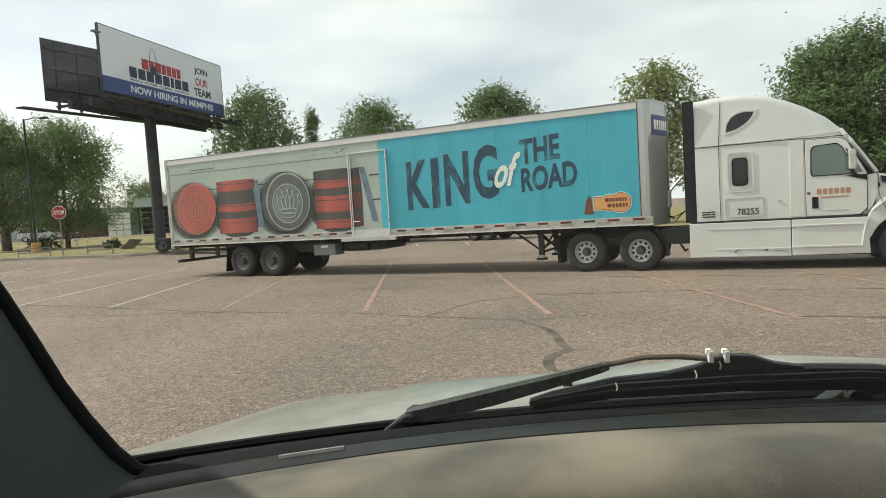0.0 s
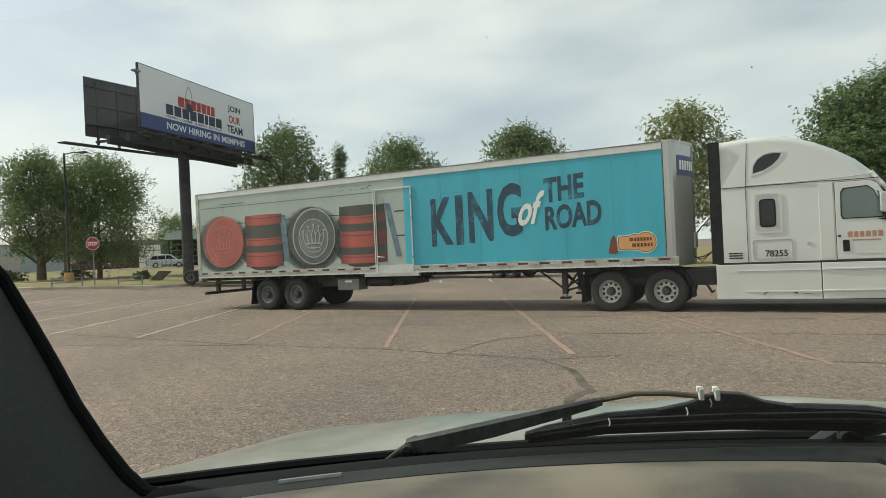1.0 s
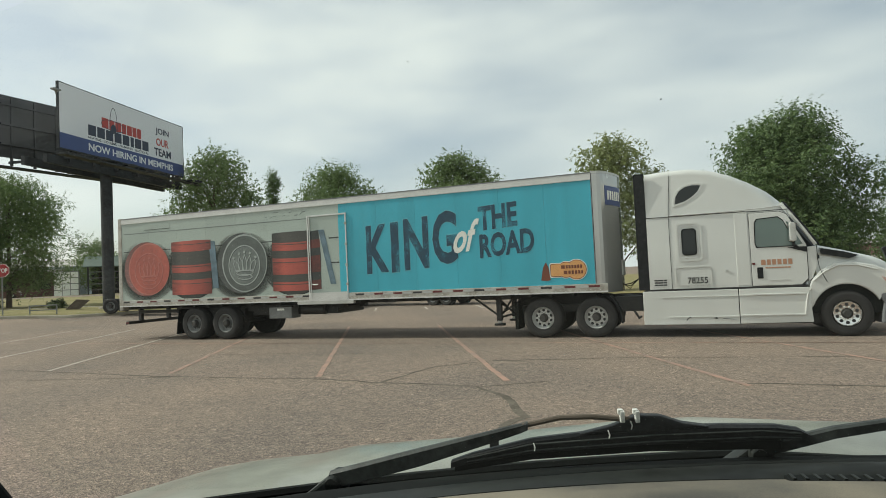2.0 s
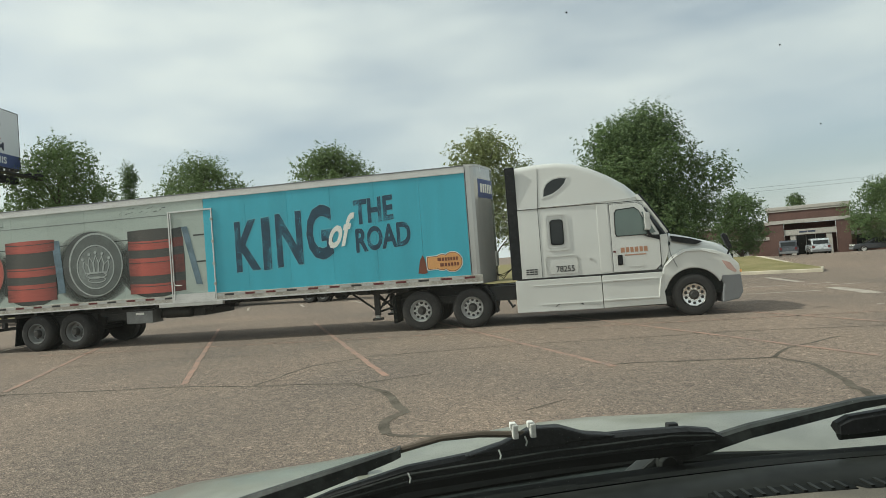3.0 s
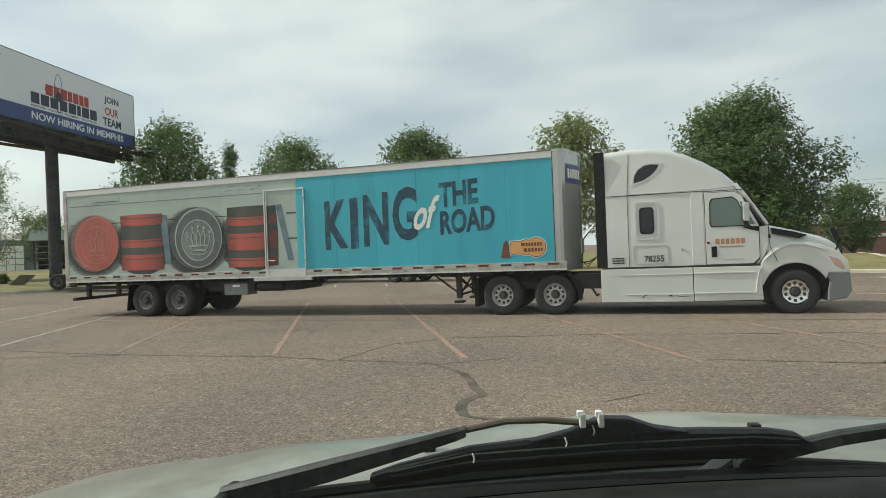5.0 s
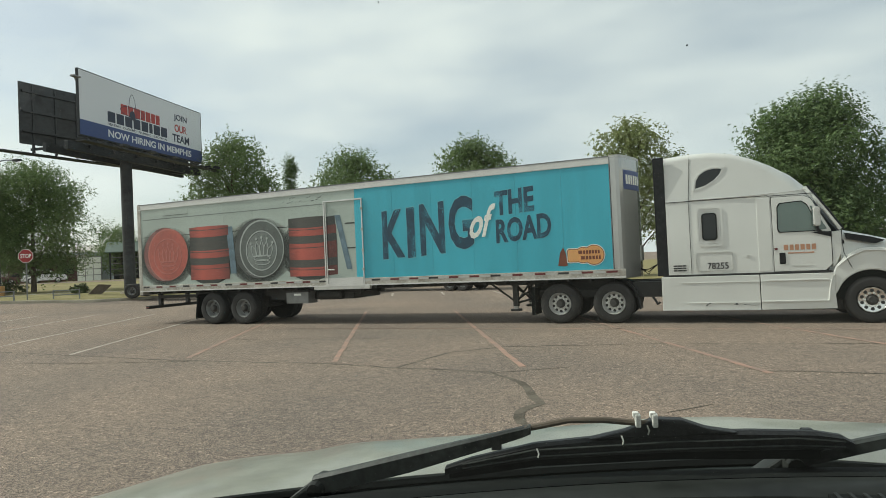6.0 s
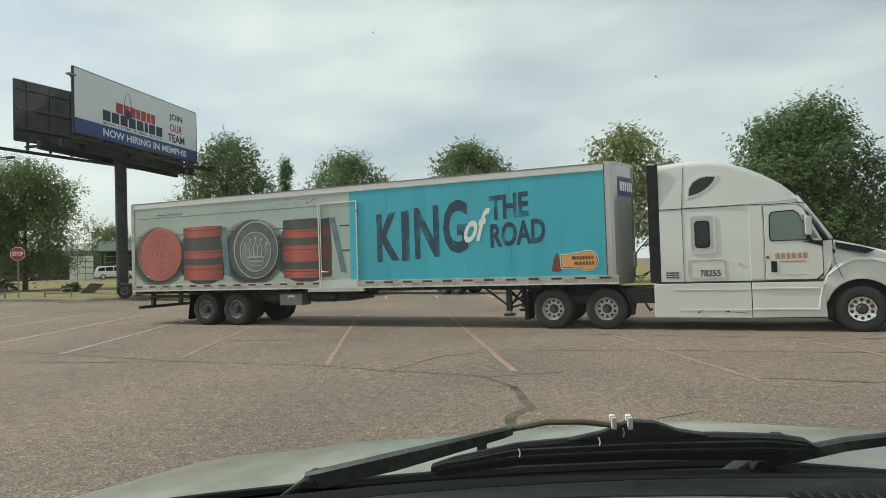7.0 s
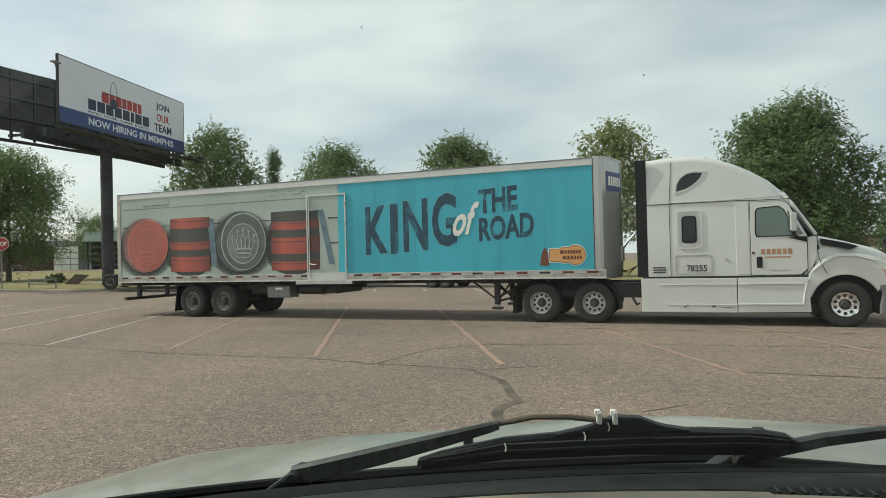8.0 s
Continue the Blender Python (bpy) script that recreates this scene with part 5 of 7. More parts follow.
tree(-33.0, 23.6, 12.2, 9.4, "tall dense oak beside the billboard", 1, M_OAK)
tree(-31.6, 29.5, 11.2, 3.6, "slim dark conifer among the oaks", 2, M_OAK_DARK, 0.14, 0.1, 2400, 0.2, "cone")
tree(-25.0, 29.0, 11.2, 9.4, "broad green oak behind the truck", 3, M_OAK)
tree(-13.6, 26.7, 10.5, 8.0, "green oak with a pointed crown", 4, M_OAK)
tree(-2.5, 27.2, 10.5, 7.4, "airy oak with pale leaves", 5, M_OAK_PALE, 0.2, 0.3, 3600)
tree(8.5, 32.0, 11.6, 11.9, "large dense oak beyond the cab", 6, M_OAK_DARK, 0.35, 0.10, 14000, 0.28)
tree(17.0, 39.0, 6.1, 4.8, "small round tree beside the large oak", 7, M_OAK_DARK, 0.14, 0.2, 2600, 0.22)
tree(35.0, 52.8, 7.2, 8.0, "leafy tree in front of the brick building", 8, M_OAK_DARK, 0.18, 0.18, 4800, 0.24)
tree(41.5, 50.0, 7.4, 7.5, "leafy tree in front of the brick building", 9, M_OAK, 0.18, 0.18, 4200, 0.24)
tree(37.0, 82.0, 8.2, 3.6, "distant tree behind the brick building", 10, M_OAK_DARK, 0.15, 0.4, 1200, 0.3)
tree(-50.4, 14.0, 10.6, 8.2, "tall dark oak on the verge", 11, M_OAK, 0.30, 0.22, 6000, 0.24)
tree(-46.8, 16.6, 10.0, 10.8, "open-crowned oak with yellowish leaves", 12, M_OAK, 0.17, 0.20, 10500, 0.20)
tree(-76.5, 49.0, 7.6, 8.0, "low leafy tree by the shed", 13, M_OAK, 0.16, 0.15, 3200, 0.25)
tree(-70.5, 53.0, 7.0, 8.0, "low leafy tree by the shed", 14, M_OAK_DARK, 0.16, 0.12, 3000, 0.25)
tree(-66.0, 8.0, 11.0, 9.0, "hazy oak further along the verge", 15, M_OAK, 0.3, 0.25, 2600, 0.28)
tree(-92.0, 22.0, 9.0, 9.0, "distant tree by the warehouse", 16, M_OAK, 0.25, 0.12, 2200, 0.35)


def shrub(x, y, r, tall, label, seed):
    t = thing("shrub", label, "shrub", "shrubs on the verge", pose(x, y, height(x, y) + 0.1))
    rnd = random.Random(seed)
    blobs = [((rnd.uniform(-0.6, 0.6) * r, rnd.uniform(-0.4, 0.4) * r, tall * rnd.uniform(0.3, 0.6)), (r * 0.5, r * 0.45, tall * 0.42)) for _ in range(5)]
    v, f = leaf_cloud(blobs, 1400, 0.10, seed, 0.25)
    me = bpy.data.meshes.new("foliage")
    me.from_pydata(v.tolist(), [], f.tolist())
    me.materials.append(M_SHRUB)
    ob = new("foliage", me)
    ob.parent = t
    tagged(ob, kind="stuff")
    bm = bmesh.new()
    for k in range(4):
        tube([(0, 0, -0.1), (rnd.uniform(-0.3, 0.3) * r, rnd.uniform(-0.3, 0.3) * r, tall * 0.5)], [0.04, 0.015], 5, bm)
    part("stems", bm, M_BARK, t)


for x, y, r, h, s in ((-49.0, 16.0, 1.8, 0.9, 1), (-52.5, 12.5, 1.6, 0.9, 2), (-60, 9, 2.2, 1.3, 3), (13.0, 47.5, 1.2, 1.9, 6), (20.5, 56.0, 0.9, 2.2, 7), (-37.5, 13.5, 0.7, 0.5, 8)):
    shrub(x, y, r, h, "dry olive-green shrub on the verge", s)


sheet([(-104, -4.6), (-97, -9.6), (-37, 74), (-44, 79)], 0.15, M_ASPHALT, "road", "grey asphalt street beyond the verge", "road")


# ---- billboard ----
def billboard():
    a, b = Vector((-31.41, 9.43, 0)), Vector((-33.53, 21.05, 0))
    yaw = math.degrees(math.atan2(b.y - a.y, b.x - a.x))
    wide = (b - a).length
    t = thing("billboard", "large billboard on a black steel pole, white and blue poster", "billboard", m=pose(a.x, a.y, 0, 0, 0, yaw))
    z0, z1 = 10.10, 13.92
    f = part("poster", box(0, wide, 0.0, 0.12, z0, z1, 0.01), M_SIGNWHITE, t, "white poster with dark lettering")
    part("poster_band", box(0.0, wide, -0.012, 0.002, z0 - 0.01, z0 + 0.88), M_SIGNBLUE, f, "dark blue band")
    k = wide / 11.81
    part("letters", moved(text_mesh("NOW HIRING IN MEMPHIS", 8.3 * k, 0.46, 0.012, 0.02), 2.2 * k, -0.010, z0 + 0.22), M_SIGNWHITE, f, "white capitals reading now hiring in Memphis")
    for n, (word, w, m) in enumerate((("JOIN", 1.5, M_SIGNDARK), ("OUR", 1.4, M_SIGNRED), ("TEAM", 1.9, M_SIGNDARK))):
        part("letters", moved(text_mesh(word, w * k, 0.56, 0.012, 0.02), (9.35 - w / 2) * k, 0.002, z0 + 2.55 - 0.74 * n), m, f, "capitals reading " + word)
    part("name_bars", bars([3, 2.4, 2.8, 2, 2.4, 2, 2], 3.35 * k, z0 + 1.90, 3.7 * k, 0.66, 0.0, gap=0.35), M_SIGNRED, f, "red bars in place of a company name")
    part("name_bars", bars([2, 2, 2, 2, 2, 1, 2, 2], 2.2 * k, z0 + 1.18, 5.6 * k, 0.66, 0.0, gap=0.35), M_SIGNDARK, f, "dark bars in place of a company name")
    part("letters", moved(text_mesh("HEATING · COOLING · PLUMBING · ELECTRICAL", 5.6 * k, 0.15, 0.008, 0.01), 2.2 * k, 0.002, z0 + 0.96), M_SIGNDARK, f, "small capitals reading heating cooling plumbing electrical")
    bm = ring_outline(ellipse(4.4 * k, z0 + 2.2, 1.1, 0.35, 30), ellipse(4.4 * k, z0 + 2.2, 1.06, 0.31, 30), -0.008, 0.0)
    ring_outline(ellipse(4.4 * k, z0 + 2.2, 0.35, 1.2, 30), ellipse(4.4 * k, z0 + 2.2, 0.31, 1.16, 30), -0.008, 0.0, bm)
    prism(ellipse(4.4 * k, z0 + 2.0, 0.26, 0.30, 18), -0.010, 0.0, bm=bm)
    part("emblem", bm, M_SIGNDARK, f, "dark ring emblem in plain shapes")
    part("face_frame", ring_outline([(-0.06, z0 - 0.08), (wide + 0.06, z0 - 0.08), (wide + 0.06, z1 + 0.05), (-0.06, z1 + 0.05)], [(0, z0), (wide, z0), (wide, z1), (0, z1)], 0.0, 0.16), M_SIGNBACK, t)
    # the other face, seen from behind
    r = part("rear_face", prism([(-0.15, 4.15), (0.0, 4.2), (wide, 1.3), (wide, 1.15)], 9.88, 13.62, axis="z"), M_SIGNBACK, t, "dark weathered back of the second face")
    for i in range(9):
        u = (i + 0.5) / 9
        part("upright", box(u * wide - 0.06, u * wide + 0.06, 4.3 - 3.05 * u - 0.22, 4.3 - 3.05 * u - 0.10, 9.4, 13.5), M_SIGNBACK, r)
    for z in (10.6, 11.8, 13.0):
        part("stringer", prism([(0.0, 4.10), (0.0, 4.0), (wide - 0.1, 1.02), (wide - 0.1, 1.12)], z, z + 0.12, axis="z"), M_SIGNBACK, r)
    for i in range(6):
        u = (i + 0.5) / 6
        part("upright", box(u * wide - 0.07, u * wide + 0.07, 0.16, 0.30, 9.4, 13.8), M_SIGNBACK, t)
    # beams, deck and walkways
    for y in (0.4, 1.9):
        part("beam", box(-0.5, wide + 0.4, y, y + 0.25, 9.15, 9.65, 0.01), M_SIGNBACK, t)
    for i in range(8):
        u = (i + 0.5) / 8
        part("joist", box(u * wide - 0.05, u * wide + 0.05, -1.2, 4.4 - 2.6 * u, 9.55, 9.70), M_SIGNBACK, t)
    part("walkway", box(-1.0, wide + 0.9, -1.25, -0.65, 9.42, 9.50), M_SIGNBACK, t, "dark grating walkway")
    part("walkway", prism([(-1.4, 5.0), (-1.4, 4.4), (wide, 1.5), (wide, 2.1)], 9.30, 9.38, axis="z"), M_SIGNBACK, t, "dark grating walkway")
    for i in range(5):
        x = wide * (i + 0.5) / 5
        l = part("lamp_arm", tube([(x, -0.6, 9.5), (x, -1.6, 9.40), (x, -1.9, 9.42)], 0.035, 6), M_SIGNBACK, t)
        part("lamp_head", box(x - 0.25, x + 0.25, -2.15, -1.85, 9.36, 9.50, 0.02), M_SIGNBACK, l)
    l = part("lamp_arm", tube([(-0.1, 0.1, 13.2), (-0.6, -0.3, 13.25)], 0.04, 6), M_POLE, t)
    part("lamp_head", box(-0.85, -0.35, -0.5, -0.2, 13.2, 13.3, 0.02), M_POLE, l)
    for z in (10.1, 10.5):
        part("hand_rail", tube([(wide + 0.05, -0.9, z), (wide + 0.9, -0.9, z), (wide + 0.9, 0.9, z)], 0.025, 5), M_SIGNBACK, t)
    c = t.matrix_world.inverted() @ Vector((-33.42, 14.15, 0))
    part("pole", lathe([(0.36, 0.0), (0.36, 9.3)], (c.x, c.y, height(-33.4, 14.15)), "z", 24), M_SIGNBACK, t, "stout black steel pole", True)
    part("pole_base", lathe([(0.6, -0.1), (0.6, 0.14), (0.4, 0.16)], (c.x, c.y, height(-33.4, 14.15) + 0.1), "z", 20), M_CONCRETE, t)
    return t


billboard()


# ---- street furniture ----
def stop_sign():
    x, y = -34.3, 7.95
    h = height(x, y) + 0.1
    t = thing("stop_sign", "red octagonal stop sign on a thin steel post", "sign", m=pose(x, y, h, 0, 0, 36))
    part("post", box(-0.03, 0.03, 0.0, 0.05, -0.2, 2.85), M_POLE, t)
    o = [(0.41 * math.cos(radians(22.5 + 45 * k)), 2.55 + 0.41 * math.sin(radians(22.5 + 45 * k))) for k in range(8)]
    p = part("plate", prism(o, -0.02, -0.005), M_STOPRED, t, "faded red octagon with white border")
    i = [(x * 0.93, 2.55 + (z - 2.55) * 0.93) for x, z in o]
    part("border", ring_outline([(x * 0.985, 2.55 + (z - 2.55) * 0.985) for x, z in o], i, -0.026, -0.018), M_CREAM, p)
    part("letters", moved(text_mesh("STOP", 0.56, 0.25, 0.006, 0.02), -0.28, -0.02, 2.425), M_CREAM, p, "white capitals reading stop")


stop_sign()


def lot_lamp(x, y, tall, arm, label):
    h = height(x, y)
    t = thing("street_lamp", label, "lamp post", m=pose(x, y, h))
    part("base", lathe([(0.30, -0.1), (0.30, 0.75), (0.27, 0.80), (0.001, 0.8)], (0, 0, 0), "z", 18), M_KERBYELLOW, t, "faded orange concrete base")
    part("pole", lathe([(0.085, 0.8), (0.06, tall)], (0, 0, 0), "z", 12), M_SIGNBACK, t, "thin dark pole")
    part("arm", tube([(0, 0, tall - 0.1), (arm * 0.5, arm * 0.4, tall + 0.05), (arm, arm * 0.8, tall + 0.05)], 0.04, 6), M_SIGNBACK, t)
    part("head", box(arm - 0.1, arm + 0.5, arm * 0.8 - 0.15, arm * 0.8 + 0.15, tall - 0.05, tall + 0.09, 0.03), M_SIGNBACK, t)


lot_lamp(-42.6, 11.5, 9.4, 0.9, "tall dark lamp post on an orange base")


def utility_pole(x, y, tall, label):
    t = thing("utility_pole", label, "pole", "utility poles", pose(x, y, height(x, y)))
    part("pole", lathe([(0.15, -0.2), (0.10, tall)], (0, 0, 0), "z", 10), M_BARK, t)
    part("cross_arm", box(-1.1, 1.1, -0.06, 0.06, tall - 0.7, tall - 0.55), M_BARK, t)


utility_pole(-62, 23, 9.0, "weathered wooden utility pole by the street")
utility_pole(48, 78, 9.5, "weathered wooden utility pole by the street")
for dz in (0.0, 0.55):
    bm = tube([(-20 + 8 * k, 92 - 1.6 * k, 9.1 - dz + 0.0064 * (k - 6) ** 2) for k in range(14)], 0.011, 4)
    tagged(mesh_object("power_line", bm, M_RUBBER), "thin black overhead power line", "cable", "power lines", "structure")


def barrier(x, y, yaw, wide, label):
    t = thing("sign_frame", label, "frame", "small frames on the verge", pose(x, y, height(x, y) + 0.12, 0, 0, yaw))
    for u in (-wide / 2, wide / 2):
        part("leg", box(u - 0.03, u + 0.03, -0.03, 0.03, -0.1, 0.55), M_STEELWHEEL, t)
    for z in (0.22, 0.48):
        part("rail", box(-wide / 2, wide / 2, -0.025, 0.025, z, z + 0.06), M_STEELWHEEL, t)


barrier(-34.8, 6.6, 34, 1.7, "low weathered metal frame on the grass")
barrier(-33.0, 9.4, 34, 1.4, "low weathered metal frame on the grass")
t = thing("tipped_sign", "brown board lying tilted on the grass", "board", m=pose(-34.6, 12.6, height(-34.6, 12.6) + 0.14, 0, 0, 40))
part("board", prism([(-0.5, 0.0), (0.1, 0.62), (0.9, 0.55), (0.3, 0.0)], 0.0, 0.06), M_BARK, t)
part("prop", box(0.0, 0.05, 0.05, 0.5, 0.0, 0.35), M_BARK, t)


# ---- far buildings ----
def brick_building():
    g = -0.22
    yaw = -20.5
    t = thing("brick_building", "low dark-red brick office with pale cornice bands", "building", m=pose(26.4, 61.3, g, 0, 0, yaw))
    part("wall", box(0.0, 7.9, 0.0, 9, 3.55, 4.95), M_BRICK, t, "brick upper storey over the entrance")
    part("cornice", box(-0.2, 8.1, -0.2, 9.2, 4.95, 5.32, 0.04), M_CORNICE, t, "pale moulded cornice")
    part("cornice", box(-0.12, 8.02, -0.12, 9.1, 4.75, 4.95), M_CORNICE, t)
    part("entrance_beam", box(0.0, 7.9, -0.1, 0.4, 3.35, 3.75, 0.02), M_CORNICE, t, "pale stone beam")
    for x0, x1 in ((0.0, 1.5), (6.6, 7.9)):
        part("pier", box(x0, x1, 0.0, 1.2, -2.6, 3.35), M_BRICK, t, "brick pier")
    part("canopy", box(1.5, 6.6, 0.1, 1.0, 2.0, 2.62, 0.02), M_CORNICE, t)
    part("sign_bars", bars([3, 3], 3.0, 2.22, 1.6, 0.2, 0.1), M_SIGNDARK, t)
    for x in (2.1, 5.6):
        part("column", box(x, x + 0.55, 0.2, 0.75, -2.6, 2.0, 0.02), M_CORNICE, t)
    part("recess", box(1.5, 6.6, 2.2, 2.4, -2.6, 3.35), M_BRICK2, t)
    for k in range(3):
        p = part("glass_door", box(2.7 + k * 0.95, 3.6 + k * 0.95, 2.12, 2.2, -1.6, 1.9), M_DARKGLASS, t, "dark glass entrance door")
        part("door_frame", box(2.66 + k * 0.95, 2.70 + k * 0.95, 2.08, 2.2, -1.6, 1.95), M_ALU_DULL, p)
    for side, x0, x1 in (("w", -16, 0.0), ("e", 7.9, 26)):
        part("wing_wall", box(x0, x1, 1.0, 12, -2.8, 3.30), M_BRICK, t, "brick wing")
        part("wing_cornice", box(x0 - 0.1, x1 + 0.1, 0.85, 12.1, 3.30, 3.72, 0.03), M_CORNICE, t)
        part("wing_band", box(x0, x1, 0.9, 1.05, 1.62, 2.0), M_CORNICE, t)
        n = 7
        for k in range(n if side == "e" else 0):
            x = x0 + (x1 - x0) * (k + 0.5) / n
            p = part("window", box(x - 0.8, x + 0.8, 0.93, 1.02, 0.1, 1.5), M_DARKGLASS, t)
            part("sill", box(x - 0.9, x + 0.9, 0.88, 1.02, 0.0, 0.1), M_CORNICE, p)
    part("down_pipe", tube([(-4.6, 0.9, -2.0), (-4.6, 0.9, 3.3)], 0.09, 8), M_CORNICE, t)
    part("rooftop", box(-15.5, 25.5, 1.5, 11.5, 3.6, 3.7), M_CONCRETE, t)


brick_building()


def warehouse():
    h = 1.0
    t = thing("warehouse", "long low pale-grey metal warehouse", "building", m=pose(-118, 22, h, 0, 0, 42))
    part("wall", box(0, 46, 0, 18, -1, 4.6), M_WAREHOUSE, t)
    part("roof", prism([(-0.4, 4.6), (9, 6.0), (18.4, 4.6)], -0.4, 46.4, axis="x"), M_CORNICE, t)
    for k in range(5):
        part("door", box(4 + 9 * k, 7 + 9 * k, -0.06, 0.05, -0.5, 3.0), M_CORNICE, t)


warehouse()


M_SHEDROOF = material("dull_green_roof", (0.07, 0.10, 0.08), 0.7, var=0.2)


def shed():
    x, y = -73.0, 44.4
    h = height(x, y)
    t = thing("open_shed", "open green steel-framed shed with a low roof", "shed", m=pose(x, y, h, 0, 0, 46) @ Matrix.Scale(1.15, 4))
    for k in range(6):
        for yy in (0.0, 5.0):
            part("post", box(k * 2.6 - 0.08, k * 2.6 + 0.08, yy - 0.08, yy + 0.08, -0.2, 3.4), M_SIGNBACK, t)
    for z in (0.6, 1.3, 2.0, 2.7):
        part("rail", box(0, 13, -0.05, 0.05, z, z + 0.08), M_POLE, t)
    part("roof", prism([(-0.5, 3.4), (2.5, 4.7), (5.5, 3.4), (5.5, 3.3), (2.5, 4.55), (-0.5, 3.3)], -0.5, 13.5, axis="x"), M_SHEDROOF, t, "dull green roof")
    part("rear_wall", box(0, 13, 5.0, 5.1, 0, 3.3), M_SIGNBACK, t)
    g = thing("white_gate", "white panelled gate beside the shed", "gate", m=pose(-77.9, 43.2, height(-78, 43), 0, 0, 46) @ Matrix.Scale(1.15, 4))
    for r in range(4):
        for c in range(3):
            part("panel", box(c * 0.85, c * 0.85 + 0.78, 0, 0.05, 0.1 + r * 0.72, 0.74 + r * 0.72), M_CREAM, g)
    part("gate_frame", box(-0.05, 2.6, 0.05, 0.1, 0.0, 3.0), M_POLE, g)
    b = thing("brick_shed", "small dark red brick building with a flat roof", "building", m=pose(-86.8, 39.5, height(-87, 40), 0, 0, 46) @ Matrix.Scale(1.15, 4))
    part("wall", box(0, 8.5, 0, 5, -0.2, 3.1), M_BRICK, b)
    part("roof", box(-0.2, 8.7, -0.2, 5.2, 3.1, 3.35), M_CORNICE, b)
    for k in range(2):
        part("window", box(1.5 + 3.6 * k, 3.3 + 3.6 * k, -0.04, 0.05, 1.0, 2.2), M_DARKGLASS, b)


shed()


# ---- cars ----
def car(name, label, category, m, paint, style="suv", group=""):
    """A car along +x, its middle at the origin, on the ground at z 0."""
    t = thing(name, label, category, group, m)
    L, W = (4.75, 1.86) if style == "suv" else (4.7, 1.8)
    if style == "suv":
        low = [(-2.34, 0.32), (-2.38, 0.62), (-2.33, 1.0), (2.0, 1.02), (2.25, 0.92), (2.37, 0.70), (2.36, 0.34)]
        top = [(-2.28, 1.0), (-2.05, 1.58), (-1.85, 1.70), (0.1, 1.72), (0.55, 1.64), (1.25, 1.08), (1.25, 1.0)]
        win = [[(-1.95, 1.08), (-1.78, 1.50), (-1.15, 1.54), (-1.15, 1.08)], [(-1.07, 1.08), (-1.07, 1.55), (-0.22, 1.57), (-0.22, 1.08)], [(-0.14, 1.08), (-0.14, 1.57), (0.38, 1.53), (0.98, 1.08)]]
    else:
        low = [(-2.33, 0.30), (-2.36, 0.58), (-2.28, 0.92), (2.0, 0.86), (2.28, 0.72), (2.34, 0.34)]
        top = [(-2.0, 0.88), (-1.35, 1.36), (-0.4, 1.45), (0.3, 1.40), (1.2, 0.90)]
        win = [[(-1.5, 0.95), (-1.15, 1.28), (-0.45, 1.36), (-0.45, 0.95)], [(-0.37, 0.95), (-0.37, 1.36), (0.25, 1.32), (0.92, 0.95)]]
    part("body", prism(low, -W / 2, W / 2, 0.08), paint, t)
    part("cabin", prism(top, -W / 2 + 0.12, W / 2 - 0.12, 0.10), paint, t)
    for side in (-1, 1):
        for w in win:
            y = side * (W / 2 - 0.115)
            part("window", prism(w, y - 0.01, y + 0.01), M_DARKGLASS, t)
    ws = [(top[-3][0] + 0.06, top[-3][1] - 0.04), (top[-2][0] + 0.03, top[-2][1] + 0.02)] if style == "suv" else [(0.34, 1.38), (1.18, 0.95)]
    part("windscreen", prism([ws[0], ws[1], (ws[1][0] + 0.015, ws[1][1] + 0.015), (ws[0][0] + 0.015, ws[0][1] + 0.015)], -W / 2 + 0.25, W / 2 - 0.25), M_DARKGLASS, t)
    part("rear_window", prism([(top[0][0] + 0.06, top[0][1] + 0.12), (top[1][0] - 0.02, top[1][1] - 0.06), (top[1][0] - 0.04, top[1][1] - 0.06), (top[0][0] + 0.04, top[0][1] + 0.12)], -W / 2 + 0.25, W / 2 - 0.25), M_DARKGLASS, t)
    for side in (-1, 1):
        part("headlight", box(2.15, 2.33, side * 0.62 - 0.16, side * 0.62 + 0.16, 0.68, 0.82, 0.02), M_CREAM, t)
        part("tail_light", box(-2.40, -2.25, side * 0.70 - 0.12, side * 0.70 + 0.12, 0.72, 0.98, 0.02), M_REFLECTOR, t)
        for x in (-1.38, 1.42):
            y = side * (W / 2 - 0.22)
            w = new("wheel")
            w.parent = t
            w.location = (x, y, 0.34)
            part("tyre", lathe([(0.21, -0.11), (0.32, -0.115), (0.345, -0.09), (0.345, 0.09), (0.32, 0.115), (0.21, 0.11)], (0, side * 0.12, 0), steps=24, caps=False), M_TYRE, w, "", True)
            part("rim", lathe([(0.22, side * 0.22), (0.19, side * 0.225), (0.08, side * 0.19), (0.06, side * 0.22), (0.001, side * 0.22)], (0, 0, 0), steps=18, caps=False), M_ALU, w, "", True)
    part("bumper", box(2.22, 2.39, -W / 2 + 0.1, W / 2 - 0.1, 0.32, 0.52, 0.03), M_GREY_PLASTIC, t)
    part("bumper", box(-2.42, -2.24, -W / 2 + 0.1, W / 2 - 0.1, 0.34, 0.58, 0.03), M_GREY_PLASTIC, t)
    return t


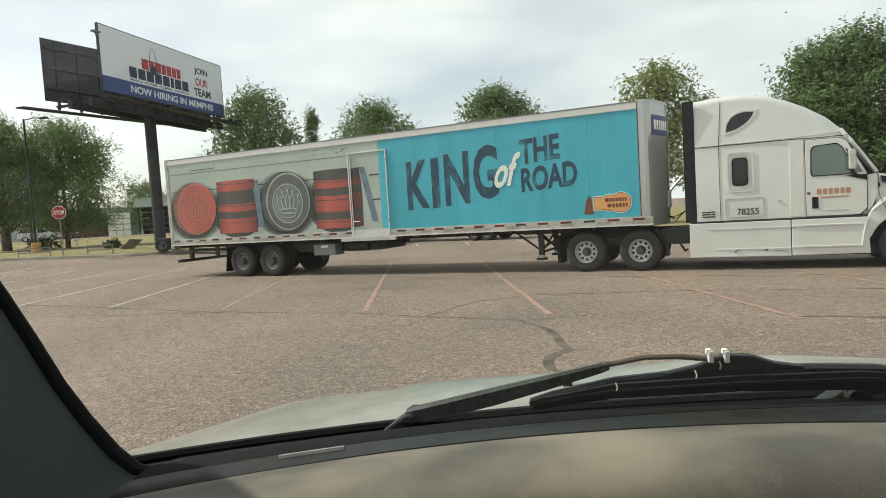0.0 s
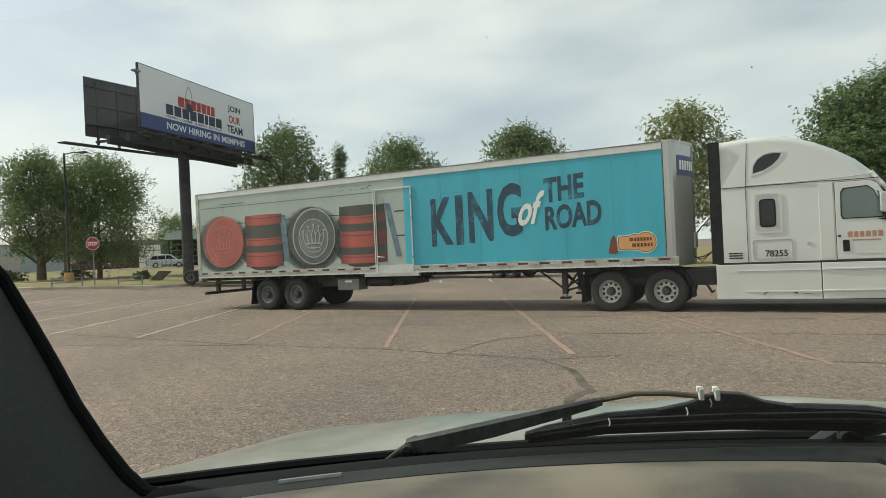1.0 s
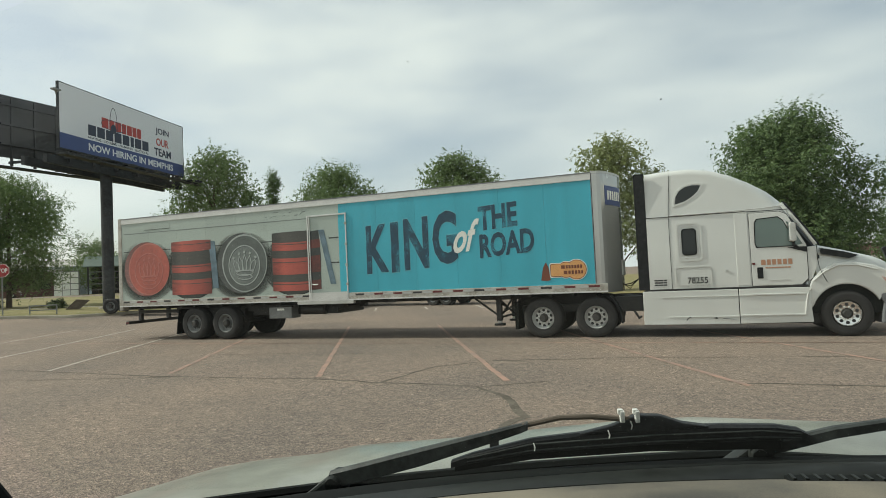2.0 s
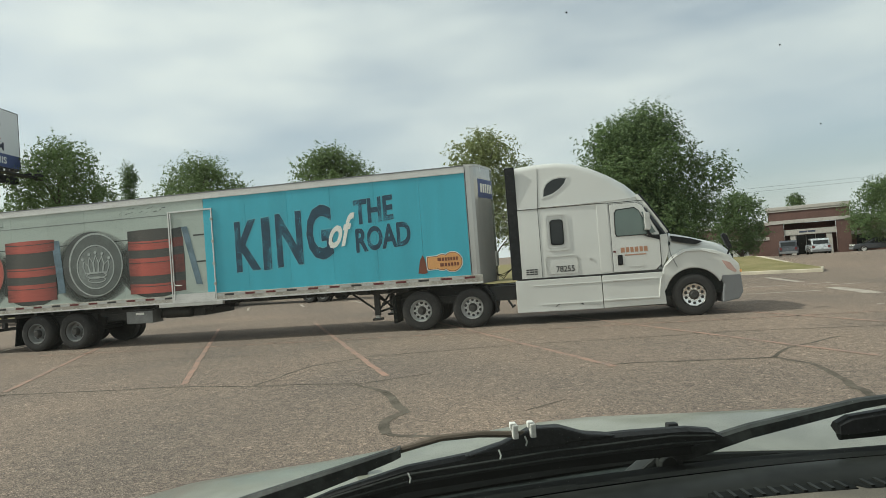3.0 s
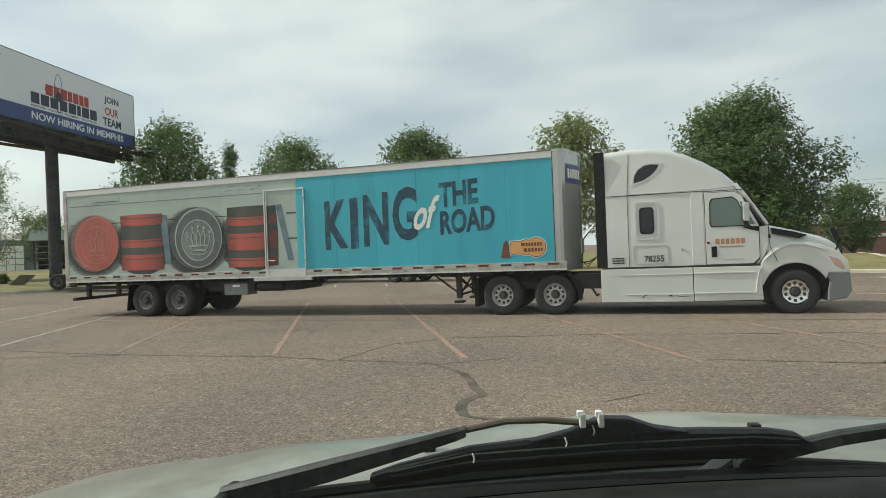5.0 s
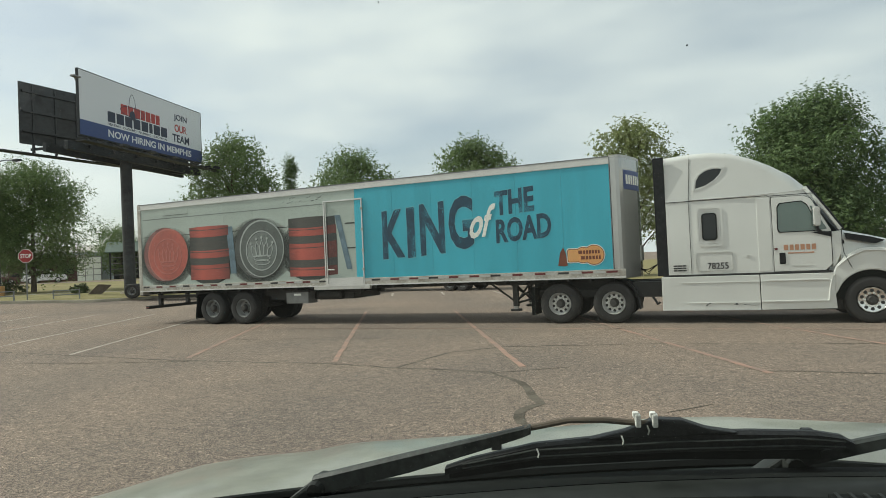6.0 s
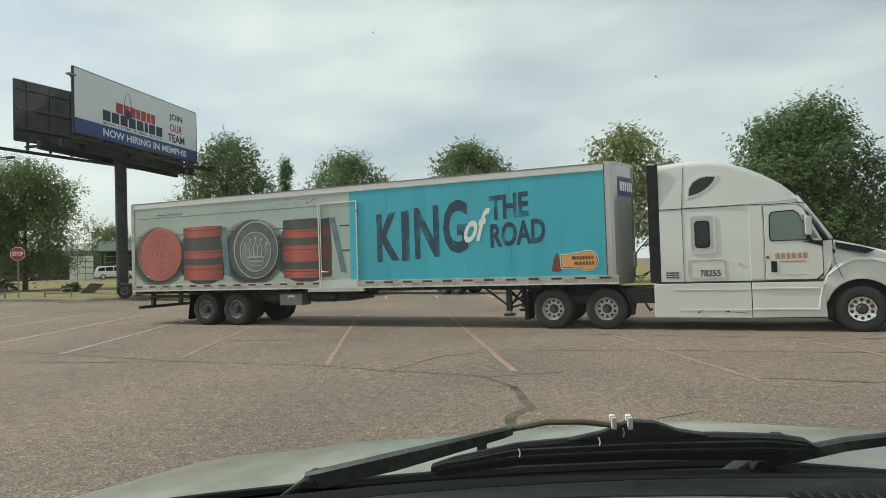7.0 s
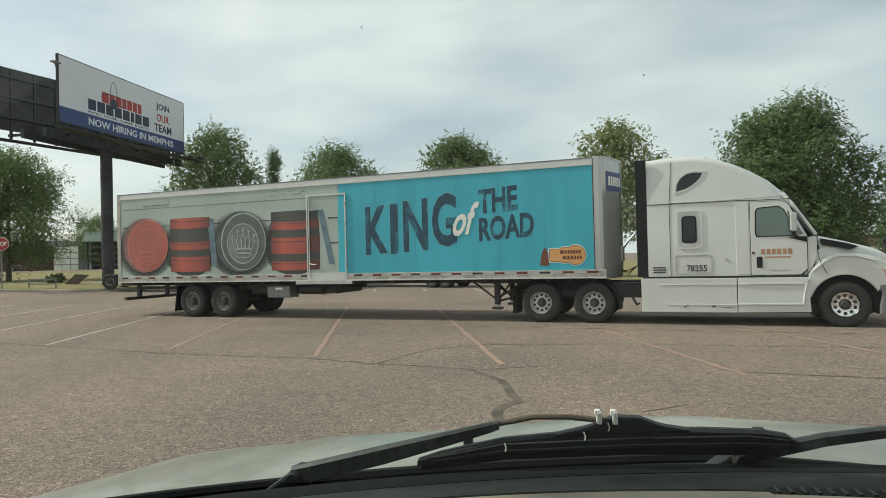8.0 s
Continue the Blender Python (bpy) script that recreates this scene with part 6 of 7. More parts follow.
STREET_YAW = 53.5
suv_a = car("suv", "silver SUV driving along the street", "car", pose(-75, 32, 1), M_CARSILVER)
suv_b = car("suv", "white SUV driving along the street", "car", pose(-90, 12, 1), M_CARWHITE)
for x, y, yaw, p, s, l in ((26.8, 56.8, 70, M_CARDARK, "suv", "dark blue SUV parked by the brick office"), (29.5, 56.3, 76, M_CARSILVER, "suv", "silver SUV parked by the brick office"), (34.2, 54.0, 168, M_CARDARK, "sedan", "dark grey sedan parked by the brick office"),
                           (-81.0, 38.0, 50, M_BRICK, "sedan", "dull red car parked by the shed")):
    car("car", l, "car", pose(x, y, height(x, y) + (0.14 if x < 0 else 0), 0, 0, yaw), p, s, "parked cars")


def service_van():
    t = thing("service_van", "white service van with tool body and roof rack", "van", m=pose(10, 37, 0))
    part("chassis", box(-3.0, 3.0, -0.8, 0.8, 0.40, 0.62), M_FRAME, t)
    part("cab", prism([(0.55, 0.5), (0.55, 1.98), (1.25, 2.0), (1.95, 1.32), (2.95, 1.16), (3.12, 0.95), (3.12, 0.5)], -0.98, 0.98, 0.07), M_CARWHITE, t)
    part("tool_body", box(-3.1, 0.55, -1.05, 1.05, 0.55, 2.1, 0.04), M_CARWHITE, t, "white utility body")
    for x0, x1, z0, z1 in ((-3.0, -2.1, 0.95, 1.25), (-2.0, -0.6, 0.72, 1.25), (-0.5, 0.1, 0.72, 1.25), (0.15, 0.5, 0.72, 1.25)):
        p = part("locker_door", box(x0, x1, -1.075, -1.05, z0, z1, 0.008), M_CARWHITE, t)
        part("latch", box((x0 + x1) / 2 - 0.06, (x0 + x1) / 2 + 0.06, -1.09, -1.07, z1 - 0.14, z1 - 0.05), M_SEAM, p)
    part("name_bars", bars([2, 2, 2, 2, 2, 2, 2], -1.75, 1.72, 1.9, 0.17, -1.05), M_SIGNDARK, t, "dark bars in place of a company name")
    part("name_bars", bars([3, 2, 3, 4], -1.7, 1.55, 1.8, 0.09, -1.05), M_REFLECTOR, t)
    part("name_bars", bars([2, 2, 3], -1.5, 1.40, 1.4, 0.09, -1.05), M_SIGNDARK, t)
    part("window", prism([(0.85, 1.30), (0.85, 1.82), (1.28, 1.84), (1.72, 1.36), (1.72, 1.30)], -1.0, -0.97), M_DARKGLASS, t)
    part("windscreen", prism([(1.30, 1.94), (1.93, 1.34), (1.96, 1.36), (1.32, 1.97)], -0.85, 0.85), M_DARKGLASS, t)
    for y in (-0.85, 0.85):
        part("rack_rail", box(-3.0, 0.5, y - 0.03, y + 0.03, 2.16, 2.22), M_ALU_DULL, t)
    for k in range(5):
        part("rack_bar", box(-2.9 + 0.8 * k, -2.84 + 0.8 * k, -0.85, 0.85, 2.1, 2.24), M_ALU_DULL, t)
    part("ladder", box(-2.9, 0.9, -0.5, -0.1, 2.24, 2.32), M_ALU_DULL, t)
    for side in (-1, 1):
        for x in (-1.75, 2.15):
            w = new("wheel")
            w.parent = t
            w.location = (x, side * 0.80, 0.38)
            part("tyre", lathe([(0.22, -0.12), (0.36, -0.12), (0.38, -0.09), (0.38, 0.09), (0.36, 0.12), (0.22, 0.12)], (0, side * 0.13, 0), steps=24, caps=False), M_TYRE, w, "", True)
            part("rim", lathe([(0.23, side * -0.02), (0.1, side * 0.02), (0.001, 0.0)], (0, side * 0.22, 0), steps=16), M_CARWHITE, w, "", True)
        part("fender", lathe([(0.42, -0.02), (0.47, -0.02), (0.47, 0.02), (0.42, 0.02)], (-1.75, side * 1.06, 0.40), steps=28, caps=False), M_CARWHITE, t)
    part("headlight", box(3.05, 3.14, -0.9, -0.6, 0.85, 1.05, 0.02), M_CREAM, t)
    part("bumper", box(3.08, 3.22, -0.95, 0.95, 0.45, 0.65, 0.02), M_GREY_PLASTIC, t)
    for ob in t.children:
        if ob.data:
            for v in ob.data.vertices:
                v.co.x *= 0.84
        else:
            ob.location.x *= 0.84
    return t


van = service_van()


def flatbed():
    """Vehicles behind the truck of which little but wheels shows; the flatbed deck and trailer frame are guessed,
    placed to fit the view.
    """
    t = thing("flatbed_trailer", "wheels showing behind the truck under a guessed low flatbed deck", "trailer", m=pose(-14.6, 17.6, 0, 0, 0, -11))
    part("deck", box(-5.6, 5.4, 0, 2.4, 0.92, 1.10, 0.01), M_FRAME, t, "dark flat deck")
    for y in (0.5, 1.9):
        part("frame_beam", box(-5.4, 5.2, y, y + 0.14, 0.66, 0.92), M_FRAME, t)
    for x in (-4.6, -3.7, -2.6, 2.9, 3.8):
        wheel(t, x, 0.02, 0.42, 0.42, "steel")
    for x in (-4.4, 3.8):
        wheel(t, x, 2.38, 0.42, 0.42, "steel", facing=1)
    h = height(-30.0, 11.35) + 0.13
    t = thing("cargo_trailer", "dark wheel with a guessed low trailer frame near the billboard pole", "trailer", m=pose(-30.0, 11.35, h, 0, 0, 28))
    part("frame_beam", box(-0.4, 5.0, 0.3, 1.9, 0.55, 0.75, 0.02), M_FRAME, t)
    part("deck", box(-0.5, 5.2, 0.2, 2.0, 0.75, 0.85, 0.01), M_FRAME, t)
    wheel(t, 0, 0.0, 0.44, 0.44, "steel", False)
    wheel(t, 0, 2.2, 0.44, 0.44, "steel", False, 1)


flatbed()


# ---- the car that the camera sits in ----
CAR = pose(2.0, -15.42, 0, 0, 0, 12)
CAM_MEAN_EYE = Vector((-0.240, 0.0, 1.714))
CABIN_SHRINK = 0.55


def shrink_to_camera(ob):
    """Shrinks a piece of the cabin, drawn large along camera rays, about the mean camera eye: it fits the same view, at
    a guessed size.
    """
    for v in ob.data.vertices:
        v.co = CAM_MEAN_EYE + CABIN_SHRINK * (v.co - CAM_MEAN_EYE)


def bow(r):
    return 0.22 * ((r - 0.15) / 1.45) ** 2


def z_black(r):
    return 1.331 + 0.037 * r - 0.027 * r * r


def z_gasket(r):
    return 1.340 + 0.040 * r - 0.032 * r * r


def z_dash(r):
    return 1.351 + 0.021 * r - 0.053 * r * r


def ribbon(rows_of, r0, r1, n, thick=0.01):
    """A surface across the car: for each r, rows_of gives a list of (forward, z); it has a back, thick below."""
    bm = bmesh.new()
    rows = []
    for i in range(n + 1):
        r = r0 + (r1 - r0) * i / n
        rows.append([bm.verts.new((r, f, z)) for f, z in rows_of(r)])
    for a, b in zip(rows, rows[1:]):
        for i in range(len(a) - 1):
            bm.faces.new((a[i], b[i], b[i + 1], a[i + 1]))
    bmesh.ops.recalc_face_normals(bm, faces=bm.faces[:])
    if sum(f.normal.z for f in bm.faces) < 0:
        bmesh.ops.reverse_faces(bm, faces=bm.faces[:])
    made = bmesh.ops.extrude_face_region(bm, geom=bm.faces[:])
    for g in made["geom"]:
        if isinstance(g, bmesh.types.BMVert):
            g.co.z -= thick
    bmesh.ops.recalc_face_normals(bm, faces=bm.faces[:])
    return bm


def host_car():
    t = thing("host_car", "parked car with pale green-grey hood, seen from its dashboard", "car", m=CAR)

    # hood: a raised middle, falling off to both sides, sloping forward and rolling over at its front
    def edge_height(r):
        marks = ((-1.70, 1.02), (-1.60, 1.06), (-1.42, 1.125), (-1.26, 1.178), (-1.10, 1.206), (-0.92, 1.224), (-0.80, 1.248), (-0.50, 1.270), (-0.33, 1.288), (-0.05, 1.315), (0.10, 1.319), (0.33, 1.309), (0.47, 1.304), (0.90, 1.285), (1.30, 1.23), (1.75, 1.05))
        for (p, zp), (q, zq) in zip(marks, marks[1:]):
            if r <= q:
                return zp + (zq - zp) * (r - p) / (q - p)
        return 1.05

    def zc(r):
        u = abs(r - 0.1)
        return 1.312 - 0.044 * u - 0.013 * u * u

    def hood_rows(r):
        fe, f0, z, ze = 1.55 - 0.30 * step(-1.35, -1.70, r), 1.285 - bow(r), zc(r), edge_height(r)
        rows = [(f0, z - 0.012), (f0 + 0.004, z)]
        for k in range(1, 9):
            u = k / 8
            rows.append((f0 + (fe - f0) * u, z + (ze - z) * u + 0.006 * math.sin(math.pi * u)))
        for k in range(1, 8):
            u = k / 7
            rows.append((fe + 0.5 * u, ze - 0.17 * u - 0.16 * u * u))
        rows += [(fe + 0.72, ze - 0.46), (fe + 0.95, ze - 0.64), (fe + 1.05, ze - 0.92)]
        return rows

    hood = part("hood", ribbon(hood_rows, -1.66, 1.73, 64, 0.012), M_HOOD, t, "pale green-grey metal hood, dusty", True)
    part("hood_seal", tube([(r / 20, 1.275 - bow(r / 20), zc(r / 20) - 0.008) for r in range(-33, 32)], 0.011, 6), M_RUBBER, t, "black rubber seal behind the hood")
    part("cowl_corner", prism([(-1.70, 1.07), (-1.66, 1.10), (-1.44, 1.155), (-1.40, 1.13), (-1.60, 1.06)], 0.90, 0.96, 0.008), M_STEELWHEEL, t, "pale dirty plastic corner of the cowl")
    for r, z in ((-0.408, 1.281), (0.222, 1.304)):
        part("washer_nozzle", box(r - 0.011, r + 0.011, 1.37, 1.39, z, z + 0.035, 0.004), M_BLACK, hood, "small black washer nozzle")
    # cowl, black band and trim at the foot of the windscreen
    part("cowl", ribbon(lambda r: [(1.283 - bow(r), zc(r) - 0.010), (1.26 - bow(r), zc(r) - 0.014), (1.20 - bow(r), (zc(r) + z_black(r)) / 2 - 0.012), (1.145 - bow(r), z_black(r) - 0.004)], -1.25, 1.55, 50, 0.02), M_COWL, t, "faded black plastic cowl", True)
    part("black_band", ribbon(lambda r: [(1.15 - bow(r), z_black(r)), (1.12 - bow(r), z_black(r) + 0.004), (1.08 - bow(r), z_gasket(r))], -1.22, 1.5, 50, 0.02), M_RUBBER, t, "black border at the foot of the windscreen", True)
    part("lower_trim", ribbon(lambda r: [(1.078 - bow(r), z_gasket(r) - 0.012), (1.06 - bow(r), z_gasket(r) + 0.006), (1.02 - bow(r), z_gasket(r) + 0.010), (0.985 - bow(r), z_dash(r) - 0.004), (0.97 - bow(r), z_dash(r) - 0.02)], -1.2, 1.45, 50, 0.02), M_GASKET, t, "dark grey trim strip", True)

    def dash_rows(r):
        b = bow(r)
        z = z_dash(r)
        return [(0.975 - b, z - 0.006), (0.95 - b, z + 0.006), (0.88 - b, z + 0.020), (0.83 - b, z + 0.027), (0.79 - b, z + 0.029), (0.75 - b, z + 0.022), (0.72 - b, z + 0.006), (0.70 - b, z - 0.03), (0.69 - b, z - 0.35)]

    dash = part("dashboard", ribbon(dash_rows, -1.15, 1.4, 44, 0.02), M_DASH, t, "tan vinyl dashboard top, worn and dusty", True)
    for i in range(5):
        r0 = 0.10 + 0.20 * i
        v = part("defroster_vent", box(r0, r0 + 0.19, 0.930 - bow(r0), 0.958 - bow(r0), z_dash(r0) + 0.004, z_dash(r0) + 0.011, 0.002), M_RUBBER, dash, "dark slotted defroster vent")
        for k in range(10):
            part("slat", box(r0 + 0.006 + 0.0185 * k, r0 + 0.011 + 0.0185 * k, 0.932 - bow(r0), 0.956 - bow(r0), z_dash(r0) + 0.008, z_dash(r0) + 0.0135), M_GASKET, v)
    part("plate", tube([(-0.92 + 0.024 * k, 1.03 - bow(-0.92 + 0.024 * k), z_gasket(-0.92 + 0.024 * k) + 0.010) for k in range(6)], 0.0055, 6), M_STEELWHEEL, t, "pale strip on the trim")
    # left pillar
    seal = [(-1.62, 0.94, 1.70), (-1.56, 0.95, 1.598), (-1.499, 0.95, 1.507), (-1.439, 0.95, 1.411), (-1.378, 0.95, 1.334), (-1.316, 0.95, 1.269), (-1.262, 0.945, 1.236), (-1.20, 0.935, 1.232), (-1.14, 0.93, 1.240)]
    part("pillar_seal", tube([(-1.62, 0.34, 2.31), (-1.66, 0.70, 2.02)] + seal, 0.014, 8), M_RUBBER, t, "black rubber seal")
    bm = bmesh.new()
    rows = []
    for x, y, z in [(-1.62, 0.34, 2.31), (-1.66, 0.70, 2.02)] + seal:
        k = step(1.7, 1.25, z)
        rows.append([bm.verts.new(p) for p in ((x - 0.005, y - 0.01, z - 0.004), (x - 0.03, y - 0.10, z - 0.005 - 0.02 * k), (x - 0.08 + 0.04 * k, y - 0.26, z - 0.02 - 0.03 * k), (x - 0.17 + 0.06 * k, y - 0.36, z - 0.07 - 0.04 * k), (x - 0.30, y - 0.36, z - 0.15))])
    for a, b in zip(rows, rows[1:]):
        for i in range(4):
            bm.faces.new((a[i], a[i + 1], b[i + 1], b[i]))
    bmesh.ops.solidify(bm, geom=bm.faces[:], thickness=0.01)
    bmesh.ops.recalc_face_normals(bm, faces=bm.faces[:])
    part("pillar_trim", bm, M_TRIM, t, "grey-green fabric pillar trim", True)
    part("door_top", prism([(-1.84, 0.6), (-1.50, 0.85), (-1.12, 0.82), (-1.05, 0.55), (-1.2, -0.6), (-1.84, -0.6)], 0.9, 1.16, 0.04, axis="z"), M_RUBBER, t, "dark door top")
    # rear-view mirror
    m = part("rear_view_mirror", prism(round_rect(0.08, 0.36, 1.835, 1.945, 0.05), 0.49, 0.53, 0.012), M_RUBBER, t, "black rear-view mirror edge")
    part("mirror_stem", tube([(0.2, 0.53, 1.93), (0.2, 0.60, 2.02)], 0.015, 6), M_BLACK, m)
    # windscreen with a thin dusty film, its haze added to lift the blacks
    def glass_rows(r):
        k = step(-1.6, -0.5, r)
        rows = []
        for i in range(9):
            z = 1.31 + 0.95 * i / 8
            left = -1.19 - 0.62 * max(0.0, z - 1.22)
            rr = left + (1.6 - left) * (r + 1.2) / 2.8
            rows.append((rr, 1.10 - 0.75 * bow(rr) * (1 - 0.2 * (1 - k)) - 0.55 * (z - 1.31) * step(-1.5, -0.4, rr), z))
        return rows
    bm = bmesh.new()
    cols = [[bm.verts.new(p) for p in glass_rows(-1.2 + 2.8 * i / 40)] for i in range(41)]
    for p, q in zip(cols, cols[1:]):
        for i in range(8):
            bm.faces.new((p[i], q[i], q[i + 1], p[i + 1]))
    ws = part("windscreen", bm, M_WINDSCREEN, t, "clear slightly dusty windscreen with an added haze veil", True)
    ws.visible_shadow = False
    for r, f, z, s in ((-0.095, 0.745, 1.94, 0.0010), (-0.433, 0.675, 2.003, 0.0008), (0.133, 0.765, 1.90, 0.0008), (0.20, 0.81, 1.822, 0.0007)):
        part("speck", lathe([(0.0002, -0.0004), (s, -0.0003), (s, 0.0003), (0.0002, 0.0004)], (r, f, z), "y", 8), M_GASKET, ws, "tiny dark speck of dirt")
    # wipers
    def blade_sweep(rows, depth):
        """A tall thin bar across the car: rows of (r, forward, top z, bottom z)."""
        bm = bmesh.new()
        rings = []
        for r, f, a, b in rows:
            m = (a + b) / 2
            rings.append([bm.verts.new(p) for p in ((r, f - depth / 2, b + 0.2 * (m - b)), (r, f - depth / 2, a - 0.3 * (a - m)), (r, f - depth / 6, a), (r, f + depth / 4, a), (r, f + depth / 2, m), (r, f, b))])
        for p, q in zip(rings, rings[1:]):
            for k in range(6):
                bm.faces.new((p[k], p[(k + 1) % 6], q[(k + 1) % 6], q[k]))
        bm.faces.new(rings[0])
        bm.faces.new(rings[-1][::-1])
        bmesh.ops.recalc_face_normals(bm, faces=bm.faces[:])
        return bm

    def pivot(r, f, z, arm):
        part("wiper_pivot", lathe([(0.001, -0.034), (0.014, -0.033), (0.017, -0.02), (0.02, 0.03)], (r, f, z), "y", 14), M_GASKET, arm)
        part("arm_cover", prism([(r - 0.11, z - 0.058), (r - 0.015, z + 0.010), (r + 0.04, z + 0.012), (r + 0.01, z - 0.045)], f - 0.012, f + 0.03, 0.006), M_WIPER, arm)

    a = part("wiper_arm", blade_sweep([(-0.745, 1.16, 1.300, 1.262), (-0.70, 1.155, 1.312, 1.272), (-0.55, 1.15, 1.350, 1.312), (-0.41, 1.14, 1.385, 1.358), (-0.33, 1.135, 1.405, 1.386), (-0.315, 1.13, 1.410, 1.394)], 0.022), M_WIPER, t, "weathered black wiper arm")
    pivot(-0.735, 1.165, 1.278, a)
    part("arm_rod", tube([(-0.325, 1.13, 1.402), (-0.25, 1.125, 1.419), (-0.19, 1.122, 1.421), (-0.13, 1.122, 1.416), (-0.08, 1.122, 1.412)], 0.0055, 8), M_BARK, a, "rusty thin rod")
    b = part("wiper_blade", blade_sweep([(-0.475, 1.14, 1.330, 1.316), (-0.43, 1.138, 1.346, 1.326), (-0.31, 1.135, 1.376, 1.346), (-0.20, 1.132, 1.390, 1.356), (-0.08, 1.13, 1.400, 1.364), (0.05, 1.13, 1.404, 1.370), (0.15, 1.132, 1.402, 1.374), (0.19, 1.135, 1.395, 1.374), (0.205, 1.135, 1.386, 1.372)], 0.026), M_BLACK, t, "black wiper blade with dried dirt")
    part("blade_rubber", blade_sweep([(-0.47, 1.15, 1.317, 1.304), (-0.31, 1.147, 1.346, 1.330), (-0.08, 1.145, 1.364, 1.347), (0.15, 1.145, 1.372, 1.352), (0.20, 1.147, 1.370, 1.356)], 0.012), M_RUBBER, b)
    for dz in (0.010, 0.022):
        part("blade_rib", tube([(-0.44, 1.121, 1.326 + dz * 0.6), (-0.31, 1.118, 1.346 + dz), (-0.08, 1.114, 1.364 + dz), (0.12, 1.115, 1.372 + dz), (0.19, 1.12, 1.372 + dz * 0.7)], 0.0022, 5), M_WIPER, b)
    part("blade_bridge", prism([(-0.215, 1.388), (-0.15, 1.404), (-0.105, 1.424), (-0.06, 1.423), (-0.02, 1.409), (0.03, 1.402), (-0.08, 1.392)], 1.115, 1.14, 0.004), M_BLACK, b)
    for r in (-0.132, -0.104):
        c = part("clip", box(r - 0.0045, r + 0.0045, 1.105, 1.122, 1.412, 1.434, 0.002), M_CLIP, b, "white nylon clip")
        part("clip_tail", box(r - 0.008, r + 0.002, 1.107, 1.12, 1.427, 1.437, 0.002), M_CLIP, c)
    for r, z in ((-0.305, 1.372), (-0.16, 1.396), (-0.117, 1.414)):
        part("dirt_streak", tube([(r, 1.113, z), (r + 0.003, 1.113, z - 0.009), (r + 0.001, 1.115, z - 0.016)], 0.0013, 4), M_CLIP, b)
    a = part("wiper_arm", blade_sweep([(0.11, 1.17, 1.352, 1.328), (0.16, 1.15, 1.370, 1.344), (0.25, 1.13, 1.398, 1.376), (0.43, 1.118, 1.428, 1.412), (0.50, 1.112, 1.432, 1.422), (0.9, 1.07, 1.428, 1.419)], 0.022), M_WIPER, t, "weathered black wiper arm")
    pivot(0.125, 1.18, 1.335, a)
    b = part("wiper_blade", blade_sweep([(0.39, 1.12, 1.392, 1.374), (0.41, 1.118, 1.402, 1.372), (0.55, 1.11, 1.416, 1.382), (0.8, 1.09, 1.42, 1.388), (1.1, 1.05, 1.40, 1.372)], 0.026), M_BLACK, t, "black wiper blade")
    part("blade_rubber", blade_sweep([(0.40, 1.13, 1.373, 1.360), (0.6, 1.12, 1.384, 1.366), (1.1, 1.06, 1.372, 1.356)], 0.012), M_RUBBER, b)
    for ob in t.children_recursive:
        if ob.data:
            shrink_to_camera(ob)
    # roof, flanks, floor and wheels of the van-like body: unseen, added to close and shade the cabin
    part("roof_lining", box(-1.02, 1.0, -3.1, 0.20, 2.025, 2.04, 0.006), M_TRIM, t)
    part("roof", prism([(-1.06, 2.02), (-0.98, 2.09), (-0.7, 2.12), (0.68, 2.12), (0.96, 2.09), (1.04, 2.02), (0.99, 2.042), (-1.01, 2.042)], -3.15, 0.22), M_HOOD, t, "pale green-grey roof", True)
    part("pillar", tube([(0.92, 0.50, 1.40), (0.97, 0.36, 1.72), (0.99, 0.18, 2.04)], 0.04, 8), M_TRIM, t)
    for r, k in ((-1.12, -1), (1.06, 1)):
        flank = part("side_panel", prism([(-3.1, 0.42), (0.40, 0.42), (0.44, 0.9), (0.42, 1.32), (-3.1, 1.36)], r, r + 0.05, 0.012, axis="x"), M_HOOD, t, "pale green-grey door and flank")
        part("door_handle", box(r + 0.025 + k * 0.03, r + 0.03 + k * 0.045, -0.75, -0.55, 1.14, 1.18, 0.006), M_BLACK, flank)
        for f in (-0.85, -3.02):
            part("pillar", box(r - 0.01, r + 0.045, f - 0.05, f + 0.05, 1.33, 2.03, 0.01), M_TRIM, t)
        part("fender_side", prism([(0.44, 0.42), (0.56, 0.66), (0.74, 0.80), (0.92, 0.80), (1.10, 0.66), (1.16, 0.45), (1.36, 0.48), (1.38, 0.84), (1.20, 1.06), (0.90, 1.30), (0.44, 1.38)], r * 0.86, r * 0.86 + 0.04, 0.008, axis="x"), M_HOOD, t)
    part("rear_wall", box(-1.07, 1.05, -3.16, -3.10, 0.42, 1.36, 0.01), M_HOOD, t)
    part("rear_window", box(-1.0, 0.98, -3.14, -3.13, 1.36, 2.03), M_DARKGLASS, t)
    part("floor_pan", box(-1.07, 1.06, -3.1, 0.44, 0.42, 0.47, 0.01), M_RUBBER, t)
    part("bulkhead", box(-0.92, 0.90, 0.44, 0.48, 0.47, 1.40, 0.01), M_RUBBER, t)
    part("grille", box(-0.62, 0.60, 1.36, 1.41, 0.62, 0.95, 0.02), M_BLACK, t)
    part("bumper", prism([(-1.0, 1.22), (-0.9, 1.42), (-0.4, 1.50), (0.4, 1.50), (0.88, 1.42), (0.98, 1.22)], 0.40, 0.60, 0.02, axis="z"), M_BLACK, t)
    for r, turn in ((-1.06, -90), (1.05, 90)):
        for f in (0.86, -2.3):
            w = wheel(t, r, f, 0.37, 0.37, "steel", False)
            w.rotation_euler = (0, 0, radians(turn))
    return t


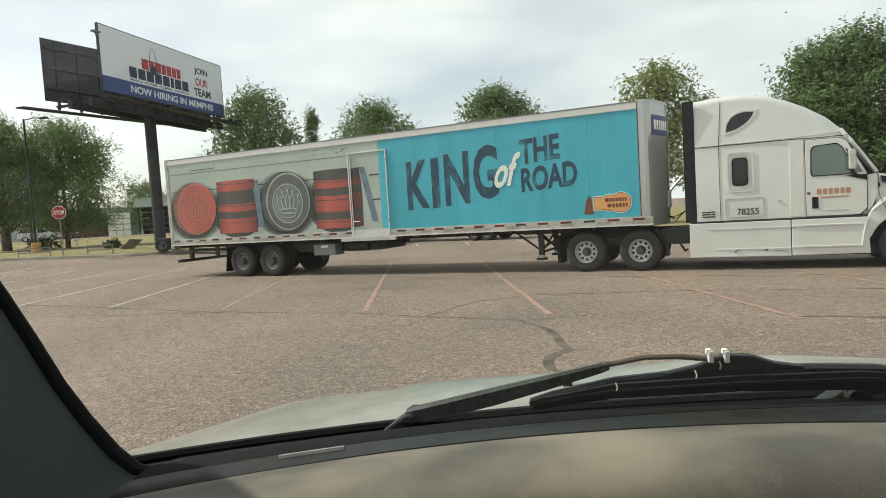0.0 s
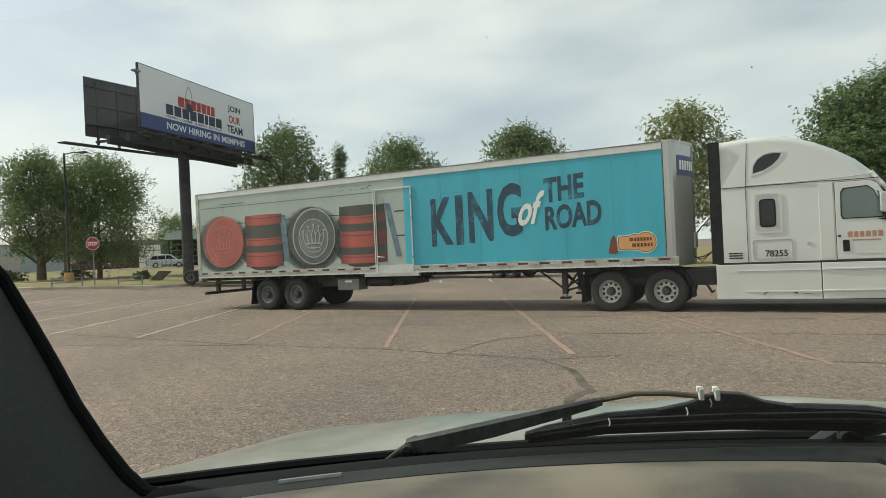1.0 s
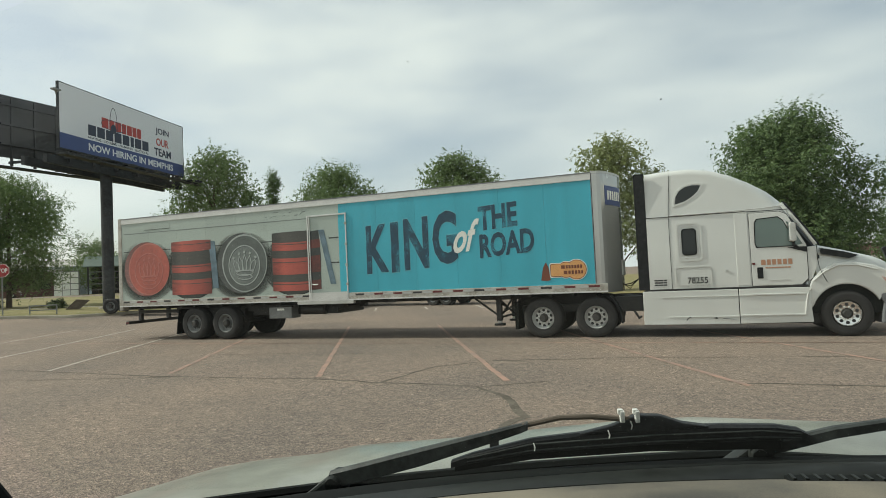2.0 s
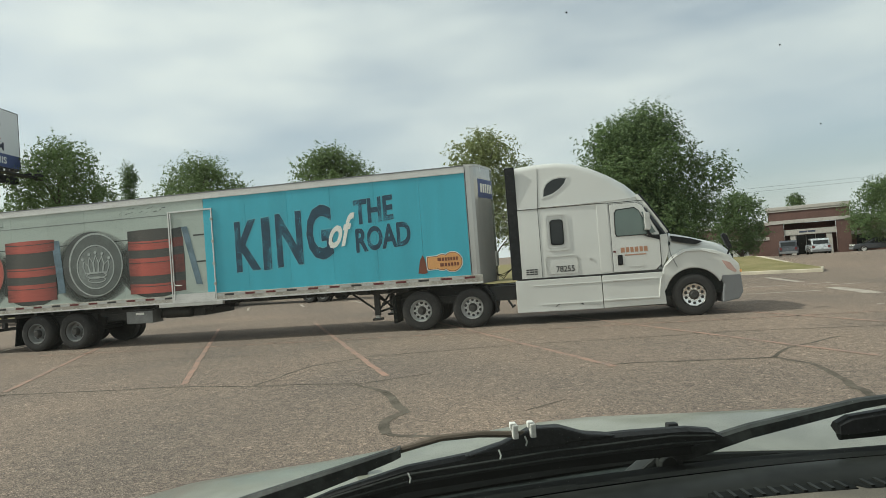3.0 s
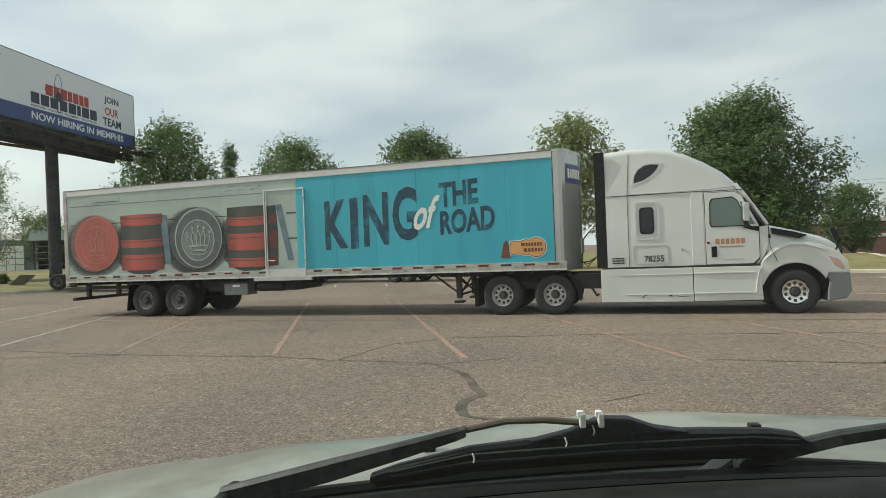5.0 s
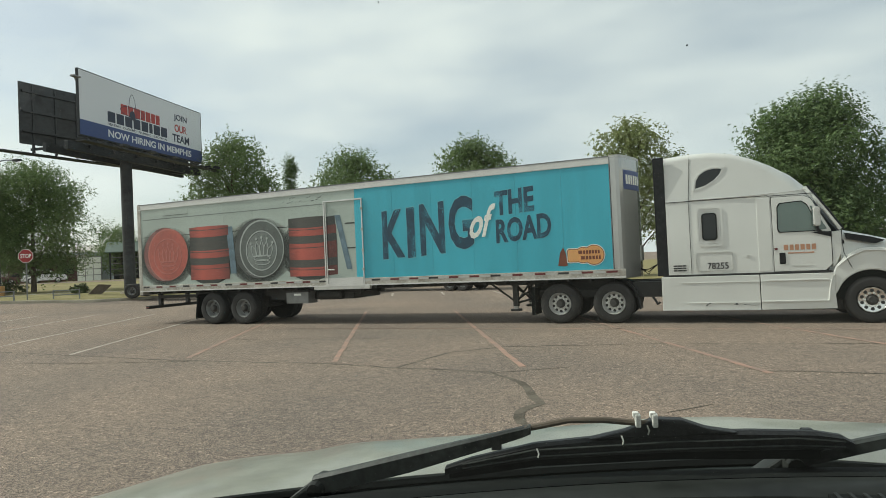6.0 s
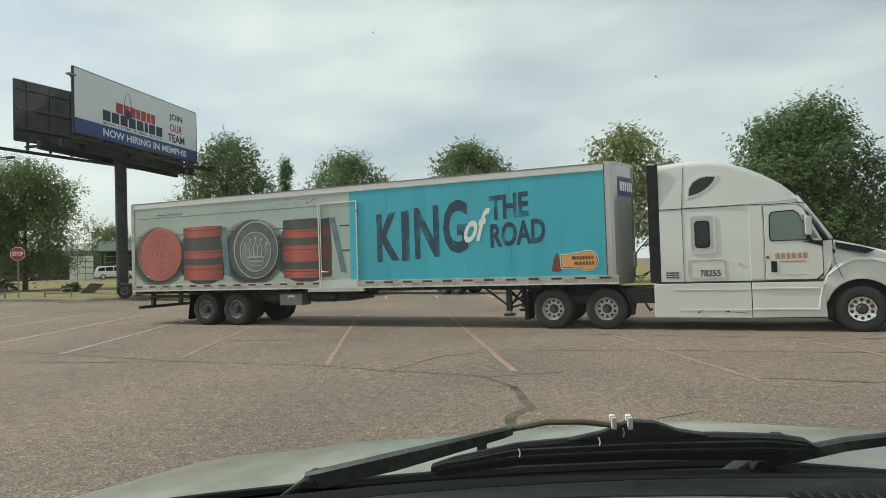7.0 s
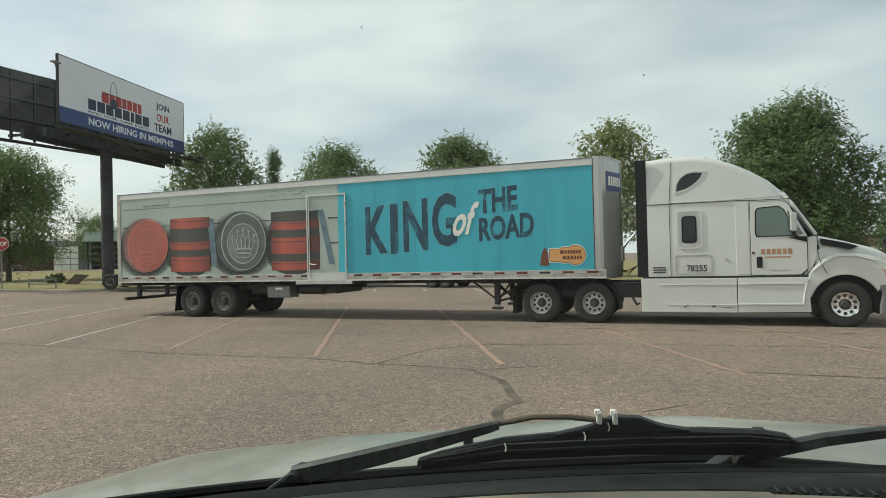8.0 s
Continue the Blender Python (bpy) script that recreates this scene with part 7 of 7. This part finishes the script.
host_car()


def motions():
    def along(x, y, vx, vy, t, yaw, lift=0.12):
        px, py = x + vx * t, y + vy * t
        return pose(px, py, height(px, py) + lift, 0, 0, yaw)
    walk(suv_a, [(t, along(-74.9, 31.7, 6.25, 8.75, t, 54.5)) for t in (0, 1, 2, 3, 4, 5, 6, 7, 8)])
    walk(suv_b, [(t, along(-70.2, 38.5, 5.2, 6.7, t - 6.5, 52)) for t in (0, 1, 2, 3, 4, 5, 6, 7, 8)])
    walk(van, [(t, along(20.43, 39.85, 4.87, -1.6, t - 4.0, -18.6, 0.0)) for t in (0, 1, 2, 3, 3.5, 4, 4.5, 5, 6, 7, 8)])


motions()
